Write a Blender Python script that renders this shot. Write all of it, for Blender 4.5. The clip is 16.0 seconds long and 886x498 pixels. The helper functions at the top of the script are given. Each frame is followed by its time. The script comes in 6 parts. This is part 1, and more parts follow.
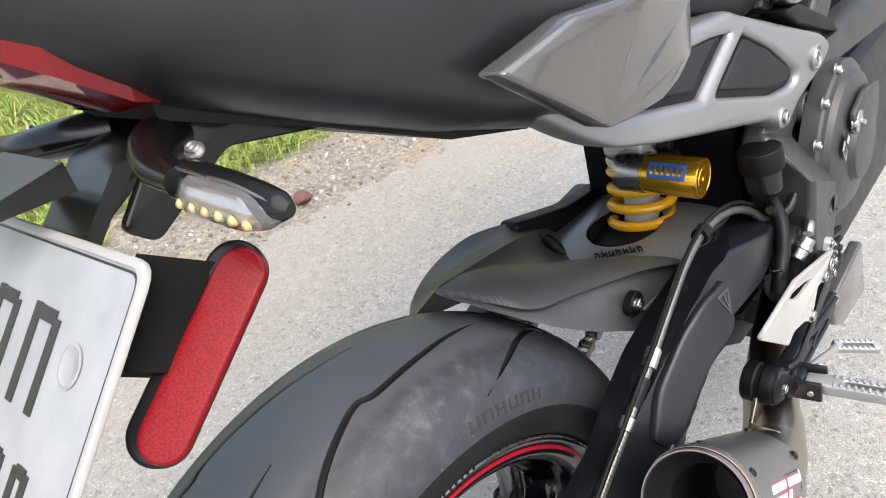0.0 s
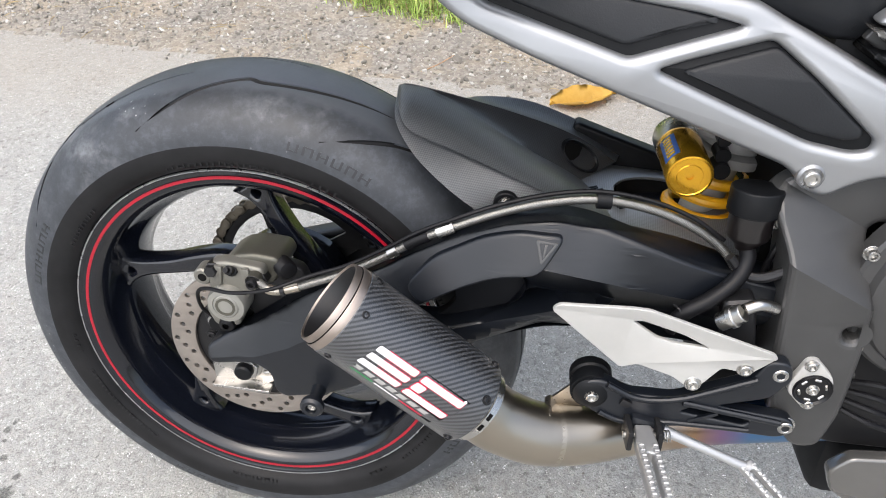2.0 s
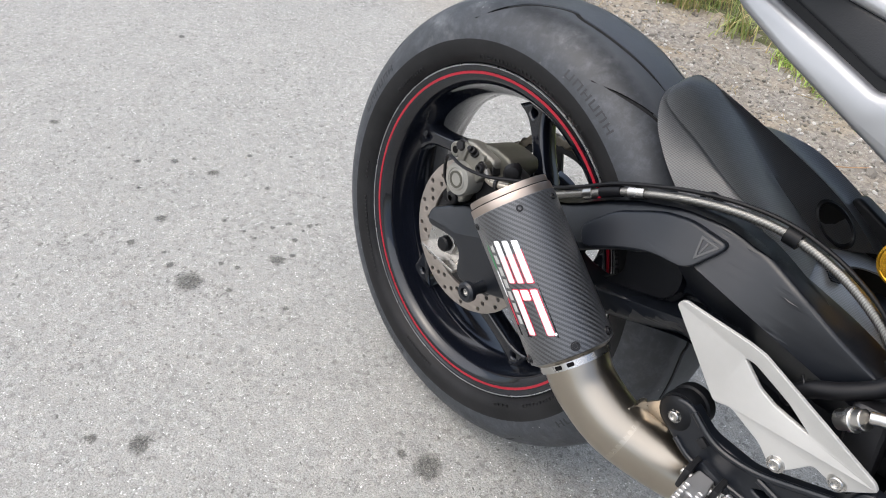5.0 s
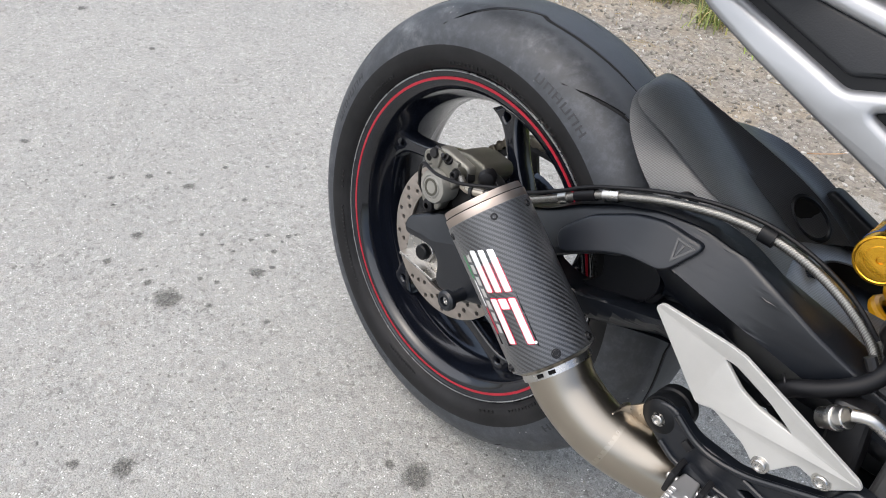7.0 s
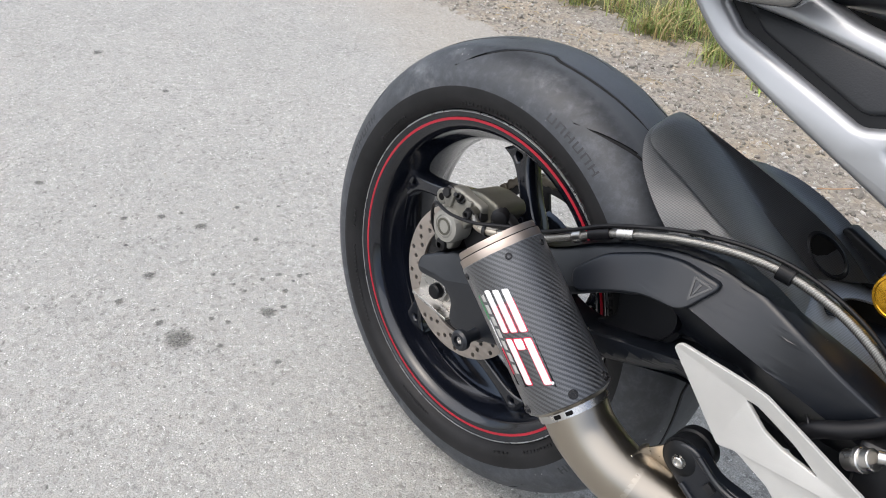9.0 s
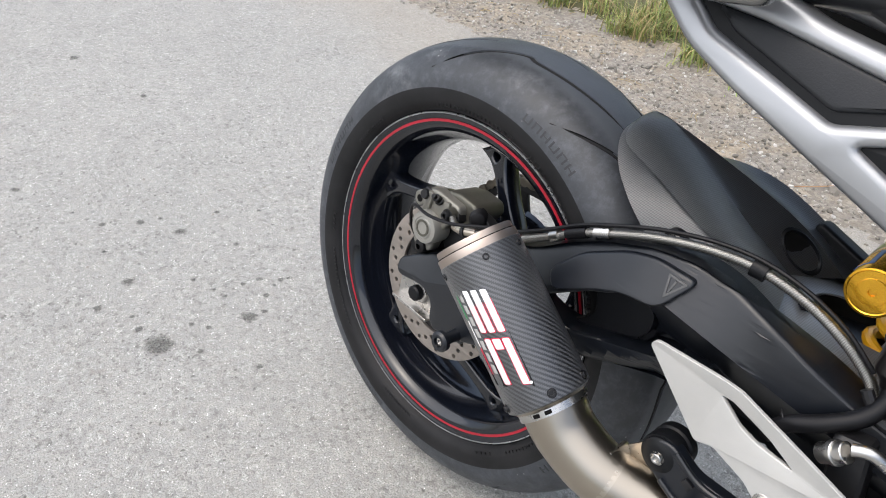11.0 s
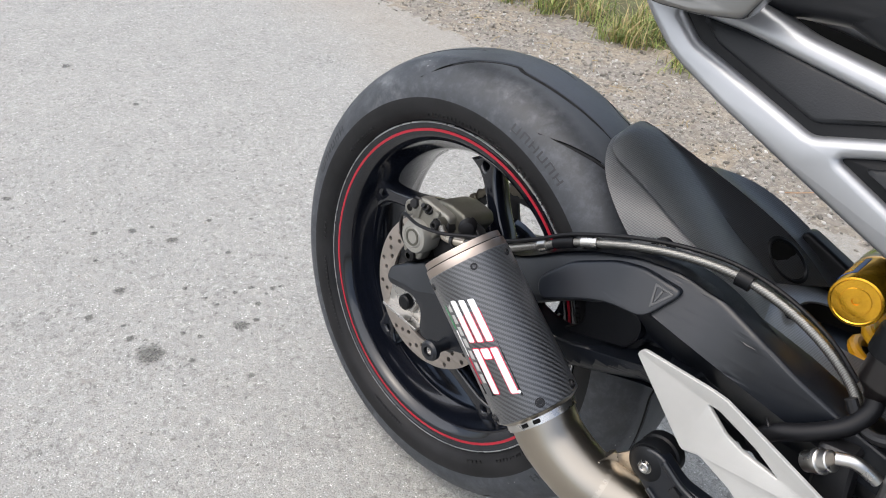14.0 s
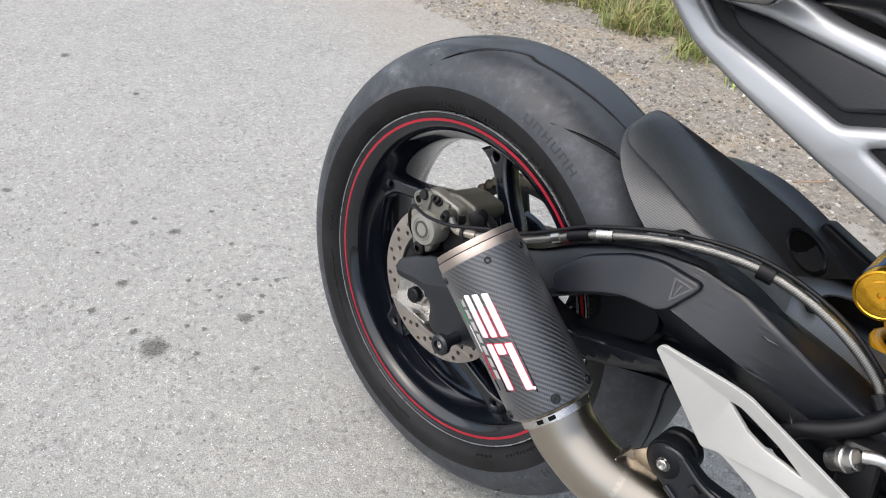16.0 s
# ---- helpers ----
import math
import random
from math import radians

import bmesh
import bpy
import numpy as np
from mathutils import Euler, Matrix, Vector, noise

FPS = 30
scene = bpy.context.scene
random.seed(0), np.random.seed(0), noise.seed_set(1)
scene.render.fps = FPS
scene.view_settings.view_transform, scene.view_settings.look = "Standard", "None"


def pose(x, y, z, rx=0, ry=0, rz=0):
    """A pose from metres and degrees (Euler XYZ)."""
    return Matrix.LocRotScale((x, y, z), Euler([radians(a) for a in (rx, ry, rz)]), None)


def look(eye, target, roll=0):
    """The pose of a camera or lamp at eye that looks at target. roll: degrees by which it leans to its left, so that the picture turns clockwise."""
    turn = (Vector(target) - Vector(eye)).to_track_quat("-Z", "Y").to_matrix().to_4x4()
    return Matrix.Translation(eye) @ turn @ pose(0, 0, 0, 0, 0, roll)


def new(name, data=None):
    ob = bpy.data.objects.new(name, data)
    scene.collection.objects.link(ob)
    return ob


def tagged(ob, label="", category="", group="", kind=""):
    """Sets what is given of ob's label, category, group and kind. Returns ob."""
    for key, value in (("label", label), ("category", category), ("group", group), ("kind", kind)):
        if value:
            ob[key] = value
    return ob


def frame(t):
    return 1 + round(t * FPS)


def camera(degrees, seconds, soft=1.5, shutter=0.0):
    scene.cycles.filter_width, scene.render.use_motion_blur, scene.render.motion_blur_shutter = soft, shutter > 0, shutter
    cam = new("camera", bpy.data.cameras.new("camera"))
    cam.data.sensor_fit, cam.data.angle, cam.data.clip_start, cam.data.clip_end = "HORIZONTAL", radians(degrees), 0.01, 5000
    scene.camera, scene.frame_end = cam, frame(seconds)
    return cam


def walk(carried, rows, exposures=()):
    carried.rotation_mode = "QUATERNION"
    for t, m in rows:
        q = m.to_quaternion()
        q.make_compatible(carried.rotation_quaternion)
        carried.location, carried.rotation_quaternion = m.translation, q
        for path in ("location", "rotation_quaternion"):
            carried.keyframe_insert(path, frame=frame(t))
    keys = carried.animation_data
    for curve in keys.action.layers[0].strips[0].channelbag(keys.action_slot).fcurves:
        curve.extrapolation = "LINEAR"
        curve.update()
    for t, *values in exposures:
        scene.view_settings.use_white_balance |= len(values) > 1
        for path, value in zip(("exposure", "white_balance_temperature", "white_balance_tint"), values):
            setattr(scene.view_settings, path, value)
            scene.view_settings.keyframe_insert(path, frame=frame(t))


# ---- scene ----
# ---------------------------------------------------------------- camera
cam = camera(62.33, 16.0, soft=1.0)
ROWS = [
    (0, -0.1995, -0.2763, 1.0320, 53.34, 6.04, -51.45),
    (0.5, -0.1584, -0.4398, 1.0420, 53.45, 6.88, -40.77),
    (1, -0.0315, -0.5172, 1.0053, 47.85, 3.75, -28.21),
    (1.5, 0.1101, -0.5496, 1.0100, 44.92, 3.30, -5.09),
    (2, 0.3109, -0.6268, 1.0277, 47.34, 0.60, 7.89),
    (2.5, 0.4316, -0.5654, 1.0179, 48.20, -1.54, 15.50),
    (3, 0.4727, -0.6222, 1.0124, 50.85, -1.84, 33.09),
    (3.5, 0.5790, -0.6425, 0.9876, 52.29, -2.79, 44.79),
    (4, 0.5652, -0.6347, 0.9997, 52.97, -3.09, 50.09),
    (4.5, 0.5538, -0.6507, 0.9819, 52.31, -4.43, 50.96),
    (5, 0.5543, -0.6548, 0.9713, 49.92, -5.14, 51.10),
    (7.5, 0.5446, -0.6354, 0.9792, 50.08, -3.73, 48.31),
    (8, 0.5359, -0.6411, 0.9823, 51.75, -3.26, 48.73),
    (8.5, 0.5401, -0.6423, 0.9850, 52.78, -3.14, 49.17),
    (9, 0.5425, -0.6402, 0.9780, 52.80, -3.25, 48.91),
    (9.5, 0.5430, -0.6423, 0.9791, 52.28, -3.04, 48.21),
    (10, 0.5470, -0.6349, 0.9761, 52.60, -3.05, 47.63),
    (12.5, 0.5489, -0.6368, 0.9797, 53.32, -3.47, 47.50),
    (13, 0.5435, -0.6339, 0.9801, 53.44, -3.45, 47.40),
    (13.5, 0.5475, -0.6294, 0.9859, 53.72, -3.54, 47.18),
    (14, 0.5527, -0.6307, 0.9831, 53.56, -3.41, 47.06),
    (14.5, 0.5524, -0.6234, 0.9800, 53.09, -3.27, 46.89),
    (15, 0.5448, -0.6172, 0.9794, 52.83, -3.33, 46.78),
    (15.5, 0.5381, -0.6237, 0.9787, 52.67, -3.38, 46.71),
    (16, 0.5329, -0.6291, 0.9761, 52.70, -3.30, 46.94),
]
EXPOSURE = 0.85
walk(cam, [(t, pose(x, y, z, rx, ry, rz)) for t, x, y, z, rx, ry, rz in ROWS], [(0.0, EXPOSURE + 0.33, 6680, 10), (0.5, EXPOSURE + 0.12, 6650, 10), (1.0, EXPOSURE + 0.11, 6600, 10), (2.0, EXPOSURE + 0.18, 6500, 10), (2.6, EXPOSURE + 0.20, 6400, 10), (3.1, EXPOSURE - 0.01, 6420, 10), (4.0, EXPOSURE - 0.11, 6450, 10), (16.0, EXPOSURE - 0.11, 6450, 10)])

# ---------------------------------------------------------------- overcast daylight
world = bpy.data.worlds.new("overcast_sky")
scene.world = world
world.use_nodes = True
wn, wl = world.node_tree.nodes, world.node_tree.links
sky = wn.new("ShaderNodeTexSky")
sky.sky_type = "NISHITA"
sky.sun_disc = False
sky.sun_elevation, sky.sun_rotation = radians(64), radians(201)
sky.air_density, sky.dust_density = 1.0, 4.0
veil = wn.new("ShaderNodeHueSaturation")
veil.inputs["Saturation"].default_value = 0.78
wl.new(sky.outputs["Color"], veil.inputs["Color"])
wl.new(veil.outputs["Color"], wn["Background"].inputs["Color"])
wn["Background"].inputs["Strength"].default_value = 0.15

sun = new("sun", bpy.data.lights.new("sun", "SUN"))
sun.data.energy, sun.data.angle, sun.data.color = 1.5, radians(110), (1.0, 0.97, 0.92)
sun.matrix_world = look((-1.3, -3.3, 7.4), (0, 0, 0))

# ---------------------------------------------------------------- materials


class Mat:
    """A node material with a Principled shader and small helpers."""

    def __init__(self, name, colour=(0.5, 0.5, 0.5), rough=0.5, metal=0.0, coat=0.0, spec=0.5):
        self.m = bpy.data.materials.new(name)
        self.m.use_nodes = True
        self.n, self.l = self.m.node_tree.nodes, self.m.node_tree.links
        self.p = self.n["Principled BSDF"]
        self.set("Base Color", (*colour, 1))
        self.set("Roughness", rough)
        self.set("Metallic", metal)
        self.set("Coat Weight", coat)
        self.set("Specular IOR Level", spec)
        self.coord = self.n.new("ShaderNodeTexCoord").outputs["Object"]

    def set(self, key, value):
        self.p.inputs[key].default_value = value

    def noise(self, scale, detail=4, rough=0.55, vec=None):
        t = self.n.new("ShaderNodeTexNoise")
        t.inputs["Scale"].default_value, t.inputs["Detail"].default_value, t.inputs["Roughness"].default_value = scale, detail, rough
        self.l.new(vec or self.coord, t.inputs["Vector"])
        return t.outputs["Fac"]

    def voronoi(self, scale, feature="F1", out="Distance", vec=None):
        t = self.n.new("ShaderNodeTexVoronoi")
        t.feature = feature
        t.inputs["Scale"].default_value = scale
        self.l.new(vec or self.coord, t.inputs["Vector"])
        return t.outputs[out]

    def ramp(self, fac, *stops):
        r = self.n.new("ShaderNodeValToRGB")
        self.l.new(fac, r.inputs["Fac"])
        e = r.color_ramp.elements
        while len(e) < len(stops):
            e.new(0.5)
        for el, (pos, c) in zip(e, stops):
            el.position, el.color = pos, (*c, 1) if len(c) == 3 else c
        return r.outputs["Color"]

    def grey(self, fac, *stops):
        return self.ramp(fac, *[(a, (v, v, v)) for a, v in stops])

    def mix(self, fac, a, b, mode="MIX"):
        x = self.n.new("ShaderNodeMix")
        x.data_type, x.blend_type = "RGBA", mode
        for key, v in ((0, fac), (6, a), (7, b)):
            if hasattr(v, "links"):
                self.l.new(v, x.inputs[key])
            else:
                x.inputs[key].default_value = v if key == 0 else (*v, 1)
        return x.outputs[2]

    def math(self, op, a, b=0.0):
        x = self.n.new("ShaderNodeMath")
        x.operation = op
        for i, v in enumerate((a, b)):
            if hasattr(v, "links"):
                self.l.new(v, x.inputs[i])
            else:
                x.inputs[i].default_value = v
        return x.outputs[0]

    def colour(self, out):
        self.l.new(out, self.p.inputs["Base Color"])
        return self

    def rough(self, out):
        self.l.new(out, self.p.inputs["Roughness"])
        return self

    def bump(self, fac, strength=0.3, dist=0.001):
        b = self.n.new("ShaderNodeBump")
        b.inputs["Strength"].default_value, b.inputs["Distance"].default_value = strength, dist
        self.l.new(fac, b.inputs["Height"])
        old = self.p.inputs["Normal"]
        if old.links:
            self.l.new(old.links[0].from_socket, b.inputs["Normal"])
        self.l.new(b.outputs["Normal"], old)
        return self


def worn(name, c, rough, metal=0.0, coat=0.0, grain=900.0, bump=0.15, vary=0.25, dist=0.0004, spec=0.5, uneven=0.22):
    """A surface of one colour with faint dust, grain and uneven gloss."""
    m = Mat(name, c, rough, metal, coat, spec)
    big, fine = m.noise(14, 5), m.noise(grain, 3)
    lo, hi = tuple(v * (1 - vary) for v in c), tuple(min(1, v * (1 + vary)) for v in c)
    m.colour(m.ramp(big, (0.3, lo), (0.72, hi)))
    m.rough(m.math("ADD", m.math("MULTIPLY", m.noise(45, 6), uneven), rough - uneven / 2))
    m.bump(fine, bump, dist)
    return m


def make_rubber():
    """Tread rubber: smooth in the middle, scrubbed, dusty and speckled towards the shoulders."""
    m = Mat("tyre_rubber", (0.028, 0.03, 0.033), 0.62, spec=0.62)
    big, mid, fine = m.noise(7, 6, 0.6), m.noise(26, 7, 0.7), m.noise(900, 3)
    sep = m.n.new("ShaderNodeSeparateXYZ")
    m.l.new(m.coord, sep.inputs[0])
    off = m.math("ADD", m.math("ABSOLUTE", sep.outputs[1]), m.math("MULTIPLY", m.math("SUBTRACT", m.noise(60, 4), 0.5), 0.012))
    shoulder = m.grey(off, (0.048, 0.0), (0.056, 1.0))
    centre = m.ramp(big, (0.3, (0.060, 0.067, 0.078)), (0.75, (0.085, 0.094, 0.106)))
    edge = m.ramp(m.noise(55, 8, 0.75), (0.38, (0.020, 0.024, 0.029)), (0.50, (0.026, 0.030, 0.037)), (0.68, (0.052, 0.059, 0.069)))
    c = m.mix(shoulder, centre, edge)
    chalk = m.math("MULTIPLY", m.grey(m.noise(11, 5, 0.6), (0.54, 0.0), (0.70, 1.0)), m.grey(mid, (0.46, 0.0), (0.66, 0.7)))
    c = m.mix(m.math("MULTIPLY", chalk, m.math("ADD", m.math("MULTIPLY", shoulder, 0.8), 0.15)), c, (0.24, 0.25, 0.265))
    bits = m.math("MULTIPLY", m.grey(m.voronoi(110), (0.07, 1.0), (0.14, 0.0)), m.grey(m.noise(13, 3), (0.56, 0.0), (0.64, 0.9)))
    m.colour(m.mix(bits, c, (0.40, 0.40, 0.39)))
    m.rough(m.math("ADD", m.grey(mid, (0.2, 0.36), (0.8, 0.54)), m.math("MULTIPLY", shoulder, 0.10)))
    m.bump(fine, 0.3, 0.0005)
    m.bump(mid, 0.18, 0.0012)
    return m.m


def make_sidewall():
    m = Mat("tyre_sidewall", (0.02, 0.02, 0.02), 0.55, spec=0.22)
    m.colour(m.ramp(m.noise(22, 5), (0.3, (0.006, 0.006, 0.0065)), (0.8, (0.015, 0.015, 0.016))))
    m.bump(m.noise(900, 3), 0.2, 0.0004)
    return m.m


def make_carbon():
    """Twill weave: two sets of threads that cross, each catching the light its own way."""
    m = Mat("carbon_twill", (0.02, 0.02, 0.022), 0.34, 0.0, 1.0)
    m.set("Coat Roughness", 0.34)
    uv = m.n.new("ShaderNodeUVMap").outputs["UV"]
    sep = m.n.new("ShaderNodeSeparateXYZ")
    m.l.new(uv, sep.inputs[0])
    u, v = sep.outputs[0], sep.outputs[1]
    # tows 2 mm wide: the step of a 2/2 twill
    fu, fv = m.math("FLOOR", m.math("MULTIPLY", u, 640.0)), m.math("FLOOR", m.math("MULTIPLY", v, 640.0))
    step = m.math("MODULO", m.math("ADD", m.math("ADD", fu, fv), 4000.0), 4.0)
    warp = m.math("LESS_THAN", step, 1.5)
    m.colour(m.mix(warp, (0.010, 0.0105, 0.012), (0.060, 0.063, 0.068)))
    m.rough(m.grey(warp, (0.0, 0.28), (1.0, 0.40)))
    pu = m.math("FRACT", m.math("MULTIPLY", u, 640.0))
    pv = m.math("FRACT", m.math("MULTIPLY", v, 640.0))
    hu = m.math("PINGPONG", pu, 0.5)
    hv = m.math("PINGPONG", pv, 0.5)
    h = m.n.new("ShaderNodeMix")
    m.l.new(warp, h.inputs[0])
    m.l.new(hu, h.inputs[2])
    m.l.new(hv, h.inputs[3])
    m.bump(h.outputs[0], 0.5, 0.0006)
    return m.m


def make_matt_carbon(name="matt_carbon", dusty=((0.125, 0.135, 0.145), (0.165, 0.176, 0.184)), gloss=0.36):
    """Matt lacquered carbon: a fine weave that shows only up close."""
    m = Mat(name, (0.03, 0.03, 0.032), 0.42, 0.0, 0.0, 0.6)
    sep = m.n.new("ShaderNodeSeparateXYZ")
    m.l.new(m.coord, sep.inputs[0])
    u = m.math("ADD", sep.outputs[0], sep.outputs[1])
    v = m.math("SUBTRACT", m.math("ADD", sep.outputs[1], sep.outputs[2]), sep.outputs[0])
    pu, pv = m.math("FRACT", m.math("MULTIPLY", u, 210.0)), m.math("FRACT", m.math("MULTIPLY", v, 210.0))
    chk = m.math("ABSOLUTE", m.math("SUBTRACT", m.math("GREATER_THAN", pu, 0.5), m.math("GREATER_THAN", pv, 0.5)))
    dust = m.ramp(m.noise(16, 6, 0.6), (0.3, dusty[0]), (0.75, dusty[1]))
    m.colour(m.mix(m.math("MULTIPLY", chk, 0.75), dust, tuple(v * 0.45 for v in dusty[0])))
    m.rough(m.grey(m.noise(40, 5), (0.2, gloss - 0.02), (0.8, gloss + 0.16)))
    m.set("Coat Weight", 1.0)
    m.set("Coat Roughness", 0.36)
    m.bump(chk, 0.08, 0.0003)
    return m.m


def make_stain():
    """Soaked-in oil: dark in the middle, breaking up towards a ragged edge."""
    m = Mat("dark_road_stain", (0.06, 0.056, 0.05), 0.7)
    info = m.n.new("ShaderNodeObjectInfo")
    shift = m.n.new("ShaderNodeVectorMath")
    shift.operation = "ADD"
    m.l.new(m.coord, shift.inputs[0])
    off = m.math("MULTIPLY", info.outputs["Random"], 40.0)
    m.l.new(off, shift.inputs[1])
    dist = m.n.new("ShaderNodeVectorMath")
    dist.operation = "LENGTH"
    m.l.new(m.coord, dist.inputs[0])
    edge = m.math("ADD", dist.outputs["Value"], m.math("MULTIPLY", m.math("SUBTRACT", m.noise(2.2, 6, 0.65, shift.outputs[0]), 0.5), 1.1))
    grain = m.noise(9, 5, 0.7, shift.outputs[0])
    cover = m.math("MULTIPLY", m.grey(edge, (0.40, 0.66), (0.74, 0.0)), m.grey(grain, (0.3, 0.45), (0.6, 1.0)))
    m.l.new(cover, m.p.inputs["Alpha"])
    m.colour(m.ramp(grain, (0.3, (0.11, 0.108, 0.095)), (0.7, (0.07, 0.068, 0.060))))
    return m.m


def make_titanium():
    m = Mat("titanium", (0.46, 0.41, 0.34), 0.33, 1.0)
    big, streak = m.noise(16, 5), m.noise(240, 3)
    m.colour(m.ramp(big, (0.3, (0.33, 0.29, 0.235)), (0.75, (0.48, 0.435, 0.37))))
    m.rough(m.grey(streak, (0.25, 0.24), (0.8, 0.44)))
    m.bump(streak, 0.06, 0.0004)
    return m.m


def make_heated():
    """The header pipe, tinted straw to blue along its length by heat."""
    m = Mat("heat_tinted_titanium", (0.4, 0.35, 0.3), 0.3, 1.0)
    sep = m.n.new("ShaderNodeSeparateXYZ")
    m.l.new(m.coord, sep.inputs[0])
    x = m.math("ADD", m.math("MULTIPLY", m.math("SUBTRACT", sep.outputs[0], 0.47), 7.0), m.math("MULTIPLY", m.noise(30, 3), 0.12))
    m.colour(m.ramp(x, (0.0, (0.37, 0.33, 0.275)), (0.3, (0.36, 0.23, 0.14)), (0.52, (0.25, 0.16, 0.28)), (0.75, (0.10, 0.22, 0.42))))
    m.bump(m.noise(240, 3), 0.06, 0.0004)
    return m.m


def make_braid():
    m = Mat("braided_steel_hose", (0.36, 0.35, 0.33), 0.38, 0.85)
    w = m.n.new("ShaderNodeTexWave")
    w.inputs["Scale"].default_value, w.inputs["Distortion"].default_value = 420, 1.5
    w.bands_direction = "DIAGONAL"
    m.l.new(m.coord, w.inputs["Vector"])
    m.colour(m.ramp(w.outputs["Fac"], (0.2, (0.10, 0.098, 0.092)), (0.8, (0.30, 0.295, 0.275))))
    m.bump(w.outputs["Fac"], 0.3, 0.0004)
    return m.m


def make_lens(name, c, rough=0.08, trans=0.75):
    m = Mat(name, c, rough, 0.0, 0.4)
    m.set("Transmission Weight", trans)
    m.set("IOR", 1.45)
    return m


def make_reflector():
    m = Mat("red_reflector", (0.5, 0.012, 0.02), 0.28, 0.0, 0.0, 0.22)
    v = m.voronoi(900)
    m.colour(m.ramp(v, (0.1, (0.24, 0.004, 0.009)), (0.7, (0.13, 0.002, 0.005))))
    m.bump(v, 0.12, 0.0002)
    return m.m


def make_asphalt():
    """Old asphalt worn down to its pale stones, with pits, flecks and faint patches."""
    m = Mat("worn_light_asphalt", (0.25, 0.24, 0.23), 0.85)
    big, mid, fine = m.noise(1.6, 6, 0.6), m.noise(9, 8, 0.7), m.noise(380, 4, 0.75)
    warp = m.n.new("ShaderNodeVectorMath")
    warp.operation = "ADD"
    jig = m.n.new("ShaderNodeTexNoise")
    jig.inputs["Scale"].default_value, jig.inputs["Detail"].default_value = 120, 3
    m.l.new(m.coord, jig.inputs["Vector"])
    small = m.n.new("ShaderNodeVectorMath")
    small.operation = "SCALE"
    small.inputs[3].default_value = 0.012
    m.l.new(jig.outputs["Color"], small.inputs[0])
    m.l.new(m.coord, warp.inputs[0])
    m.l.new(small.outputs[0], warp.inputs[1])
    w = warp.outputs[0]
    sep = m.n.new("ShaderNodeSeparateColor")
    m.l.new(m.voronoi(150, "F1", "Color", w), sep.inputs[0])
    gap = m.voronoi(150, "DISTANCE_TO_EDGE", "Distance", w)
    base = m.ramp(big, (0.3, (0.345, 0.346, 0.324)), (0.7, (0.405, 0.405, 0.378)))
    base = m.mix(m.grey(mid, (0.48, 0.0), (0.74, 0.34)), base, (0.19, 0.184, 0.174))
    chips = m.ramp(sep.outputs[0], (0.0, (0.06, 0.058, 0.054)), (0.025, (0.08, 0.077, 0.072)), (0.06, (0.26, 0.253, 0.237)), (0.25, (0.30, 0.292, 0.275)), (0.8, (0.38, 0.370, 0.348)), (0.96, (0.56, 0.548, 0.52)))
    base = m.mix(0.38, base, chips)
    tint = m.ramp(sep.outputs[1], (0.0, (1.0, 0.95, 0.89)), (0.5, (1.0, 1.0, 1.0)), (1.0, (0.93, 0.98, 1.02)))
    base = m.mix(0.3, base, tint, "MULTIPLY")
    base = m.mix(m.grey(gap, (0.0, 0.3), (0.05, 0.0)), base, (0.15, 0.147, 0.138))
    # pits and dark bits of tar, sparse and uneven
    pits = m.voronoi(34, "F1", "Distance", w)
    some = m.grey(m.noise(4.2, 5, 0.7), (0.44, 0.0), (0.60, 0.85))
    base = m.mix(m.math("MULTIPLY", m.grey(pits, (0.08, 1.0), (0.19, 0.0)), some), base, (0.10, 0.096, 0.086))
    pits2 = m.voronoi(75, "F1", "Distance", w)
    some2 = m.grey(m.noise(7.3, 5, 0.7), (0.44, 0.0), (0.56, 0.85))
    base = m.mix(m.math("MULTIPLY", m.grey(pits2, (0.11, 1.0), (0.22, 0.0)), some2), base, (0.085, 0.08, 0.072))
    # brownish smears
    smear = m.math("MULTIPLY", m.grey(m.noise(5.5, 6, 0.7), (0.56, 0.0), (0.68, 1.0)), m.grey(m.noise(48, 5, 0.7), (0.48, 0.0), (0.62, 0.5)))
    base = m.mix(smear, base, (0.17, 0.145, 0.12))
    fleck = m.voronoi(170, "F1", "Distance", w)
    some3 = m.grey(m.noise(42, 4, 0.7), (0.54, 0.0), (0.61, 0.9))
    base = m.mix(m.math("MULTIPLY", m.grey(fleck, (0.18, 1.0), (0.32, 0.0)), some3), base, (0.70, 0.69, 0.665))
    base = m.mix(m.grey(fine, (0.39, 0.85), (0.52, 0.0)), base, (0.15, 0.148, 0.138))
    grit = m.math("MULTIPLY", m.grey(m.noise(95, 5, 0.75, w), (0.54, 0.0), (0.62, 0.85)), m.grey(m.noise(6, 4), (0.40, 0.35), (0.60, 1.0)))
    base = m.mix(grit, base, (0.135, 0.133, 0.124))
    chipped = m.voronoi(52, "F1", "Distance", w)
    few = m.grey(m.noise(19, 4, 0.7), (0.52, 0.0), (0.60, 0.9))
    base = m.mix(m.math("MULTIPLY", m.grey(chipped, (0.09, 1.0), (0.18, 0.0)), few), base, (0.095, 0.092, 0.085))
    blotch = m.math("MULTIPLY", m.grey(m.noise(26, 8, 0.72), (0.48, 0.0), (0.66, 0.5)), m.grey(m.noise(3.1, 4), (0.40, 0.25), (0.62, 1.0)))
    base = m.mix(blotch, base, (0.205, 0.207, 0.198))
    glint = m.voronoi(230, "F1", "Distance")
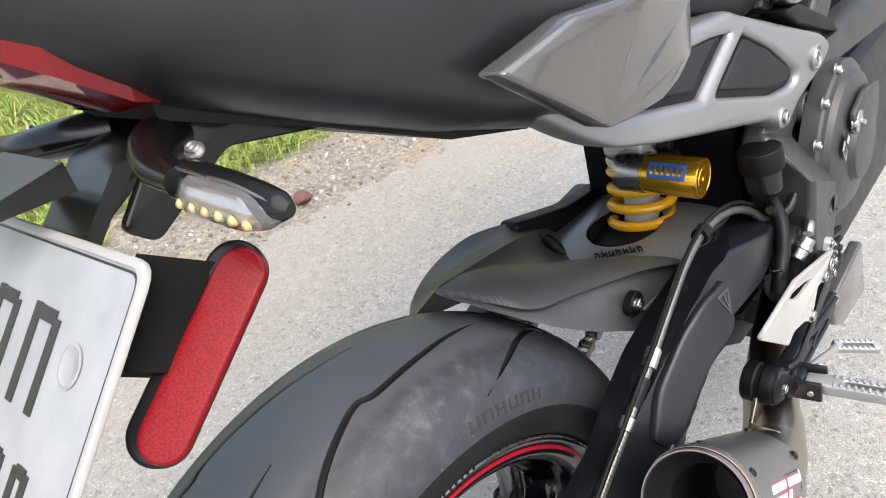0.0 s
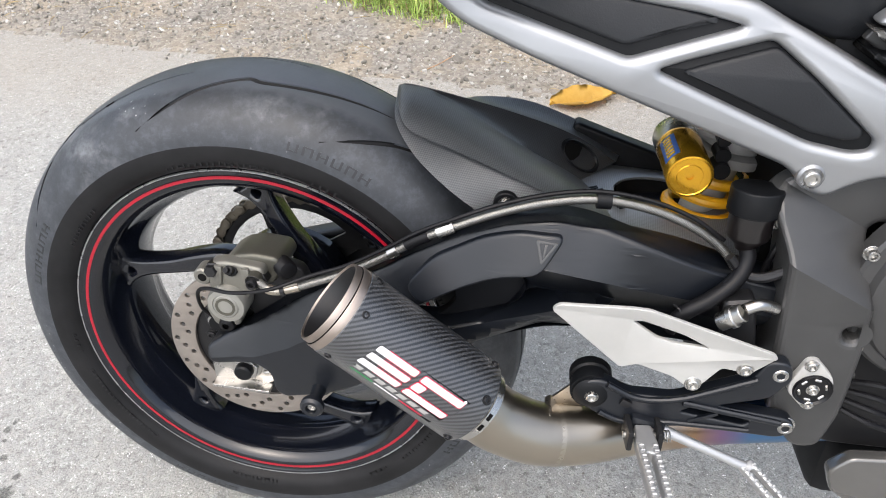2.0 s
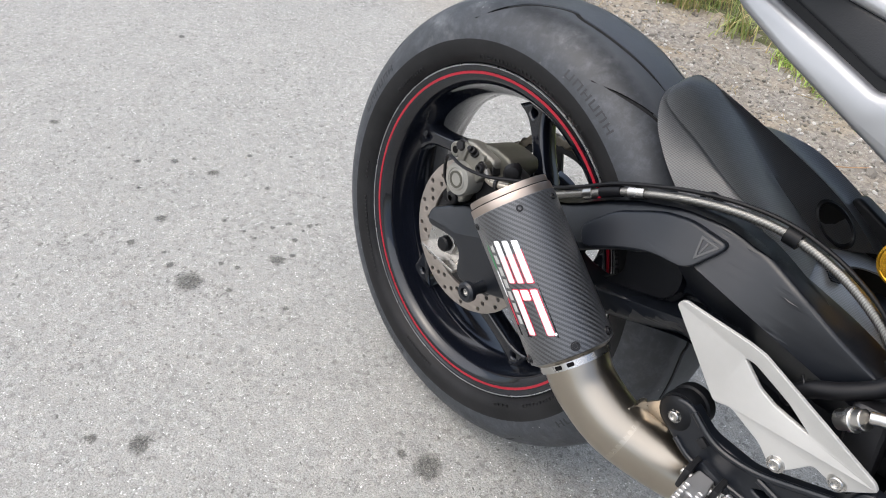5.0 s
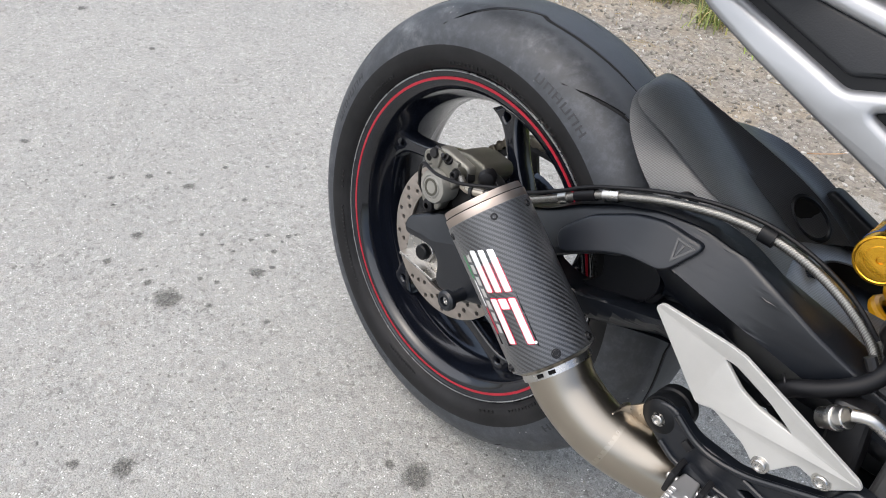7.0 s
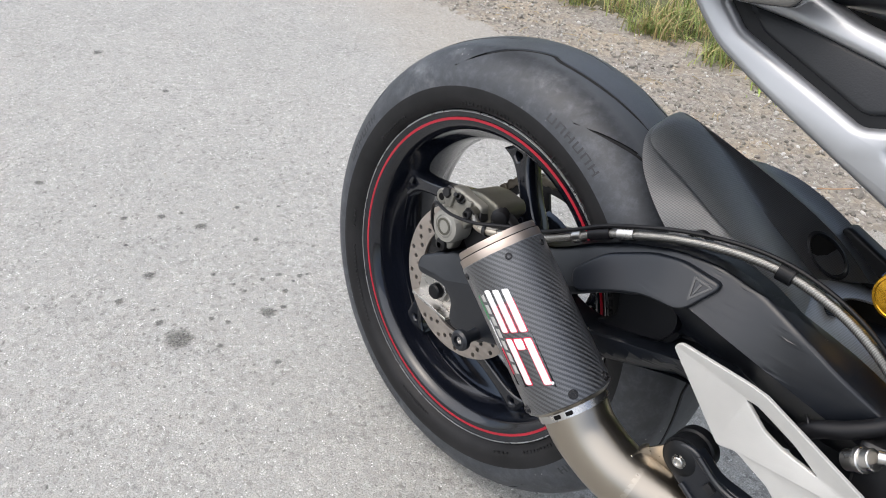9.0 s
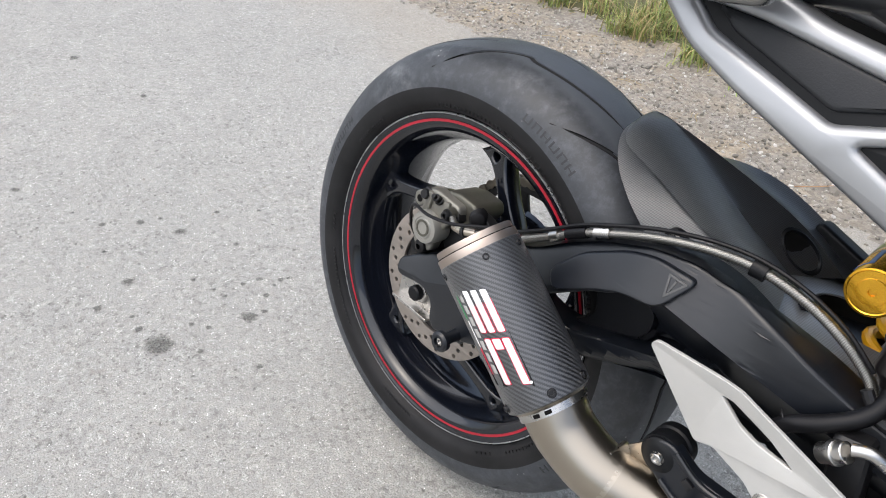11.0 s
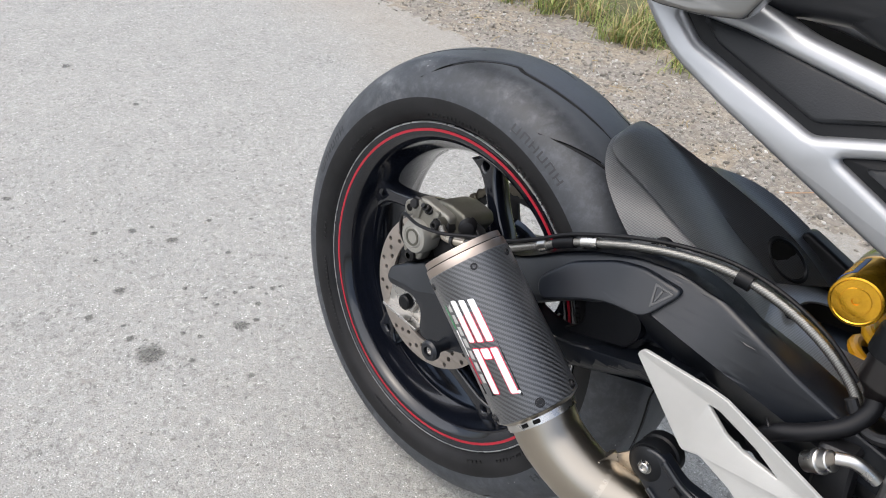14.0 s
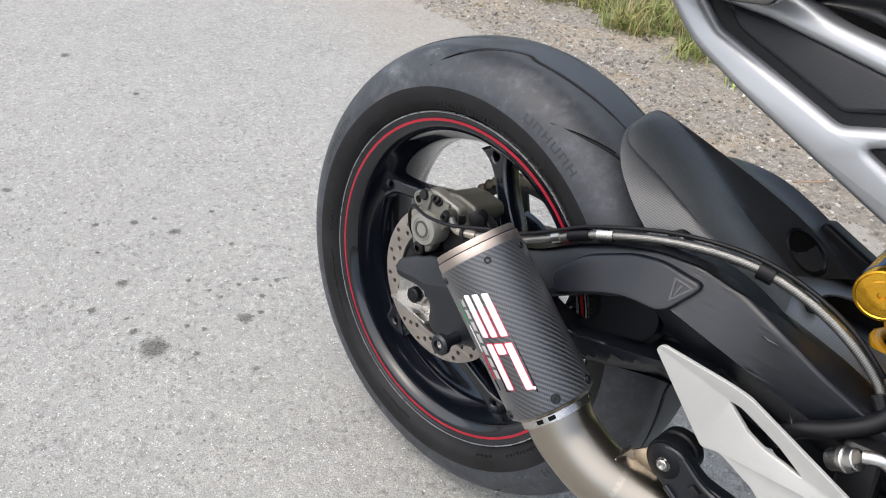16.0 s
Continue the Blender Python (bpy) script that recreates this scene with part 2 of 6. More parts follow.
    lit = m.grey(m.noise(70, 4, 0.7), (0.57, 0.0), (0.63, 1.0))
    base = m.mix(m.math("MULTIPLY", m.grey(glint, (0.22, 1.0), (0.36, 0.0)), lit), base, (0.80, 0.795, 0.78))
    # sandy dust blown over the road from the verge, thinning out in drifts
    at = m.n.new("ShaderNodeSeparateXYZ")
    m.l.new(m.coord, at.inputs[0])
    away = m.math("ADD", at.outputs[1], m.math("MULTIPLY", at.outputs[0], 0.095))
    away = m.math("ADD", away, m.math("MULTIPLY", m.math("SUBTRACT", m.noise(3.5, 6, 0.65), 0.5), 0.7))
    drift = m.math("MULTIPLY", m.grey(away, (0.60, 0.0), (1.20, 0.60)), m.grey(m.noise(140, 7, 0.75), (0.36, 0.15), (0.60, 1.0)))
    m.colour(m.mix(drift, base, (0.29, 0.250, 0.195)))
    m.bump(gap, 0.7, 0.0025)
    m.bump(fine, 0.5, 0.0015)
    m.bump(mid, 0.25, 0.003)
    return m.m


def make_dirt():
    m = Mat("sandy_gravel_verge", (0.3, 0.25, 0.18), 0.9)
    big, mid, fine = m.noise(3.2, 6), m.noise(24, 8, 0.7), m.noise(160, 6, 0.7)
    c = m.ramp(big, (0.38, (0.225, 0.209, 0.181)), (0.60, (0.345, 0.280, 0.192)))
    c = m.mix(m.grey(m.noise(5.5, 6, 0.65), (0.46, 0.0), (0.56, 0.85)), c, (0.225, 0.216, 0.200))
    c = m.mix(m.grey(mid, (0.48, 0.0), (0.75, 0.6)), c, (0.20, 0.175, 0.14))
    st = m.voronoi(95, "F1", "Color")
    sep = m.n.new("ShaderNodeSeparateColor")
    m.l.new(st, sep.inputs[0])
    c = m.mix(0.4, c, m.ramp(sep.outputs[0], (0.0, (0.13, 0.115, 0.095)), (0.5, (0.28, 0.245, 0.195)), (0.95, (0.48, 0.44, 0.37))))
    m.colour(m.mix(m.grey(fine, (0.3, 0.4), (0.65, 0.0)), c, (0.12, 0.1, 0.075)))
    m.bump(m.voronoi(95, "DISTANCE_TO_EDGE", "Distance"), 0.6, 0.006)
    m.bump(fine, 0.6, 0.004)
    return m.m


def make_soil():
    m = Mat("grassy_soil", (0.1, 0.09, 0.05), 0.95)
    m.colour(m.ramp(m.noise(9, 8, 0.7), (0.3, (0.075, 0.06, 0.035)), (0.7, (0.11, 0.13, 0.045))))
    m.bump(m.noise(60, 6), 0.6, 0.01)
    return m.m


def make_stone():
    m = Mat("gravel_stone", (0.3, 0.27, 0.22), 0.9)
    g = m.n.new("ShaderNodeNewGeometry").outputs["Random Per Island"]
    c = m.ramp(g, (0.0, (0.14, 0.130, 0.115)), (0.4, (0.29, 0.270, 0.235)), (0.75, (0.40, 0.375, 0.33)), (0.97, (0.60, 0.585, 0.55)))
    m.colour(m.mix(m.grey(m.noise(160, 5), (0.35, 0.35), (0.7, 0.0)), c, (0.13, 0.11, 0.085)))
    m.bump(m.noise(300, 4), 0.5, 0.001)
    return m.m


def make_grass(name, a, b, dry=0.80):
    """Blades from a to b in colour, the share above dry turned to straw."""
    m = Mat(name, a, 0.55)
    g = m.n.new("ShaderNodeNewGeometry").outputs["Random Per Island"]
    m.colour(m.ramp(g, (0.0, a), (dry * 0.6, b), (dry * 0.95, tuple(v * 1.2 for v in b)), (dry + 0.04, (0.42, 0.34, 0.15)), (0.98, (0.26, 0.19, 0.09))))
    return m.m


def make_leaf():
    m = Mat("yellow_leaf", (0.6, 0.34, 0.04), 0.5)
    c = m.ramp(m.noise(28, 6), (0.3, (0.62, 0.36, 0.05)), (0.7, (0.78, 0.52, 0.12)))
    m.colour(m.mix(m.grey(m.noise(70, 5), (0.66, 0.0), (0.82, 0.5)), c, (0.36, 0.17, 0.03)))
    m.bump(m.noise(120, 3), 0.3, 0.001)
    return m.m


def make_plate():
    m = Mat("white_plate_enamel", (0.72, 0.74, 0.76), 0.32, 0.0, 0.2)
    m.colour(m.ramp(m.noise(30, 5), (0.35, (0.28, 0.294, 0.303)), (0.7, (0.34, 0.354, 0.363))))
    return m.m


LETTER = worn("moulded_letter_rubber", (0.030, 0.032, 0.035), 0.5, grain=900, bump=0.2, vary=0.3, spec=0.3).m
OUTLET = worn("brushed_outlet_titanium", (0.37, 0.315, 0.275), 0.42, 1.0, grain=700, bump=0.12, vary=0.18, uneven=0.25).m
RUBBER, SIDEWALL, CARBON, TITANIUM, HEATED, BRAID = make_rubber(), make_sidewall(), make_carbon(), make_titanium(), make_heated(), make_braid()
ASPHALT, DIRT, SOIL, STONE = make_asphalt(), make_dirt(), make_soil(), make_stone()
GRASS = make_grass("grass_blades", (0.15, 0.25, 0.040), (0.36, 0.48, 0.115))
DRY_GRASS = make_grass("half_dry_grass_blades", (0.085, 0.135, 0.025), (0.24, 0.29, 0.075), 0.62)
HUSK = worn("dry_brown_husk", (0.42, 0.24, 0.12), 0.65, grain=300, bump=0.3, vary=0.35).m
STRAW = worn("dry_straw", (0.34, 0.26, 0.13), 0.7, bump=0.05, vary=0.4).m
LEAF, PLATE, REFLECT = make_leaf(), make_plate(), make_reflector()
BLACK_PLASTIC = worn("black_plastic", (0.0045, 0.005, 0.006), 0.44, grain=1200, spec=0.2).m
TAIL_BLACK = worn("satin_black_tail_plastic", (0.0135, 0.0145, 0.0165), 0.34, grain=1500, bump=0.06, spec=0.45).m
SATIN_BLACK = worn("satin_black_paint", (0.0042, 0.0056, 0.0086), 0.36, 0.0, 0.0, grain=1100, bump=0.10, spec=0.50, uneven=0.14).m
HUGGER_BLACK = make_matt_carbon()
RIM_BLACK = worn("gloss_black_rim_paint", (0.004, 0.005, 0.0085), 0.13, 0.0, 0.35, bump=0.0, spec=0.45, uneven=0.06).m
# Darker copy of the mudguard's carbon; its colour holds the trough's shade.
TROUGH_SHADE = make_matt_carbon("shaded_matt_carbon", ((0.062, 0.065, 0.071), (0.090, 0.093, 0.098)), 0.30)
GREY_CAST = worn("dark_grey_frame_paint", (0.066, 0.066, 0.066), 0.40, 0.45, 0.0, grain=1100, bump=0.12, vary=0.12).m
SILVER_PAINT = worn("silver_frame_paint", (0.31, 0.317, 0.327), 0.38, 0.72, 0.0, grain=1800, bump=0.0, vary=0.04, uneven=0.05).m
PANEL_GREY = worn("metallic_grey_panel_paint", (0.125, 0.122, 0.116), 0.20, 0.55, 0.7, grain=2500, bump=0.03, vary=0.08).m
PEG_ALU = worn("scuffed_aluminium", (0.42, 0.42, 0.42), 0.38, 0.75, grain=900, bump=0.2, vary=0.12).m
CAST_ALU = worn("sandblasted_aluminium", (0.47, 0.465, 0.445), 0.55, 0.35, grain=1400, bump=0.3, vary=0.08).m
STEEL = worn("bright_steel", (0.47, 0.46, 0.44), 0.28, 1.0, grain=900, bump=0.05, vary=0.1).m
# Pale metal that paints the sky's reflection along the black rim's edge.
RIM_GLINT = worn("rim_edge_glint", (0.42, 0.43, 0.44), 0.28, 0.9, bump=0.02).m
DISC_STEEL = worn("brake_disc_steel", (0.33, 0.295, 0.265), 0.42, 0.8, grain=500, bump=0.1, vary=0.15).m
CALIPER = worn("grey_anodised_caliper", (0.095, 0.092, 0.076), 0.42, 0.6, grain=1100, bump=0.2, vary=0.15).m
CALIPER_MID = worn("grey_cast_caliper_half", (0.185, 0.180, 0.158), 0.44, 0.5, grain=900, bump=0.3, vary=0.15).m
CALIPER_PALE = worn("pale_cast_caliper_cap", (0.28, 0.275, 0.25), 0.42, 0.5, grain=900, bump=0.2, vary=0.1).m
CHAIN_STEEL = worn("oily_chain_steel", (0.17, 0.15, 0.12), 0.35, 0.9, grain=700, bump=0.2, vary=0.3).m
DARK_METAL = worn("dark_gunmetal", (0.018, 0.018, 0.0195), 0.42, 0.5, grain=900, bump=0.15).m
GOLD = worn("gold_anodised", (0.85, 0.46, 0.035), 0.22, 0.9, 0.2, grain=1600, bump=0.03, vary=0.06).m
SPRING_YELLOW = worn("yellow_spring_paint", (0.80, 0.40, 0.01), 0.35, 0.0, 0.3, bump=0.05, vary=0.08).m
RED_STRIPE = worn("red_rim_tape", (0.31, 0.005, 0.018), 0.35, bump=0.02, vary=0.06).m
LABEL_GREY = worn("grey_label_foil", (0.36, 0.37, 0.39), 0.35, 0.3, bump=0.02, vary=0.05).m
WHITE_VINYL = worn("white_vinyl", (0.72, 0.72, 0.72), 0.35, bump=0.02, vary=0.03).m
RED_VINYL = worn("red_vinyl", (0.6, 0.012, 0.05), 0.35, bump=0.02, vary=0.05).m
GREEN_VINYL = worn("green_vinyl", (0.02, 0.28, 0.08), 0.35, bump=0.02, vary=0.05).m
GLOSS_BLACK = worn("gloss_black_bracket_plastic", (0.006, 0.006, 0.0065), 0.20, grain=1500, bump=0.04, vary=0.2, spec=0.5, uneven=0.10).m
BLACK_VINYL = worn("black_vinyl", (0.006, 0.006, 0.007), 0.35, bump=0.02, vary=0.05, spec=0.3).m
BLUE_VINYL = worn("blue_vinyl", (0.03, 0.09, 0.32), 0.35, bump=0.02, vary=0.05).m
PLATE_BLACK = worn("plate_black_enamel", (0.03, 0.032, 0.03), 0.4, bump=0.02).m
SEAT_VINYL = worn("black_seat_vinyl", (0.0095, 0.0108, 0.0130), 0.48, grain=600, bump=0.3, dist=0.0006, spec=0.34).m
HOSE_RUBBER = worn("black_hose_rubber", (0.005, 0.005, 0.006), 0.42, grain=500, bump=0.1, spec=0.22).m
# Duller black than the arm's paint, chosen to mimic shade.
SHADE_BLACK = worn("dull_black_for_shade", (0.006, 0.0065, 0.008), 0.55, grain=500, bump=0.3, spec=0.2).m
# Matt black for dark trim; in holes and gaps it stands in for shade.
MATT_DARK = worn("matt_black_and_shade", (0.005, 0.005, 0.005), 0.8, bump=0.2, spec=0.1).m
STAIN = make_stain()
RED_LENS = make_lens("red_lamp_lens", (0.22, 0.002, 0.007), 0.06, 0.3).m
CLEAR_LENS = make_lens("clear_lamp_lens", (0.95, 0.93, 0.9), 0.05, 0.9).m
LAMP_SILVER = worn("silvered_lamp_reflector", (0.62, 0.60, 0.56), 0.16, 0.9, grain=300, bump=0.1, vary=0.2).m
AMBER_CHIP = worn("amber_lamp_chip", (0.6, 0.45, 0.2), 0.3, 0.3).m
SMOKE = make_lens("smoky_reservoir_plastic", (0.006, 0.0045, 0.0045), 0.3, 0.15).m
BROWN_STONE = worn("reddish_brown_stone", (0.16, 0.075, 0.06), 0.85, grain=200, bump=0.4, dist=0.002).m

# ---------------------------------------------------------------- mesh helpers
V = Vector


def finish(bm, name, mat, parent=None, label="", sharp=32):
    """Links a bmesh as one mesh object; edges steeper than the angle stay sharp."""
    bmesh.ops.recalc_face_normals(bm, faces=bm.faces)
    for f in bm.faces:
        f.smooth = True
    lim = radians(sharp)
    for e in bm.edges:
        e.smooth = len(e.link_faces) == 2 and e.calc_face_angle(0) < lim
    me = bpy.data.meshes.new(name)
    bm.to_mesh(me)
    bm.free()
    me.materials.append(mat)
    ob = new(name, me)
    ob.parent = parent
    if label:
        ob["label"] = label
    return ob


def part(name, bm, mat, parent, label="", sharp=32):
    return finish(bm, name, mat, parent, label, sharp)


def join(*bms):
    """Several bmeshes into the first."""
    out = bms[0]
    for b in bms[1:]:
        me = bpy.data.meshes.new("tmp")
        b.to_mesh(me)
        b.free()
        out.from_mesh(me)
        bpy.data.meshes.remove(me)
    return out


def frame_at(p, z, x=(1, 0, 0)):
    """A pose at p with its z axis along z."""
    z = V(z).normalized()
    y = z.cross(V(x))
    if y.length < 1e-4:
        y = z.cross(V((0, 1, 0)))
    y.normalize()
    m = Matrix((y.cross(z), y, z)).transposed().to_4x4()
    m.translation = p
    return m


def lathe(profile, m=None, seg=32, closed=False):
    """Turns (radius, height) pairs about local z."""
    bm = bmesh.new()
    rings = []
    for r, h in profile:
        if r < 1e-6:
            rings.append([bm.verts.new((0, 0, h))])
        else:
            rings.append([bm.verts.new((r * math.cos(a), r * math.sin(a), h)) for a in np.linspace(0, 2 * math.pi, seg, endpoint=False)])
    pairs = list(zip(rings, rings[1:])) + ([(rings[-1], rings[0])] if closed else [])
    for a, b in pairs:
        for i in range(seg):
            j = (i + 1) % seg
            if len(a) == 1 and len(b) == 1:
                continue
            if len(a) == 1:
                bm.faces.new((a[0], b[i], b[j]))
            elif len(b) == 1:
                bm.faces.new((a[i], b[0], a[j]))
            else:
                bm.faces.new((a[i], b[i], b[j], a[j]))
    if m:
        bm.transform(m)
    return bm


def cyl(p0, p1, r0, r1=None, seg=24, edge=0.0008):
    """A solid round bar from p0 to p1 with softened ends."""
    r1 = r0 if r1 is None else r1
    p0, p1 = V(p0), V(p1)
    d = (p1 - p0).length
    e = min(edge, d / 3, r0 / 2 if r0 else edge)
    return lathe([(0, 0), (r0 - e, 0), (r0, e), (r1, d - e), (r1 - e, d), (0, d)], frame_at(p0, p1 - p0), seg)


def spline(pts, n=8):
    """Catmull-Rom points through pts."""
    pts = [V(p) for p in pts]
    p = [pts[0] * 2 - pts[1], *pts, pts[-1] * 2 - pts[-2]]
    out = []
    for i in range(1, len(p) - 2):
        for k in range(n):
            t = k / n
            a, b, c, d = p[i - 1:i + 3]
            out.append(0.5 * (2 * b + (c - a) * t + (2 * a - 5 * b + 4 * c - d) * t * t + (3 * b - a - 3 * c + d) * t ** 3))
    return out + [pts[-1]]


def tube(pts, r, seg=12, n=8, smooth=True, cap=True, flat=1.0):
    """A bar swept along pts; r is one radius or one for each given point."""
    path = spline(pts, n) if smooth else [V(p) for p in pts]
    rs = [float(q) for q in np.interp(np.linspace(0, 1, len(path)), np.linspace(0, 1, len(pts)), r)] if hasattr(r, "__len__") else [r] * len(path)
    bm = bmesh.new()
    rings, up = [], None
    for i, p in enumerate(path):
        d = (path[min(i + 1, len(path) - 1)] - path[max(i - 1, 0)]).normalized()
        if up is None:
            up = d.orthogonal().normalized()
        up = (up - d * up.dot(d)).normalized()
        side = d.cross(up)
        rings.append([bm.verts.new(p + rs[i] * (math.cos(a) * up + flat * math.sin(a) * side)) for a in np.linspace(0, 2 * math.pi, seg, endpoint=False)])
    for a, b in zip(rings, rings[1:]):
        for i in range(seg):
            bm.faces.new((a[i], a[(i + 1) % seg], b[(i + 1) % seg], b[i]))
    if cap:
        bm.faces.new(rings[0])
        bm.faces.new(rings[-1])
    return bm


def fillet(loop, r, n=4):
    """Rounds the corners of a closed 2D loop."""
    out = []
    k = len(loop)
    for i in range(k):
        a, b, c = V(loop[i - 1]), V(loop[i]), V(loop[(i + 1) % k])
        u, v = a - b, c - b
        d = min(r, u.length * 0.45, v.length * 0.45)
        p, q = b + u.normalized() * d, b + v.normalized() * d
        for j in range(n + 1):
            t = j / n
            out.append(tuple((1 - t) ** 2 * p + 2 * t * (1 - t) * b + t * t * q))
    return out


def sheet(loops, thick, bevel=0.001, round_r=0.0, steps=2):
    """A plate in local x, y with holes, softened edges and its middle at z 0."""
    cu = bpy.data.curves.new("tmp", "CURVE")
    cu.dimensions, cu.fill_mode = "2D", "BOTH"
    cu.extrude, cu.bevel_depth, cu.bevel_resolution, cu.offset = max(thick / 2 - bevel, 0.00005), bevel, steps, -bevel
    for loop in loops:
        pts = fillet(loop, round_r) if round_r else loop
        s = cu.splines.new("POLY")
        s.points.add(len(pts) - 1)
        for q, p in zip(s.points, pts):
            q.co = (p[0], p[1], 0, 1)
        s.use_cyclic_u = True
    ob = bpy.data.objects.new("tmp", cu)
    me = bpy.data.meshes.new_from_object(ob)
    bm = bmesh.new()
    bm.from_mesh(me)
    bmesh.ops.remove_doubles(bm, verts=bm.verts, dist=1e-6)
    bpy.data.objects.remove(ob)
    bpy.data.curves.remove(cu)
    bpy.data.meshes.remove(me)
    return bm


def split(bm, warp, step=0.016):
    """Cuts the big faces of a plate fine enough to bend, then bends it."""
    bmesh.ops.triangulate(bm, faces=[f for f in bm.faces if len(f.verts) > 4])
    for _ in range(3):
        long = [e for e in bm.edges if e.calc_length() > step]
        if long:
            bmesh.ops.subdivide_edges(bm, edges=long, cuts=1, use_grid_fill=False)
            bmesh.ops.triangulate(bm, faces=[f for f in bm.faces if len(f.verts) > 4])
    for v in bm.verts:
        v.co = warp(v.co)
    return bm


def plate(loops, y0, y1, bevel=0.001, round_r=0.0, warp=None, steps=2):
    """A plate whose loops are (x, z) of the bike, between two values of y."""
    bm = sheet(loops, abs(y1 - y0), bevel, round_r, steps)
    bm.transform(pose(0, (y0 + y1) / 2, 0, 90))
    if warp:
        for v in bm.verts:
            v.co = warp(v.co)
    return bm


def loft(rings, closed=True, caps=True):
    """Skins rings of equal length."""
    bm = bmesh.new()
    vs = [[bm.verts.new(p) for p in r] for r in rings]
    for a, b in zip(vs, vs[1:]):
        k = len(a)
        for i in range(k if closed else k - 1):
            bm.faces.new((a[i], a[(i + 1) % k], b[(i + 1) % k], b[i]))
    if caps and closed:
        bm.faces.new(vs[0])
        bm.faces.new(vs[-1])
    return bm


def rbox(size, m, bevel=0.002, seg=2):
    """A block with rounded edges."""
    bm = bmesh.new()
    bmesh.ops.create_cube(bm, size=1, matrix=Matrix.Diagonal((*size, 1)))
    bmesh.ops.bevel(bm, geom=bm.edges, offset=bevel, segments=seg, affect="EDGES", profile=0.6)
    bm.transform(m)
    return bm


def circle(x, y, r, n=20, squash=1.0, turn=0.0):
    c, s = math.cos(turn), math.sin(turn)
    out = []
    for a in np.linspace(0, 2 * math.pi, n, endpoint=False):
        p, q = r * math.cos(a), r * squash * math.sin(a)
        out.append((x + p * c - q * s, y + p * s + q * c))
    return out


def bolt(p, n, r=0.006, h=0.004, mat=None, parent=None, name="bolt", socket=0.5):
    """A socket-head bolt at p that faces along n."""
    s = r * socket
    bm = lathe([(0, h * 0.35), (s * 0.95, h * 0.35), (s, h * 0.9), (s * 1.15, h), (r * 0.86, h), (r, h * 0.75), (r, 0), (r * 1.35, 0), (r * 1.4, -0.0004), (r * 1.4, -0.0012), (0, -0.0012)], frame_at(V(p), n), 18)
    return part(name, bm, mat or STEEL, parent)


def bars(spec, m, h, mat, name, parent, label=""):
    """Plain raised bars: (x, y, width, height) on the local plane."""
    bm = bmesh.new()
    for x, y, w, d in spec:
        bmesh.ops.create_cube(bm, size=1, matrix=m @ Matrix.Translation((x, y, h / 2)) @ Matrix.Diagonal((w, d, h, 1)))
    return part(name, bm, mat, parent, label)


RIGHT = (0, -1, 0)

# ---------------------------------------------------------------- ground: road, verge, grass bank


def road_edge(x):
    return 1.15 - 0.095 * x + 0.05 * noise.noise((x * 1.3, 3.1, 0)) + 0.022 * noise.noise((x * 6, 1.7, 0))


def grass_edge(x):
    return 1.60 - 0.13 * x + 0.10 * noise.noise((x * 1.1, 8.2, 0)) + 0.05 * noise.noise((x * 5, 4.4, 0))


def ground_z(x, y):
    """Height of the ground: a flat road, a slightly uneven verge, a low bank."""
    d = y - road_edge(x)
    if d < -0.05:
        return 0.0
    rough = 0.012 * noise.noise((x * 5, y * 5, 0.3)) + 0.006 * noise.noise((x * 17, y * 17, 2.3))
    f = min(1, (d + 0.05) / 0.25)
    bank = max(0, y - grass_edge(x))
    return f * (rough - 0.004) + 0.10 * min(bank, 1.5) + 0.01 * max(0, min(bank - 1.5, 30))


def build_ground():
    """One sheet: fine where the camera is, coarse out to the horizon."""
    def ticks(lo, hi, step, far):
        a = list(np.arange(lo, hi + 1e-6, step))
        k, g = step, []
        x = hi
        while x < far:
            k *= 1.45
            x += k
            g.append(x)
        k, x, h = step, lo, []
        while x > -far:
            k *= 1.45
            x -= k
            h.append(x)
        return h[::-1] + a + g
    xs, ys = ticks(-3.2, 2.4, 0.025, 900), ticks(0.9, 2.9, 0.025, 900)
    bm = bmesh.new()
    grid = [[bm.verts.new((x, y, ground_z(x, y))) for x in xs] for y in ys]
    for j in range(len(ys) - 1):
        for i in range(len(xs) - 1):
            f = bm.faces.new((grid[j][i], grid[j][i + 1], grid[j + 1][i + 1], grid[j + 1][i]))
            cx, cy = (xs[i] + xs[i + 1]) / 2, (ys[j] + ys[j + 1]) / 2
            cy += 0.05 * noise.noise((cx * 23, cy * 23, 7))
            f.material_index = 0 if cy < road_edge(cx) else 1 if cy < grass_edge(cx) + 0.05 else 2
    ob = finish(bm, "ground", ASPHALT)
    ob.data.materials.append(DIRT)
    ob.data.materials.append(SOIL)
    tagged(ob, "light grey worn asphalt road with a sandy gravel verge", "road", kind="structure")


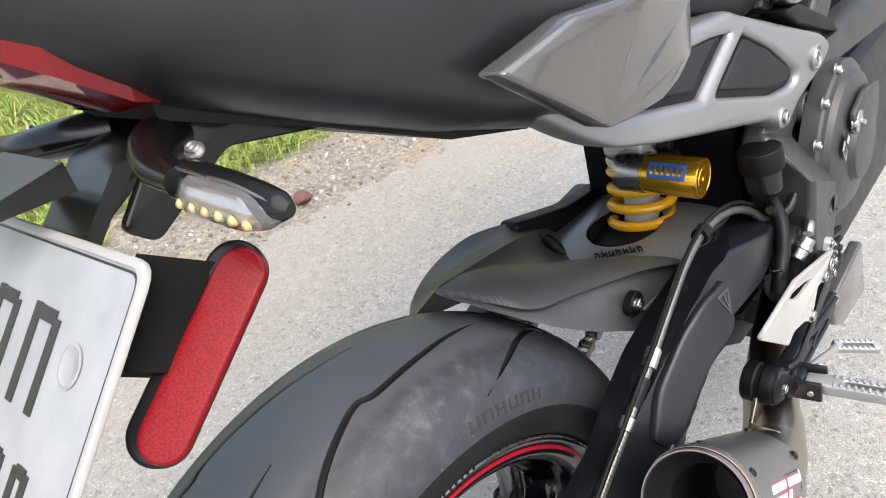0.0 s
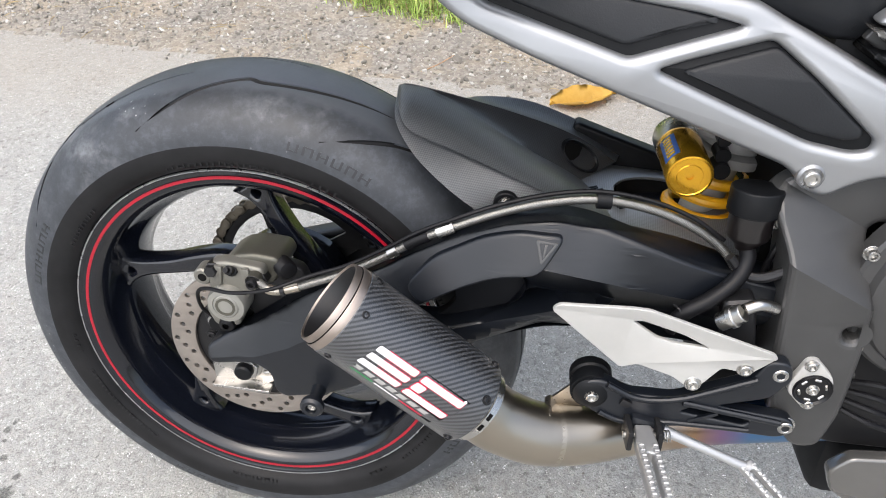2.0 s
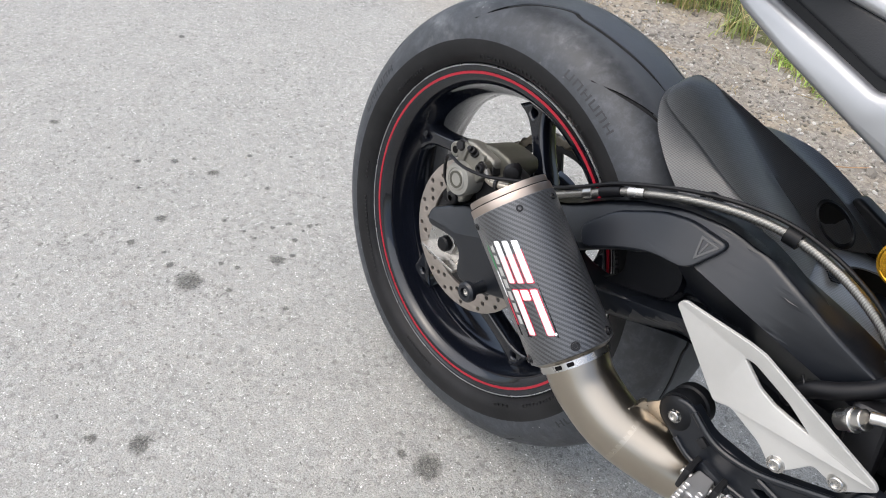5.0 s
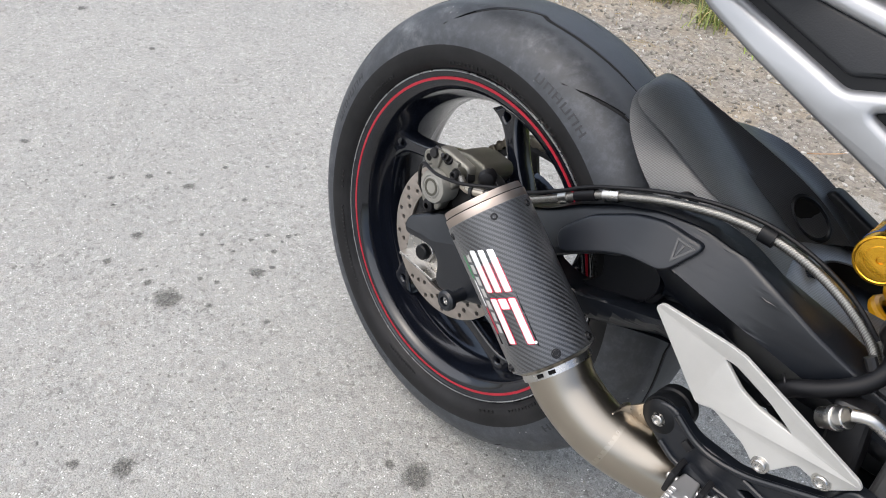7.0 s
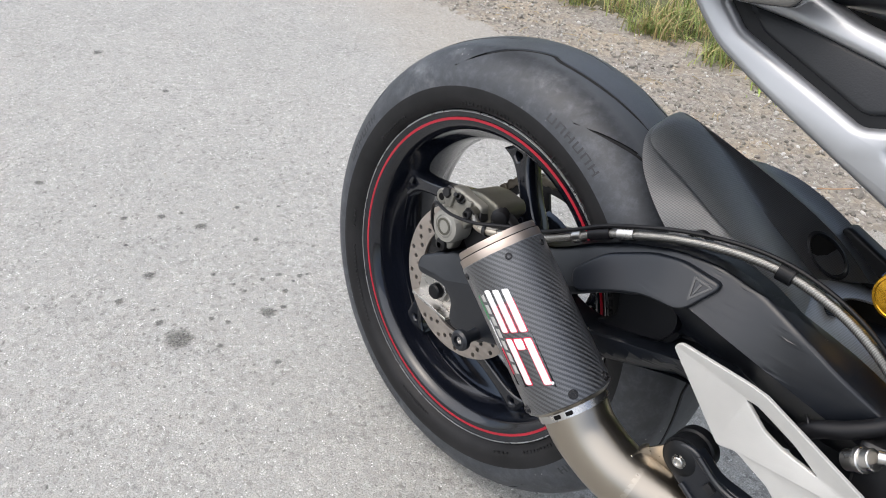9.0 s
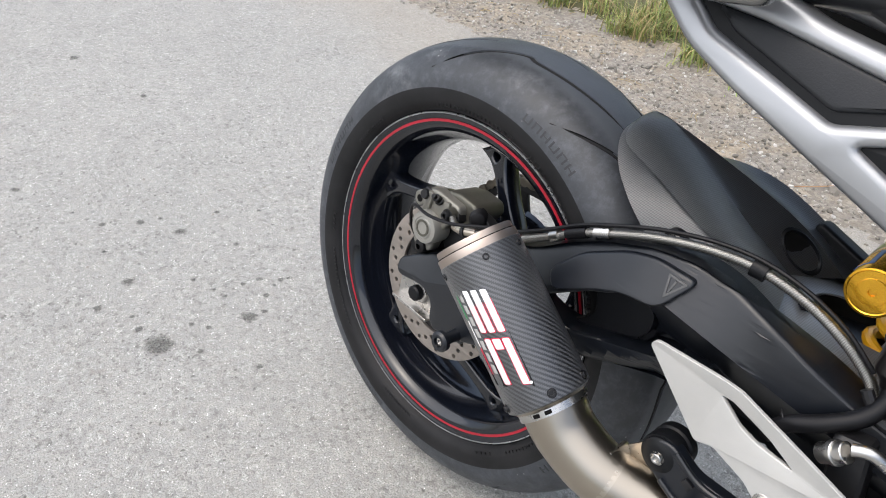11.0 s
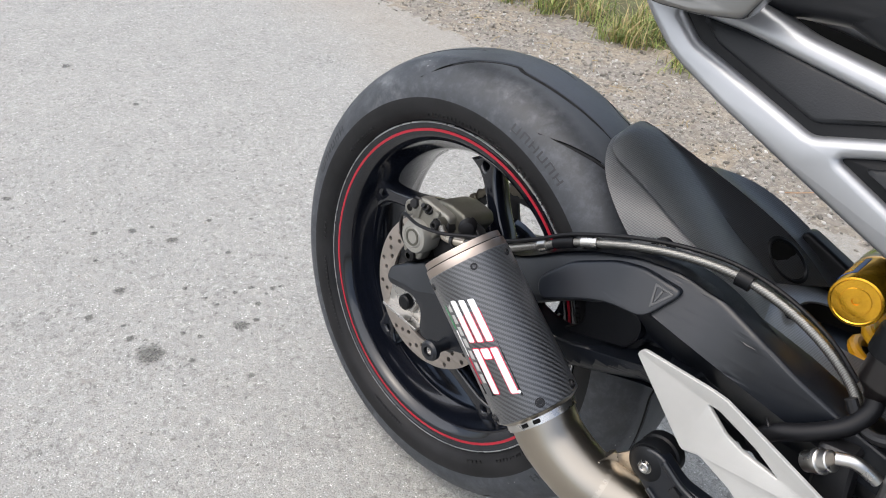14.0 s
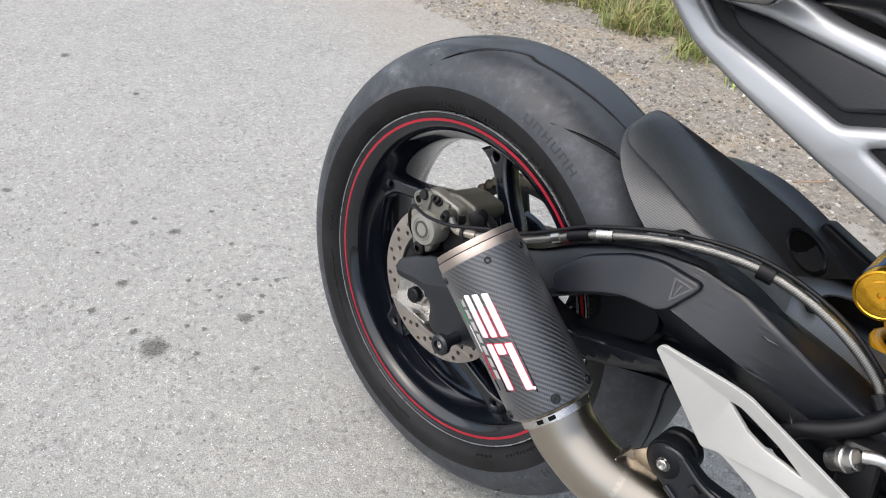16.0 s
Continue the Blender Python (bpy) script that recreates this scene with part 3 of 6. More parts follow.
def scatter_stones():
    """Loose gravel on the verge, thickest by the road's edge."""
    rng = random.Random(5)
    verts, faces = [], []
    base = [V((math.cos(a) * math.cos(b), math.sin(a) * math.cos(b), math.sin(b))) for b in (-0.9, 0.1, 0.95) for a in np.linspace(0, 2 * math.pi, 5, endpoint=False)]
    quads = [(r * 5 + i, r * 5 + (i + 1) % 5, r * 5 + 5 + (i + 1) % 5, r * 5 + 5 + i) for r in range(2) for i in range(5)] + [(14, 13, 12, 11, 10)[::-1], (0, 1, 2, 3, 4)[::-1]]
    for k in range(14000):
        x = rng.uniform(-2.6, 1.9)
        y = road_edge(x) + rng.triangular(-0.06, 0.62, 0.16)
        s = 0.0016 + 0.0070 * rng.random() ** 4
        if rng.random() < 0.012:
            s *= 2.0
        m = pose(x, y, ground_z(x, y) + s * 0.25, rng.uniform(0, 40), rng.uniform(0, 40), rng.uniform(0, 360))
        sx, sy, sz = s * rng.uniform(0.7, 1.4), s * rng.uniform(0.6, 1.1), s * rng.uniform(0.4, 0.8)
        o = len(verts)
        verts += [tuple(m @ V((p.x * sx * rng.uniform(0.8, 1.2), p.y * sy * rng.uniform(0.8, 1.2), p.z * sz))) for p in base]
        faces += [tuple(o + i for i in q) for q in quads]
    for k in range(500):
        x, y = rng.uniform(-2.4, 1.6), rng.uniform(-0.9, 1.1)
        s = 0.0012 + 0.002 * rng.random() ** 2
        m = pose(x, y, s * 0.2, 0, 0, rng.uniform(0, 360))
        o = len(verts)
        verts += [tuple(m @ V((p.x * s, p.y * s * 0.8, p.z * s * 0.6))) for p in base]
        faces += [tuple(o + i for i in q) for q in quads]
    me = bpy.data.meshes.new("gravel")
    me.from_pydata(verts, [], faces)
    me.materials.append(STONE)
    tagged(new("gravel", me), "loose sandy gravel stones strewn along the road edge", "gravel", kind="stuff")


def grow_grass():
    """Blades in tufts on the bank beyond the verge: lush beside the bike, sparse and half dry further back."""
    rng = random.Random(11)
    for name, mat, label, x0, x1, count in (("grass", GRASS, "unmown bright green roadside grass with a few dry blades", -0.45, 2.4, 7800), ("dry_grass", DRY_GRASS, "sparse half-dry olive grass at the verge", -2.7, -0.35, 2600)):
        verts, faces = [], []
        bare = name == "dry_grass"
        for k in range(count):
            x = rng.uniform(x0, x1)
            depth = rng.random() ** 1.5 * 2.0
            y = grass_edge(x) + depth - 0.08 * rng.random() ** 2
            dense = noise.noise((x * 3, y * 3, 5.0)) + 0.5 * noise.noise((x * 9, y * 9, 1.0))
            if dense < (0.14 if bare else -0.35) and depth < (0.9 if bare else 0.45):
                continue
            tall = (0.04 + 0.075 * rng.random()) * (0.7 + 0.5 * min(1, depth * 2)) * (1.0 + 0.5 * dense)
            if bare:
                tall *= 1.35
            for b in range(rng.randint(6, 12) if bare else rng.randint(9, 18)):
                a, lean = rng.uniform(0, 6.283), rng.uniform(0.15, 1.5)
                ox, oy = x + rng.gauss(0, 0.024), y + rng.gauss(0, 0.024)
                h, w = tall * rng.uniform(0.4, 1.3), rng.uniform(0.0010, 0.0032)
                dx, dy = math.cos(a), math.sin(a)
                o = len(verts)
                z0 = ground_z(ox, oy) - 0.004
                for t in (0.0, 0.4, 0.75):
                    bend = lean * t * t * h
                    ww = w * (1 - 0.6 * t)
                    px, py, pz = ox + dx * bend, oy + dy * bend, z0 + h * (t - 0.28 * lean * t * t)
                    verts += [(px - dy * ww, py + dx * ww, pz), (px + dy * ww, py - dx * ww, pz)]
                bend = lean * h
                verts.append((ox + dx * bend, oy + dy * bend, z0 + h * (1 - 0.28 * lean)))
                faces += [(o, o + 1, o + 3, o + 2), (o + 2, o + 3, o + 5, o + 4), (o + 4, o + 5, o + 6)]
        me = bpy.data.meshes.new(name)
        me.from_pydata(verts, [], faces)
        me.materials.append(mat)
        tagged(new(name, me), label, "grass", kind="stuff")


def strew_straw():
    """Bits of dry straw and twig lying on the verge."""
    rng = random.Random(29)
    bm = bmesh.new()
    for k in range(110):
        x = rng.uniform(-2.2, 1.4)
        y = road_edge(x) + rng.uniform(0.0, 0.55)
        a, n = rng.uniform(0, 6.283), rng.uniform(0.02, 0.075)
        z = ground_z(x, y) + 0.004
        d = V((math.cos(a), math.sin(a), 0))
        side = V((-d.y, d.x, 0)) * rng.uniform(-0.12, 0.12) * n
        p = V((x, y, z))
        join(bm, tube([p, p + d * n * 0.5 + side + V((0, 0, 0.003)), p + d * n], rng.uniform(0.0006, 0.0013), 5, 3))
    tagged(finish(bm, "dry_straw", STRAW), "dry straw and twigs scattered on the gravel", "straw", kind="stuff")


def fallen_leaf():
    """A yellow leaf, cupped, with a midrib and a short stalk."""
    bm = bmesh.new()
    n, half = 16, []
    for i in range(n + 1):
        t = i / n
        w = 0.036 * math.sin(math.pi * min(1, t * 1.02)) ** 0.75 * (1 - 0.25 * t) + 0.0015 * math.sin(t * 31)
        row = []
        for s in (-1, -0.5, 0, 0.5, 1):
            z = 0.012 + 0.012 * abs(s) ** 1.6 - 0.009 * (abs(s) < 0.1) + 0.016 * (t - 0.5) ** 2 + 0.004 * math.sin(9 * t + 3 * s)
            row.append(bm.verts.new(((t - 0.5) * 0.172, s * w, z)))
        half.append(row)
    for a, b in zip(half, half[1:]):
        for i in range(4):
            bm.faces.new((a[i], a[i + 1], b[i + 1], b[i]))
    bmesh.ops.solidify(bm, geom=bm.faces, thickness=0.0006)
    join(bm, tube([(0.084, 0, 0.013), (0.1, 0.004, 0.012), (0.112, 0.01, 0.006)], 0.0012, 6))
    ob = finish(bm, "fallen_leaf", LEAF, sharp=60)
    ob.matrix_world = pose(0.434, 1.09, 0.0, 0, 0, 24)
    ob.scale = (1.1, 1.5, 0.9)
    tagged(ob, "curled yellow fallen leaf lying on the road edge", "leaf")


def dry_husks():
    """Curled strips of dry bark lying in the grass."""
    spots = ((0.240, 1.90, 0.11, 12), (0.335, 1.87, 0.12, 2), (0.62, 1.93, 0.16, -8), (0.78, 1.50, 0.09, 15))
    for x, y, size, turn in spots:
        bm = bmesh.new()
        rows = []
        for i in range(11):
            t = i / 10
            w = 0.13 * size * math.sin(math.pi * (0.06 + 0.88 * t)) ** 0.6
            rows.append([bm.verts.new(((t - 0.5) * size, q * w, 0.05 * size * q * q + 0.10 * size * (t - 0.5) ** 2 + 0.002 * math.sin(7 * t))) for q in (-1, -0.5, 0, 0.5, 1)])
        for a, b in zip(rows, rows[1:]):
            for i in range(4):
                bm.faces.new((a[i], a[i + 1], b[i + 1], b[i]))
        bmesh.ops.solidify(bm, geom=bm.faces, thickness=0.0012)
        ob = finish(bm, "dry_husk", HUSK, sharp=60)
        lift = 0.035 if y > 1.7 else 0.002
        ob.matrix_world = pose(x, y, ground_z(x, y) + lift, 4, 3, turn)
        tagged(ob, "curled strip of dry brown bark lying by the grass", "bark", group="dry bark strips")
    ob = finish(tube([(0, 0, 0.002), (0.05, 0.03, 0.006), (0.10, 0.085, 0.003)], 0.0014, 6, 4), "twig", HUSK)
    ob.matrix_world = pose(-0.015, 1.20, ground_z(0, 1.24), 0, 0, 12)
    tagged(ob, "thin dry brown twig lying on the gravel", "twig")


def lone_stone():
    bm = bmesh.new()
    bmesh.ops.create_icosphere(bm, subdivisions=3, radius=1)
    for v in bm.verts:
        v.co *= 1 + 0.35 * noise.noise(v.co * 1.3)
        v.co = V((v.co.x * 0.03, v.co.y * 0.022, v.co.z * 0.016 + 0.012))
    ob = finish(bm, "stone", BROWN_STONE, sharp=50)
    ob.matrix_world = pose(0.80, 1.146, 0.0, 0, 0, 30)
    tagged(ob, "small reddish brown stone lying on the gravel verge", "stone")


def road_stains():
    """Dark oil spots on the asphalt, thin films with ragged outlines."""
    rng = random.Random(3)
    spots = [(-0.480, -0.324, 0.026), (-0.445, -0.158, 0.017), (-0.685, -0.291, 0.012), (-0.645, -0.368, 0.010), (-0.541, -0.334, 0.009), (-0.867, -0.182, 0.010), (-0.909, -0.252, 0.009), (-0.781, -0.131, 0.013), (-1.164, -0.350, 0.012), (-1.464, 0.098, 0.010), (-1.843, 0.044, 0.016), (0.097, -0.204, 0.025), (-0.188, -0.534, 0.020), (-0.237, -0.586, 0.010), (0.056, -0.222, 0.008)]
    small = [(-0.582, -0.328), (-0.493, -0.252), (-0.465, -0.232), (-0.417, -0.273), (-0.44, -0.127), (-0.527, -0.162), (-0.558, -0.169), (-0.531, -0.082), (-0.496, -0.069), (-0.498, -0.035), (-0.502, -0.049), (-0.538, -0.116), (-0.478, -0.099), (-0.611, -0.187), (-0.317, -0.212), (-0.993, -0.284), (-0.854, -0.142), (-0.801, -0.03), (-0.749, 0.048), (-0.665, -0.058), (-0.81, -0.287)]
    spots += [(x, y, rng.uniform(0.004, 0.0075)) for x, y in small]
    bm = bmesh.new()
    ring = []
    for a in np.linspace(0, 2 * math.pi, 32, endpoint=False):
        ring.append(bm.verts.new((math.cos(a), math.sin(a), 0)))
    bm.faces.new(ring)
    film = finish(bm, "tmp", STAIN)
    me = film.data
    bpy.data.objects.remove(film)
    for x, y, r in spots:
        ob = new("oil_stain", me)
        ob.matrix_world = pose(x, y, 0.0012, 0, 0, rng.uniform(0, 360)) @ Matrix.Diagonal((r * 1.55, r * 1.55 * rng.uniform(0.75, 1.1), 1, 1))
        tagged(ob, "dark oil stain soaked into the asphalt", "stain", group="oil stains on the road")


build_ground()

# ---------------------------------------------------------------- motorcycle on its side stand, leaning to its left
bike = new("motorcycle")
bike.matrix_world = Matrix.Translation((0, 0, 0.3189)) @ pose(0, 0, 0, -10.95)
tagged(bike, "black and silver naked motorcycle leaning on its stand", "motorcycle")

TYRE_R, TYRE_W, TYRE_S = 0.324, 0.090, 0.254
CROWN = 2 / 2.35


def tread(theta, psi, lift=0.0):
    """A point on the tread: angle round the axle and angle across the crown, in degrees."""
    a, b = radians(theta), radians(psi)
    r = TYRE_S + (TYRE_R - TYRE_S + lift) * abs(math.cos(b)) ** CROWN
    return V((r * math.cos(a), math.copysign((TYRE_W + lift) * abs(math.sin(b)) ** CROWN, b), r * math.sin(a)))


def wheel_matrix():
    """Local z along the axle towards the right-hand side, local x forward."""
    return Matrix(((1, 0, 0, 0), (0, 0, -1, 0), (0, 1, 0, 0), (0, 0, 0, 1)))


def rear_wheel():
    W = wheel_matrix()
    # rim barrel with lips, drawn from the right-hand lip to the left-hand one
    right = [(0.2335, 0.0725), (0.2335, 0.0765), (0.2315, 0.0782), (0.2285, 0.0775), (0.226, 0.0755), (0.2175, 0.0755), (0.2145, 0.0740), (0.2085, 0.0690), (0.2045, 0.0580), (0.2015, 0.0420), (0.1935, 0.0330), (0.1900, 0.0250)]
    prof = right + [(r, -h) for r, h in right[::-1]] + [(0.222, -0.066), (0.2, -0.03), (0.2, 0.03), (0.222, 0.066)]
    wheel = part("rear_wheel", lathe(prof, W, 128, True), RIM_BLACK, bike, "gloss black five-spoke alloy rim with a red pinstripe", 40)
    for s in (1, -1):
        part("pinstripe", lathe([(0.2240, 0.0761 * s), (0.2205, 0.0761 * s), (0.2205, 0.0753 * s), (0.2240, 0.0753 * s)], W, 128, True), RED_STRIPE, wheel, "red pinstripe tape on the rim edge")
    # bright ring in place of the highlight on the gloss black lip
    part("rim_lip", lathe([(0.2338, 0.0778), (0.2328, 0.0790), (0.2316, 0.0788), (0.2316, 0.0775), (0.2338, 0.0770)], W, 128, True), RIM_GLINT, wheel, "thin bright ring painting the sky's glint on the rim edge")
    # tyre: tread surface, shoulders, sidewalls
    prof = [(0.2215, 0.064), (0.2335, 0.0735), (0.2365, 0.0800), (0.2420, 0.0858), (0.2480, 0.0884), (0.2505, 0.0889)]
    body = [(TYRE_S + (TYRE_R - TYRE_S) * math.cos(b) ** CROWN, math.copysign(TYRE_W * abs(math.sin(b)) ** CROWN, b)) for b in np.radians(np.linspace(88, -88, 41))]
    full = prof + body + [(r, -h) for r, h in prof[::-1]]
    tyre_bm = lathe(full + [(0.212, -0.05), (0.212, 0.05)], W, 168, True)
    grooves = None
    base = [(110.8, -63), (102.6, -46), (96.0, -31.5), (88.4, -20.5), (85.0, -22.8), (76, -19.5), (67, -14), (60, -10)]
    for k in range(9):
        for side in (1, -1):
            pts = [tread(t + 40 * k + (0 if side > 0 else 19), s * side, -0.0006) for t, s in base]
            g = tube(pts, [0.0010, 0.0026, 0.0032, 0.0034, 0.0034, 0.0032, 0.0026, 0.0010], 8, 5)
            grooves = g if grooves is None else join(grooves, g)
    cutter = finish(grooves, "tmp", SIDEWALL)
    raw = finish(tyre_bm, "tmp", RUBBER)
    mod = raw.modifiers.new("cut", "BOOLEAN")
    mod.object, mod.operation, mod.solver, mod.use_self = cutter, "DIFFERENCE", "EXACT", True
    bpy.context.view_layer.update()
    me = bpy.data.meshes.new_from_object(raw.evaluated_get(bpy.context.evaluated_depsgraph_get()))
    bm = bmesh.new()
    bm.from_mesh(me)
    bpy.data.objects.remove(raw)
    bpy.data.objects.remove(cutter)
    for f in bm.faces:
        c = f.calc_center_median()
        r = math.hypot(c.x, c.z)
        inside = (max(r - TYRE_S, 0) / (TYRE_R - TYRE_S)) ** 2.35 + (abs(c.y) / TYRE_W) ** 2.35
        f.material_index = 1 if r < 0.2625 or inside < 0.965 else 0
    tyre = part("tyre", bm, RUBBER, wheel, "worn dusty black sport tyre with curved grooves", 40)
    tyre.data.materials.append(SIDEWALL)
    # raised marks on shoulder and sidewall, as plain bars
    def ring_bars(name, th0, th1, r, y, n, h, rows=1):
        rng = random.Random(int(th0 * 10))
        for i in range(n):
            bm = bmesh.new()
            a = radians(th0 + (th1 - th0) * (i + 0.5) / n)
            w = abs(radians(th1 - th0)) * r / n
            m = Matrix.Translation((r * math.cos(a), y, r * math.sin(a))) @ Matrix.Rotation(-a + math.pi / 2, 4, "Y")
            for dx, dz, ww, hh in ((-0.3, 0, 0.14, 1), (0.22, 0, 0.14, 1), (0, rng.choice((0.4, 0, -0.4)), 0.5, 0.16)):
                bmesh.ops.create_cube(bm, size=1, matrix=m @ Matrix.Translation((dx * w, 0, dz * h)) @ Matrix.Diagonal((ww * w, 0.0012, hh * h, 1)))
            part(name, bm, SIDEWALL, wheel)
    for k in range(3):
        ring_bars("sidewall_mark", 108 + 120 * k, 76 + 120 * k, 0.2452, -0.0871, 10, 0.0075)
        ring_bars("sidewall_mark", 70 + 120 * k, 62 + 120 * k, 0.2452, -0.0871, 2, 0.0075)
        ring_bars("sidewall_mark", 30 + 120 * k, 14 + 120 * k, 0.2452, -0.0871, 6, 0.009)
    for k in range(4):
        for i in range(6):
            bm = bmesh.new()
            for ds, dt, ws, wt in ((0, -0.95, 7.6, 0.55), (0, 0.95, 7.6, 0.55), ((-3.2, 3.2, 0)[i % 3], 0, 1.2, 1.9)):
                c, e = 75.5 - 3.3 * i + 90 * k + dt, -74 + ds
                quad = [tread(c + x * wt / 2, e + s * ws / 2, 0.0004) for x, s in ((-1, -1), (1, -1), (1, 1), (-1, 1))]
                low = [tread(c + x * wt / 2, e + s * ws / 2, -0.001) for x, s in ((-1, -1), (1, -1), (1, 1), (-1, 1))]
                a, b = [bm.verts.new(p) for p in quad], [bm.verts.new(p) for p in low]
                bm.faces.new(a)
                for j in range(4):
                    bm.faces.new((a[j], a[(j + 1) % 4], b[(j + 1) % 4], b[j]))
            part("shoulder_mark", bm, LETTER, wheel)
    # hub and spokes with a pocket where each meets the rim
    part("hub", lathe([(0.022, 0.072), (0.046, 0.070), (0.05, 0.064), (0.046, 0.04), (0.042, 0.0), (0.06, -0.04), (0.07, -0.052), (0.03, -0.06), (0.02, 0.0)], W, 48, True), RIM_BLACK, wheel)
    sweep = ((0.2005, 1, 0.027), (0.186, -2, 0.0165), (0.170, -5.5, 0.0115), (0.152, -10.5, 0.0102), (0.135, -17, 0.0105), (0.118, -28, 0.0125), (0.100, -43, 0.0170), (0.080, -60, 0.0200), (0.050, -82, 0.0200))
    line = [V((r * math.cos(radians(a)), r * math.sin(radians(a)), 0)) for r, a, w in sweep]
    sides = ([], [])
    for i, (r, a, w) in enumerate(sweep):
        d = (line[min(i + 1, len(line) - 1)] - line[max(i - 1, 0)]).normalized()
        for k, s in ((0, 1), (1, -1)):
            sides[k].append(line[i] + V((-d.y, d.x, 0)) * (s * w))
    outline = [(p.x, p.y) for p in spline(sides[0], 3) + spline(sides[1], 3)[::-1]]
    pocket = [(0.1800, -0.0050), (0.1878, -0.0086), (0.1892, -0.0025), (0.1882, 0.0032)]
    for k in range(5):
        turn = W @ pose(0, 0, 0, 0, 0, 90 + 72 * k)
        bm = sheet([outline, fillet(pocket, 0.004)], 0.030, 0.006, steps=3)
        for v in bm.verts:
            v.co.z += 0.026 + 0.014 * (0.2 - v.co.length) / 0.16
        bm.transform(turn)
        part("spoke", bm, RIM_BLACK, wheel)
        # black floor that paints the pocket's shade
        back = sheet([fillet(pocket, 0.004)], 0.002, 0.0004)
        back.transform(turn @ pose(0, 0, 0.020))
        part("spoke_pocket", back, MATT_DARK, wheel)
    # brake disc with rows of holes, on its carrier
    holes = []
    for k in range(18):
        for j, r in enumerate((0.1035, 0.0955, 0.088)):
            a = radians(k * 20 + j * 6.5)
            holes.append(circle(r * math.cos(a), r * math.sin(a), 0.0033, 10))
    bm = sheet([circle(0, 0, 0.110, 96), circle(0, 0, 0.079, 72)] + holes, 0.005, 0.0005, steps=1)
    bm.transform(W @ pose(0, 0, 0.0845))
    disc = part("brake_disc", bm, DISC_STEEL, wheel, "drilled steel brake disc with a worn track")
    bm = lathe([(0.03, 0.062), (0.05, 0.074), (0.076, 0.079), (0.083, 0.0795), (0.083, 0.0815), (0.072, 0.0825), (0.045, 0.08), (0.03, 0.07)], W, 48, True)
    part("disc_carrier", bm, DARK_METAL, wheel)
    for k in range(5):
        a = radians(30 + 72 * k)
        bolt((0.06 * math.cos(a), -0.0825, 0.06 * math.sin(a)), RIGHT, 0.0055, 0.003, DARK_METAL, disc)
    # sprocket and its carrier on the left-hand side
    teeth = []
    for k in range(46):
        for d, r in ((-0.32, 0.1140), (-0.12, 0.1220), (0.12, 0.1220), (0.32, 0.1140)):
            a = 2 * math.pi * (k + d) / 46
            teeth.append((r * math.cos(a), r * math.sin(a)))
    cuts = []
    for k in range(5):
        arc = [(r, radians(72 * k + d)) for r, ds in ((0.102, (-28, -13, 0, 13, 28)), (0.070, (22, 7, -7, -22))) for d in ds]
        cuts.append(fillet([(r * math.cos(a), r * math.sin(a)) for r, a in arc], 0.006))
    bm = sheet([teeth, circle(0, 0, 0.035, 32)] + cuts, 0.006, 0.0006, steps=1)
    bm.transform(W @ pose(0, 0, -0.083))
    part("sprocket", bm, DARK_METAL, wheel, "black drive sprocket with cut-out windows")
    part("sprocket_carrier", lathe([(0.03, -0.079), (0.072, -0.079), (0.080, -0.072), (0.078, -0.040), (0.062, -0.024), (0.03, -0.02)], W, 40, True), RIM_BLACK, wheel)
    return wheel


def chain():
    """Drive chain: half round the sprocket, then two straight runs to the gearbox."""
    path = []
    r, pitch, y = 0.1195, 0.0159, 0.083
    front, rf = V((0.60, 0, 0.085)), 0.036
    top_a = radians(97)
    top = [V((r * math.cos(top_a), 0, r * math.sin(top_a))), front + V((rf * math.cos(top_a), 0, rf * math.sin(top_a)))]
    bot_a = radians(-82)
    bot = [V((r * math.cos(bot_a), 0, r * math.sin(bot_a))), front + V((rf * math.cos(bot_a), 0, rf * math.sin(bot_a)))]
    pts = [top[1].lerp(top[0], i / 200) for i in range(200)]
    pts += [V((r * math.cos(a), 0, r * math.sin(a))) for a in np.linspace(top_a, bot_a + 2 * math.pi, 200)]
    pts += [bot[0].lerp(bot[1], i / 200) for i in range(1, 201)]
    length, marks = 0.0, [pts[0]]
    for a, b in zip(pts, pts[1:]):
        length += (b - a).length
        if length >= pitch:
            marks.append(b)
            length = 0.0
    root = new("drive_chain")
    root.parent = bike
    root["label"] = "dark steel roller drive chain"
    def link_mesh(half, name):
        bm = bmesh.new()
        for s in (-1, 1):
            eight = [(0.0159 * e + 0.0072 * math.cos(a) * e2, 0.0072 * math.sin(a)) for e, e2, sp in ((0, 1, (75, 110, 150, 180, 210, 250, 285)), (1, 1, (255, 290, 330, 0, 30, 70, 105))) for a in map(radians, sp)]
            eight.insert(7, (0.00795, -0.0044))
            eight.append((0.00795, 0.0044))
            p = sheet([eight], 0.0018, 0.0003, steps=1)
            p.transform(pose(0, s * half, 0, 90))
            join(bm, p)
        for e in (0, 1):
            join(bm, cyl((0.0159 * e, -half - 0.0012, 0), (0.0159 * e, half + 0.0012, 0), 0.0046, seg=10, edge=0.0006))
        ob = finish(bm, name, CHAIN_STEEL)
        me = ob.data
        bpy.data.objects.remove(ob)
        return me
    kinds = [link_mesh(0.0062, "link"), link_mesh(0.0088, "link")]
    for i, (a, b) in enumerate(zip(marks, marks[1:])):
        ob = new("link", kinds[i % 2])
        ob.parent = root
        d = b - a
        ob.matrix_local = Matrix.Translation((a.x, y, a.z)) @ Matrix.Rotation(-math.atan2(d.z, d.x), 4, "Y")


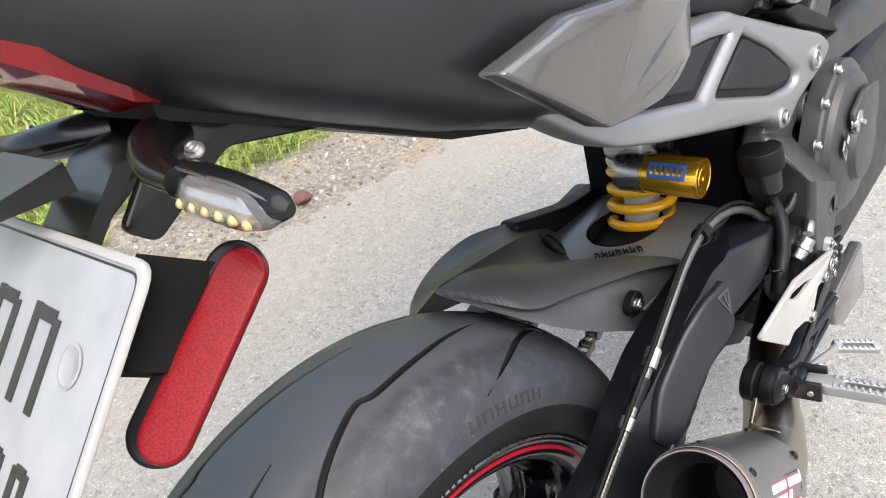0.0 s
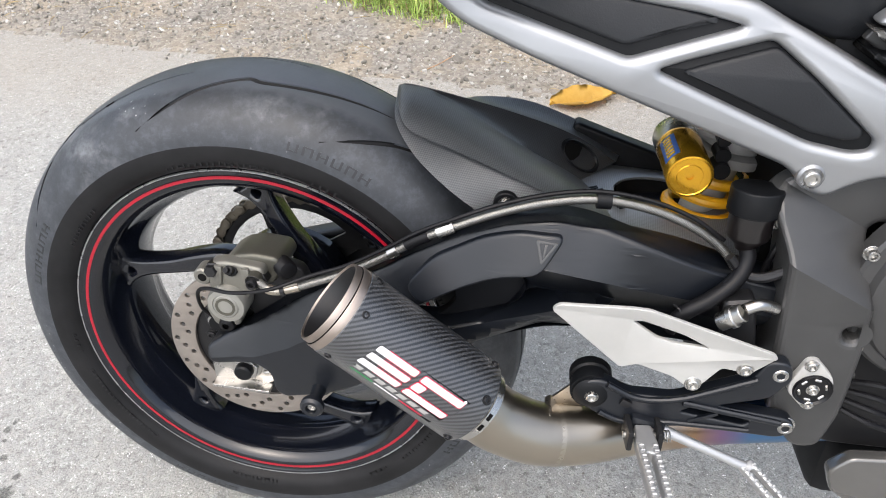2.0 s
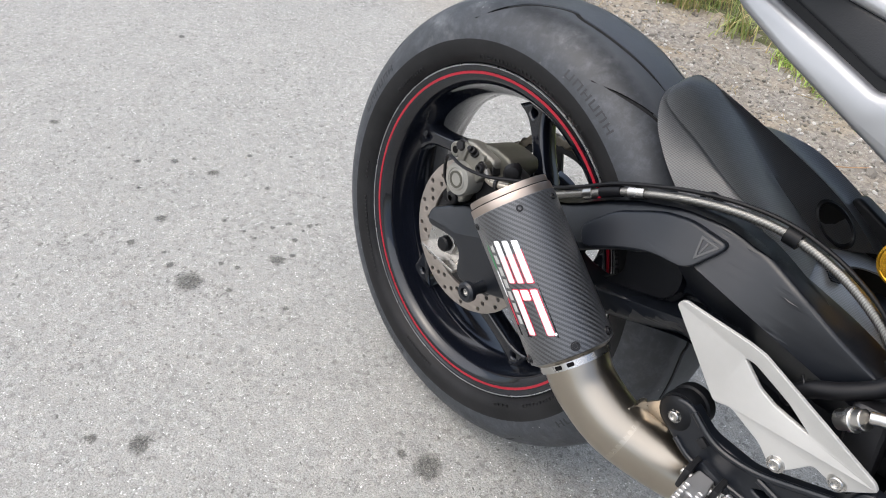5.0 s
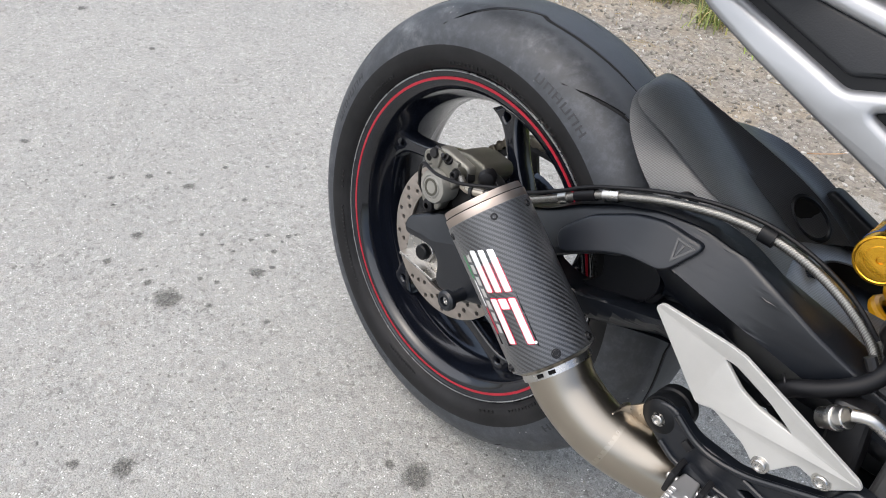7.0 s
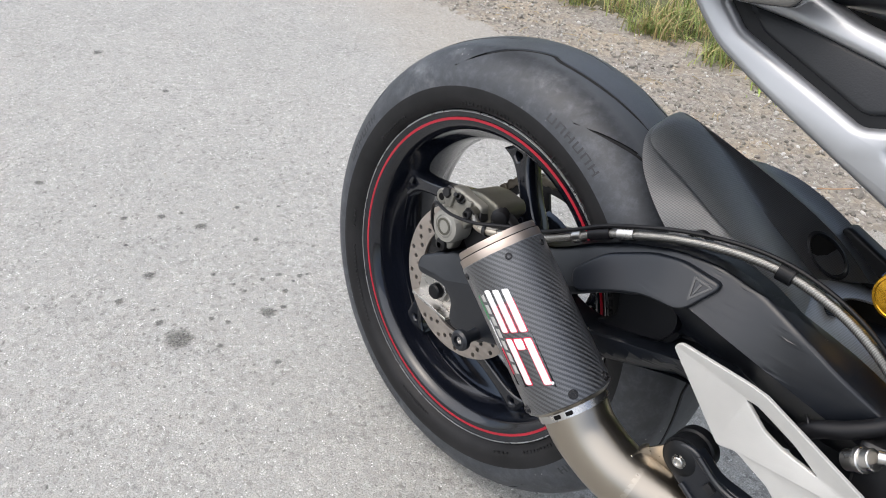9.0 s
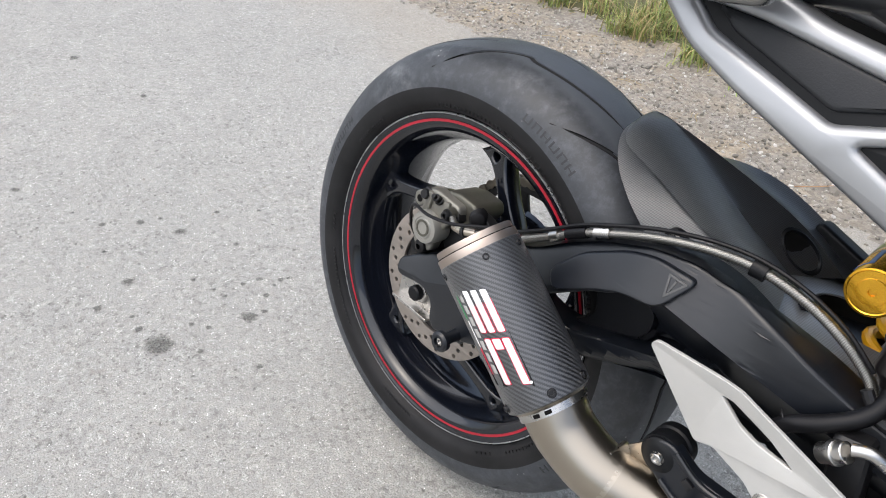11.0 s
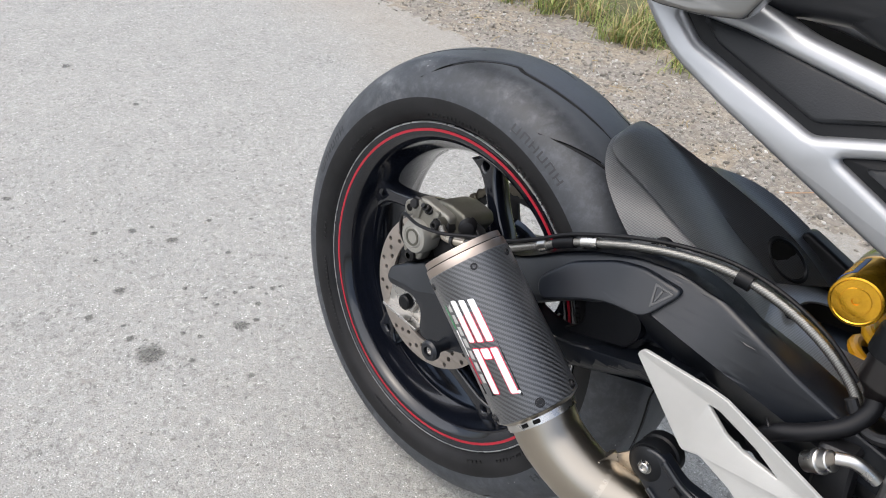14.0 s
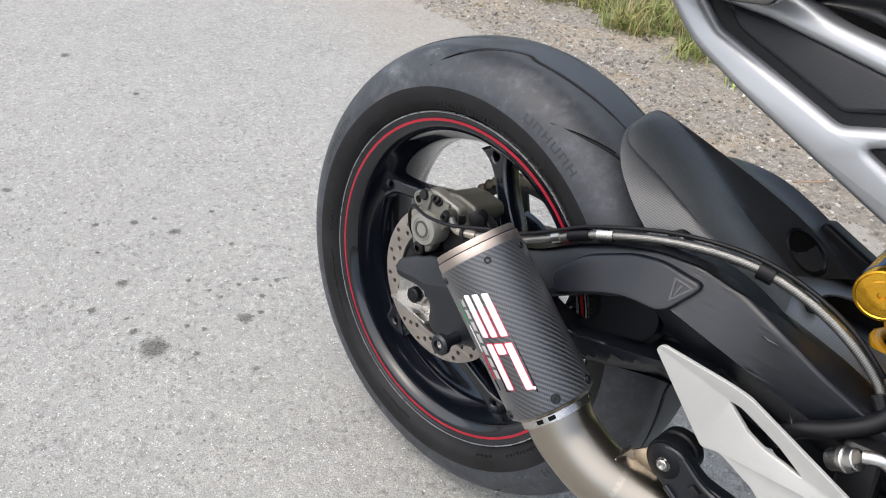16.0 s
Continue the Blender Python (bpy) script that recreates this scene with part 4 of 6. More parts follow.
def swingarm():
    outer = [(-0.041, 0.034), (0.02, 0.074), (0.08, 0.118), (0.13, 0.149), (0.165, 0.163), (0.20, 0.189), (0.24, 0.213), (0.29, 0.232), (0.335, 0.239), (0.375, 0.234), (0.43, 0.220), (0.50, 0.201), (0.585, 0.185), (0.60, 0.10), (0.50, 0.102), (0.39, 0.110), (0.338, 0.104), (0.287, 0.085), (0.24, 0.071), (0.19, 0.050), (0.145, 0.012), (0.097, -0.009), (0.052, -0.022), (0.040, -0.014), (0.037, 0.012), (0.018, 0.022), (-0.034, 0.013)]
    recess = [(0.184, 0.104), (0.192, 0.121), (0.228, 0.147), (0.253, 0.164), (0.280, 0.177), (0.300, 0.174), (0.312, 0.160), (0.312, 0.142), (0.300, 0.1235), (0.270, 0.113), (0.236, 0.101), (0.205, 0.100)]
    gap = [(0.184, 0.098), (0.192, 0.118), (0.214, 0.138), (0.238, 0.152), (0.246, 0.122), (0.232, 0.104), (0.206, 0.092)]
    fold, step = V((0.16, 0, 0.987)), V((-0.33, 0, 0.944))
    def crease(x):
        """Height of the edge where the side meets the sloping upper face."""
        return float(np.interp(x, (-0.04, 0.02, 0.06, 0.10, 0.20, 0.285, 0.33, 0.60), (0.022, 0.032, 0.052, 0.080, 0.140, 0.182, 0.194, 0.150)))
    def slope(c):
        # above the crease both faces lean together towards a narrow top
        d = max(0, c.z - crease(c.x)) * max(0, min(1, (c.x + 0.055) / 0.02, (0.46 - c.x) / 0.10))
        return V((c.x, c.y + (0.44 if c.y < -0.1285 else -0.40) * d, c.z))
    def outboard(c):
        """The arm swells outwards ahead of the wheel's axle."""
        k = max(0, min(1, (c.x - 0.18) / 0.12)) * max(0, min(1, (0.50 - c.x) / 0.09)) * (1 if c.y < -0.105 else 0)
        k *= max(0, min(1, (c.z - crease(c.x) + 0.056) / 0.016))
        return V((c.x + 0.0050 * k, c.y - 0.0130 * k, c.z + 0.0070 * k))
    def bulge(c):
        c = slope(c)
        y = c.y * (0.93 + 0.07 * max(0, min(1, c.x / 0.12)))
        if c.y < -0.13:
            y -= (0.006 if c.z > crease(c.x) - 0.05 else -0.008) * math.sin(max(0, min(1, (c.x - 0.1) / 0.4)) * math.pi)
            if c.x > 0.27:
                # below a long crease the side turns under, then steps out again along the lower beam
                depth = 0.90 * max(0, min(0.045, -fold.dot(c - V((0.33, 0, 0.194)))))
                beam = step.dot(c - V((0.244, 0, 0.101)))
                keep = 1 if c.x > 0.38 else max(0, min(1, beam / 0.005))
                y += depth * keep * min(1, (c.x - 0.27) / 0.03)
            # the lower beam's outer face turns in below its edge
            y += 0.9 * min(0.034, max(0, float(np.interp(c.x, (0.13, 0.20, 0.28, 0.335, 0.60), (-0.03, 0.050, 0.096, 0.128, 0.130))) - c.z))
        return outboard(V((c.x, y, c.z)))
    bm = plate([fillet(outer, 0.012), fillet(recess, 0.006)], -0.153, -0.104, 0.0045, steps=3)
    for at, nor in ((V((0.33, 0, 0.194)), fold), (V((0.33, 0, 0.149)), fold), (V((0.244, 0, 0.101)), step), (V((0.2423, 0, 0.1057)), step), (V((0.27, 0, 0)), V((1, 0, 0))), (V((0.30, 0, 0)), V((1, 0, 0))), (V((0.38, 0, 0)), V((1, 0, 0))), (V((0.02, 0, 0.032)), V((-0.164, 0, 0.986))), (V((0.02, 0, 0.032)), V((-0.447, 0, 0.894))), (V((0.10, 0, 0.080)), V((-0.581, 0, 0.814))), (V((0.20, 0, 0.140)), V((-0.443, 0, 0.896))), (V((0.30, 0, 0.186)), V((-0.258, 0, 0.966)))):
        bmesh.ops.bisect_plane(bm, geom=bm.verts[:] + bm.edges[:] + bm.faces[:], plane_co=at, plane_no=nor)
    arm = part("swingarm", split(bm, bulge), SATIN_BLACK, bike, "satin black cast swingarm", 20)
    # recess web, its duller black standing in for the shade in there
    part("web", plate([fillet([(0.174, 0.100), (0.190, 0.128), (0.255, 0.172), (0.300, 0.190), (0.322, 0.170), (0.315, 0.130), (0.280, 0.104), (0.205, 0.082)], 0.012), fillet(gap, 0.008)], -0.121, -0.107, 0.002), SHADE_BLACK, arm)
    cover = [(0.196, 0.158), (0.222, 0.190), (0.27, 0.2175), (0.30, 0.2265), (0.346, 0.227), (0.323, 0.190), (0.285, 0.184), (0.257, 0.171), (0.212, 0.144)]
    tilt = lambda c: outboard(V((c.x, c.y + 0.44 * max(0, c.z - crease(c.x)), c.z)))
    part("cover_plate", split(plate([fillet(cover, 0.012)], -0.1655, -0.150, 0.0025, steps=3), tilt, 0.012), SATIN_BLACK, arm, "", 25)
    tri = [(0.3175, 0.2225), (0.3385, 0.2215), (0.3235, 0.2015)]
    inner = [(0.3205, 0.2203), (0.3345, 0.2196), (0.3245, 0.2063)]
    part("emblem", plate([fillet(tri, 0.002), fillet(inner, 0.001)], -0.1663, -0.1652, 0.0002, steps=1, warp=tilt), GREY_CAST, arm, "small raised triangular emblem")
    part("emblem", plate([[(0.3262, 0.2195), (0.3285, 0.2195), (0.3262, 0.2085), (0.3245, 0.2085)]], -0.1663, -0.1652, 0.0002, steps=1, warp=tilt), GREY_CAST, arm)
    # left-hand arm and the bridge that joins the two ahead of the wheel
    left = [(-0.05, 0.025), (0.05, 0.055), (0.2, 0.13), (0.40, 0.175), (0.585, 0.185), (0.60, 0.10), (0.40, 0.085), (0.2, 0.03), (0.05, -0.025), (-0.05, -0.02)]
    part("left_arm", plate([fillet(left, 0.02)], 0.108, 0.145, 0.008, steps=3), SATIN_BLACK, arm)
    part("bridge", rbox((0.17, 0.22, 0.09), pose(0.475, 0, 0.14), 0.018, 3), SATIN_BLACK, arm)
    # added block that keeps light off the front of the tyre
    part("suspension_linkage", rbox((0.09, 0.15, 0.13), pose(0.575, 0.0, 0.04, 0, 10, 0), 0.02, 3), SHADE_BLACK, arm, "plain black block added under the swingarm to keep light out")
    # axle ends, adjusters
    block = [(-0.043, -0.027), (0.020, -0.029), (0.042, -0.014), (0.042, 0.010), (0.030, 0.018), (-0.044, 0.010)]
    part("chain_adjuster", plate([fillet(block, 0.003)], -0.1215, -0.110, 0.001), STEEL, arm, "bright machined chain adjuster block")
    part("adjuster_lip", plate([[(-0.041, -0.0275), (0.028, -0.0300), (0.028, -0.0262), (-0.041, -0.0237)]], -0.1360, -0.110, 0.0008), STEEL, arm)
    part("washer", cyl((0.000, -0.121, 0.000), (0.000, -0.125, 0.000), 0.0185, seg=32), STEEL, arm)
    hexa = [(0.0165 * math.cos(a), 0.0165 * math.sin(a)) for a in np.radians(np.arange(15, 375, 60))]
    part("axle_nut", plate([hexa], -0.1310, -0.1250, 0.001), STEEL, arm)
    part("axle_cap", lathe([(0, 0.010), (0.0085, 0.0095), (0.0105, 0.0075), (0.0110, 0), (0, 0)], frame_at((0.000, -0.1305, 0.000), RIGHT), 28), BLACK_PLASTIC, arm, "round black axle end cap")
    part("adjuster_bolt", cyl((0.020, -0.121, -0.010), (0.038, -0.121, -0.004), 0.0042, seg=12), STEEL, arm)
    part("axle", cyl((0, -0.120, 0), (0, 0.15, 0), 0.013, seg=20), STEEL, arm)
    # paddock stand spool
    part("spool", lathe([(0, 0), (0.0125, 0), (0.0128, 0.004), (0.0085, 0.007), (0.0072, 0.018), (0.0085, 0.028), (0.0132, 0.031), (0.0134, 0.037), (0.0105, 0.040), (0.0065, 0.040), (0.006, 0.034), (0, 0.034)], frame_at((0.095, -0.143, 0.000), RIGHT), 32), SATIN_BLACK, arm, "black paddock stand spool")
    bolt((0.095, -0.177, 0.000), RIGHT, 0.0052, 0.003, STEEL, arm)
    return arm


def hugger():
    """Rear mudguard: a beak behind, a smooth right-hand slope, a trough coloured darker for its shade, with an inlet, a
    hump on the left.
    """
    # each line runs from the beak forward
    edge = spline([V(p) for p in ((0.1597, 0.016, 0.3025), (0.1680, -0.046, 0.2915), (0.189, -0.078, 0.2720), (0.217, -0.093, 0.2500), (0.252, -0.099, 0.2250), (0.310, -0.1015, 0.1900), (0.412, -0.102, 0.1650))], 6)
    crease = spline([V(p) for p in ((0.1602, 0.0175, 0.3032), (0.1720, -0.041, 0.2980), (0.190, -0.067, 0.2880), (0.233, -0.0725, 0.2740), (0.285, -0.082, 0.2570), (0.335, -0.089, 0.2390), (0.405, -0.098, 0.2050))], 6)
    ridge = spline([V(p) for p in ((0.1606, 0.0190, 0.3040), (0.1700, 0.0150, 0.3060), (0.200, 0.012, 0.3020), (0.255, 0.005, 0.2760), (0.312, 0.003, 0.2430), (0.345, 0.013, 0.2220), (0.371, 0.024, 0.2020))], 6)
    crest = spline([V(p) for p in ((0.1606, 0.0200, 0.3040), (0.1720, 0.0190, 0.3060), (0.204, 0.017, 0.3015), (0.274, 0.034, 0.2785), (0.335, 0.050, 0.2550), (0.375, 0.058, 0.2350), (0.411, 0.064, 0.2100))], 6)
    hump = spline([V(p) for p in ((0.176, 0.092, 0.2370), (0.194, 0.099, 0.2500), (0.220, 0.101, 0.2620), (0.255, 0.101, 0.2680), (0.300, 0.100, 0.2660), (0.352, 0.099, 0.2500), (0.420, 0.097, 0.2200))], 6)
    skirt = spline([V(p) for p in ((0.178, 0.098, 0.2150), (0.196, 0.106, 0.2150), (0.220, 0.108, 0.2100), (0.255, 0.108, 0.2000), (0.300, 0.107, 0.1850), (0.352, 0.106, 0.1750), (0.420, 0.104, 0.1650))], 6)

    def span(p, q, out, n, lean=0.5):
        """Points from p to q along an arc that swells by out."""
        c = p.lerp(q, lean) + out
        return [p * (1 - k / n) ** 2 + c * (2 * (k / n) * (1 - k / n)) + q * (k / n) ** 2 for k in range(n)]

    bm = bmesh.new()
    grid = []
    for i in range(len(edge)):
        f = min(1, i / 9.0)
        e, c, r, t, h, k = edge[i], crease[i], ridge[i], crest[i], hump[i], skirt[i]
        tuck = c + V((0, 0.0080, -0.0030)) * f
        line = span(e, tuck, V((0, -0.001 * f, 0.002 * f)), 4) + [tuck]
        line += span(c + V((0, -0.0022, -0.0010)) * f, r, V((0.002, -0.002, 0.0150)) * f, 9, 0.30)
        line += span(r, t, V((-0.004, 0, -0.003)) * f, 5) + span(t, h, V((0, 0.0, -0.010)) * f, 5) + span(h, k, V((0, 0.006, 0.008)) * f, 6) + [k]
        grid.append([bm.verts.new(q) for q in line])
    for a, b in zip(grid, grid[1:]):
        for i in range(len(a) - 1):
            f = bm.faces.new((a[i], a[i + 1], b[i + 1], b[i]))
            # the trough facet takes the darker copy that paints its shade
            f.material_index = 1 if 14 <= i < 19 else 0
    bmesh.ops.solidify(bm, geom=bm.faces, thickness=0.003)
    guard = part("rear_mudguard", bm, HUGGER_BLACK, bike, "matt black carbon rear mudguard with a beaked top", 24)
    guard.data.materials.append(TROUGH_SHADE)
    # front part round the opening for the shock absorber
    front = [(0.352, -0.094), (0.352, 0.09), (0.56, 0.085), (0.56, -0.092)]
    hole = circle(0.462, 0.004, 0.056, 36, 0.74)
    bm = sheet([fillet(front, 0.010), hole], 0.004, 0.001)
    for v in bm.verts:
        v.co.z += 0.2035 - 0.06 * (v.co.x - 0.4) - 1.2 * max(0, abs(v.co.y) - 0.062) ** 1.3
    part("shock_opening", bm, HUGGER_BLACK, guard, "", 40)
    # wall coloured black, not carbon, for the shade inside the opening
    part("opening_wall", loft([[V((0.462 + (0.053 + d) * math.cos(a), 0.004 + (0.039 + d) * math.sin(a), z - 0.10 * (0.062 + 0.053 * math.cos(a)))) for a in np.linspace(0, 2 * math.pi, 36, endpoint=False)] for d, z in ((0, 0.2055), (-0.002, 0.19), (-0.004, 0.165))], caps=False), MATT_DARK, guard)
    part("front_flank", plate([fillet([(0.30, 0.215), (0.395, 0.203), (0.55, 0.180), (0.55, 0.150), (0.36, 0.165)], 0.006)], -0.1015, -0.098, 0.001), HUGGER_BLACK, guard)
    # inlet: an oval ring in the trough, its bore's shade painted by a black disc
    k = min(range(len(ridge)), key=lambda i: abs((ridge[i].x + crest[i].x) / 2 - 0.366))
    centre = ridge[k].lerp(crest[k], 0.55)
    ahead = (ridge[k + 1] - ridge[k - 1]).normalized()
    face = ahead.cross(crest[k] - ridge[k]).normalized()
    face = face if face.z > 0 else -face
    m = frame_at(centre - face * 0.0005, face, ahead)
    grow = Matrix.Diagonal((1.62, 0.92, 1, 1))
    part("inlet", lathe([(0.0150, -0.004), (0.0185, 0.0010), (0.0165, 0.0022), (0.0148, 0.0), (0.0138, -0.006)], m @ grow, 28, True), BLACK_PLASTIC, guard)
    part("inlet_bore", lathe([(0, -0.0015), (0.0146, -0.0015), (0.0146, -0.004), (0, -0.004)], m @ grow, 28), MATT_DARK, guard)
    part("chain_guard", plate([fillet([(0.36, 0.250), (0.412, 0.232), (0.47, 0.213), (0.56, 0.198), (0.56, 0.16), (0.34, 0.16)], 0.01)], 0.082, 0.108, 0.005, steps=3), BLACK_PLASTIC, guard)
    part("grommet", cyl((0.290, -0.094, 0.230), (0.290, -0.1025, 0.230), 0.0125, seg=24), BLACK_PLASTIC, guard)
    bolt((0.290, -0.1025, 0.230), RIGHT, 0.0062, 0.004, STEEL, guard)
    # maker's mark: plain raised bars
    m = frame_at((0.398, -0.022, 0.2058), (0.06, 0, 1), (0.62, -0.78, 0))
    for i in range(7):
        bars([(-0.024 + 0.0078 * i - 0.0015, 0.002 * (i % 2), 0.0016, 0.0115), (-0.024 + 0.0078 * i + 0.0022, -0.001, 0.0016, 0.009), (-0.024 + 0.0078 * i, 0.004 * (1 - i % 3), 0.004, 0.0018)], m, 0.0014, BLACK_PLASTIC, "raised_mark", guard)
    return guard


def caliper():
    inner = [(-0.016, 0.122), (-0.014, 0.139), (0.002, 0.150), (0.022, 0.1540), (0.050, 0.1510), (0.056, 0.1390), (0.044, 0.118), (-0.002, 0.110)]
    body = part("brake_caliper", plate([fillet(inner, 0.005)], -0.118, -0.062, 0.0045, warp=lambda c: V((c.x, c.y, c.z - 0.10 * max(0, c.y + 0.10)))), CALIPER, bike, "grey two-piece brake caliper with a pale round cap")
    outer = [(-0.0245, 0.1440), (-0.0060, 0.1500), (0.0380, 0.1450), (0.0400, 0.1240), (0.0215, 0.1120), (0.0120, 0.0930), (0.0030, 0.0640), (-0.0255, 0.0620), (-0.0345, 0.0840), (-0.0250, 0.1150)]
    part("outer_half", plate([fillet(outer, 0.006)], -0.1310, -0.112, 0.0040, steps=3), CALIPER_MID, body, "lighter cast outer caliper half")
    for x, z, ry in ((-0.012, 0.134, 8), (0.020, 0.133, -6)):
        part("rib", rbox((0.010, 0.008, 0.024), pose(x, -0.131, z, 0, ry, 0), 0.0028), CALIPER_MID, body)
    part("bolt_ear", cyl((-0.034, -0.106, 0.124), (-0.034, -0.127, 0.124), 0.0105, seg=22, edge=0.002), CALIPER_MID, body)
    # a black disc on the ear draws the shaded hole
    part("ear_hole", cyl((-0.034, -0.126, 0.124), (-0.034, -0.1275, 0.124), 0.0050, seg=16, edge=0.0004), MATT_DARK, body)
    part("piston_cap", lathe([(0, 0.0075), (0.013, 0.0075), (0.0145, 0.0060), (0.0150, 0.007), (0.0205, 0.006), (0.0225, 0.002), (0.0225, -0.02), (0, -0.02)], frame_at((-0.005, -0.135, 0.0985), RIGHT), 40), CALIPER_PALE, body, "pale round piston cap")
    part("cap_emblem", lathe([(0.0112, 0.0084), (0.0084, 0.0084), (0.0084, 0.0070), (0.0112, 0.0070)], frame_at((-0.005, -0.135, 0.0985), RIGHT), 28, True), CALIPER, body, "plain ring emblem")
    part("bleed_nipple", lathe([(0, 0.016), (0.003, 0.016), (0.003, 0.011), (0.005, 0.010), (0.005, 0.004), (0.0065, 0.003), (0.0065, 0), (0, 0)], frame_at((0.004, -0.130, 0.139), (-0.1, -0.8, 0.55)), 14), HOSE_RUBBER, body)
    part("pad_pin", cyl((-0.015, -0.128, 0.112), (-0.015, -0.136, 0.112), 0.0052, seg=16), DARK_METAL, body)
    part("bracket", plate([fillet([(0.0, 0.085), (0.03, 0.145), (0.075, 0.138), (0.085, 0.105), (0.06, 0.07), (0.02, 0.06)], 0.012)], -0.112, -0.095, 0.003), DARK_METAL, body, "black caliper bracket")
    part("bellows", lathe([(0, 0.028)] + [(0.0085 + 0.0025 * (i % 2), 0.026 - 0.0035 * i) for i in range(8)] + [(0, 0)], frame_at((0.050, -0.106, 0.137), (0.55, -0.75, 0.2)), 20), HOSE_RUBBER, body, "ribbed black rubber boot")
    for p in ((-0.018, -0.129, 0.1385), (0.0335, -0.129, 0.1300)):
        part("hex_bolt", lathe([(0, 0.010), (0.0062, 0.010), (0.0070, 0.0088), (0.0070, 0.004), (0.0090, 0.003), (0.0090, -0.01), (0, -0.01)], frame_at(p, (0, -1, 0.15)), 6), DARK_METAL, body)
    part("slider_pin", cyl((-0.012, -0.100, 0.062), (-0.012, -0.128, 0.062), 0.0075, seg=16, edge=0.0015), DARK_METAL, body)
    part("slider_boot", lathe([(0.004, 0.014), (0.0085, 0.012), (0.0105, 0.006), (0.0095, 0.0), (0.004, 0.0)], frame_at((-0.012, -0.122, 0.066), (0, -1, 0)), 18), HOSE_RUBBER, body)
    part("banjo", cyl((0.030, -0.126, 0.134), (0.030, -0.142, 0.134), 0.0085, seg=18), CALIPER, body)
    bolt((0.030, -0.142, 0.134), RIGHT, 0.006, 0.006, DARK_METAL, body)
    part("sensor", cyl((-0.030, -0.100, 0.056), (-0.030, -0.122, 0.056), 0.0095, seg=18), BLACK_PLASTIC, body)
    bolt((-0.044, -0.100, 0.047), RIGHT, 0.0055, 0.006, STEEL, body)
    part("sensor_bracket", plate([fillet([(-0.052, 0.036), (-0.054, 0.06), (-0.025, 0.078), (0.01, 0.07), (0.0, 0.04)], 0.006)], -0.102, -0.096, 0.001), DARK_METAL, body)
    return body


def hoses():
    path = [(0.034, -0.138, 0.134), (0.052, -0.146, 0.130), (0.072, -0.146, 0.134), (0.100, -0.142, 0.143), (0.135, -0.140, 0.158), (0.176, -0.141, 0.183), (0.205, -0.142, 0.203), (0.235, -0.142, 0.219), (0.285, -0.138, 0.240), (0.335, -0.132, 0.253), (0.380, -0.128, 0.257), (0.425, -0.127, 0.251), (0.465, -0.128, 0.237), (0.497, -0.130, 0.217), (0.515, -0.140, 0.196)]
    hose = part("brake_hose", tube(path, 0.0046, 12, 10), BRAID, bike, "braided steel brake hose with pale ferrules")
    sp = spline(path, 10)
    def sleeve(i, j, r, mat, name, label=""):
        part(name, tube([sp[k] for k in range(i, j + 1)], r, 14, 1, smooth=False), mat, hose, label)
    sleeve(8, 24, 0.0056, TITANIUM, "ferrule", "gold-tinted crimped ferrule")
    sleeve(16, 18, 0.0072, DARK_METAL, "ferrule_collar")
    sleeve(51, 54, 0.0068, STEEL, "clip", "pale metal hose clip")
    sleeve(68, 72, 0.0070, STEEL, "clip", "pale metal hose clip")
    sleeve(57, 65, 0.0062, HOSE_RUBBER, "sleeve")
    sleeve(99, 102, 0.0085, BLACK_PLASTIC, "tie")
    cable = [V(p) + V((0, -0.002, 0.0095)) for p in path[4:14]]
    lead = [(-0.032, -0.118, 0.062), (-0.042, -0.124, 0.080), (-0.040, -0.132, 0.105), (-0.022, -0.146, 0.124), (0.012, -0.155, 0.128), (0.052, -0.156, 0.137), (0.095, -0.147, 0.153)]
    part("sensor_cable", tube(lead + cable, 0.0022, 8, 8), HOSE_RUBBER, hose, "thin black sensor cable")


MUF_P, MUF_U, MUF_R = V((0.2071, -0.2138, 0.1194)), V((0.7617, 0.0603, -0.6451)).normalized(), 0.0447


def muffler_matrix():
    """Local z runs from the outlet to the engine; local x points out to the viewer's side."""
    z = MUF_U
    out = V((0, -1, 0.35))
    out = (out - z * out.dot(z)).normalized()
    y = z.cross(out)
    m = Matrix((out, y, z)).transposed().to_4x4()
    m.translation = MUF_P
    return m


def on_sleeve(deg, h, lift=0.0):
    a = radians(deg)
    r = MUF_R + lift + 0.001 * h / 0.08
    return muffler_matrix() @ V((r * math.cos(a), r * math.sin(a), h))


def curved_patch(loop, lift, thick, mat, name, parent, label=""):
    """A decal on the sleeve: loop points are (round, along) in metres from the sleeve's outward line."""
    bm = sheet([loop], thick, thick * 0.2, steps=1)
    bmesh.ops.triangulate(bm, faces=bm.faces)
    bmesh.ops.subdivide_edges(bm, edges=[e for e in bm.edges if e.calc_length() > 0.006], cuts=2)
    for v in bm.verts:
        v.co = on_sleeve(-math.degrees(v.co.x / MUF_R), v.co.y, lift + v.co.z)
    return part(name, bm, mat, parent, label)


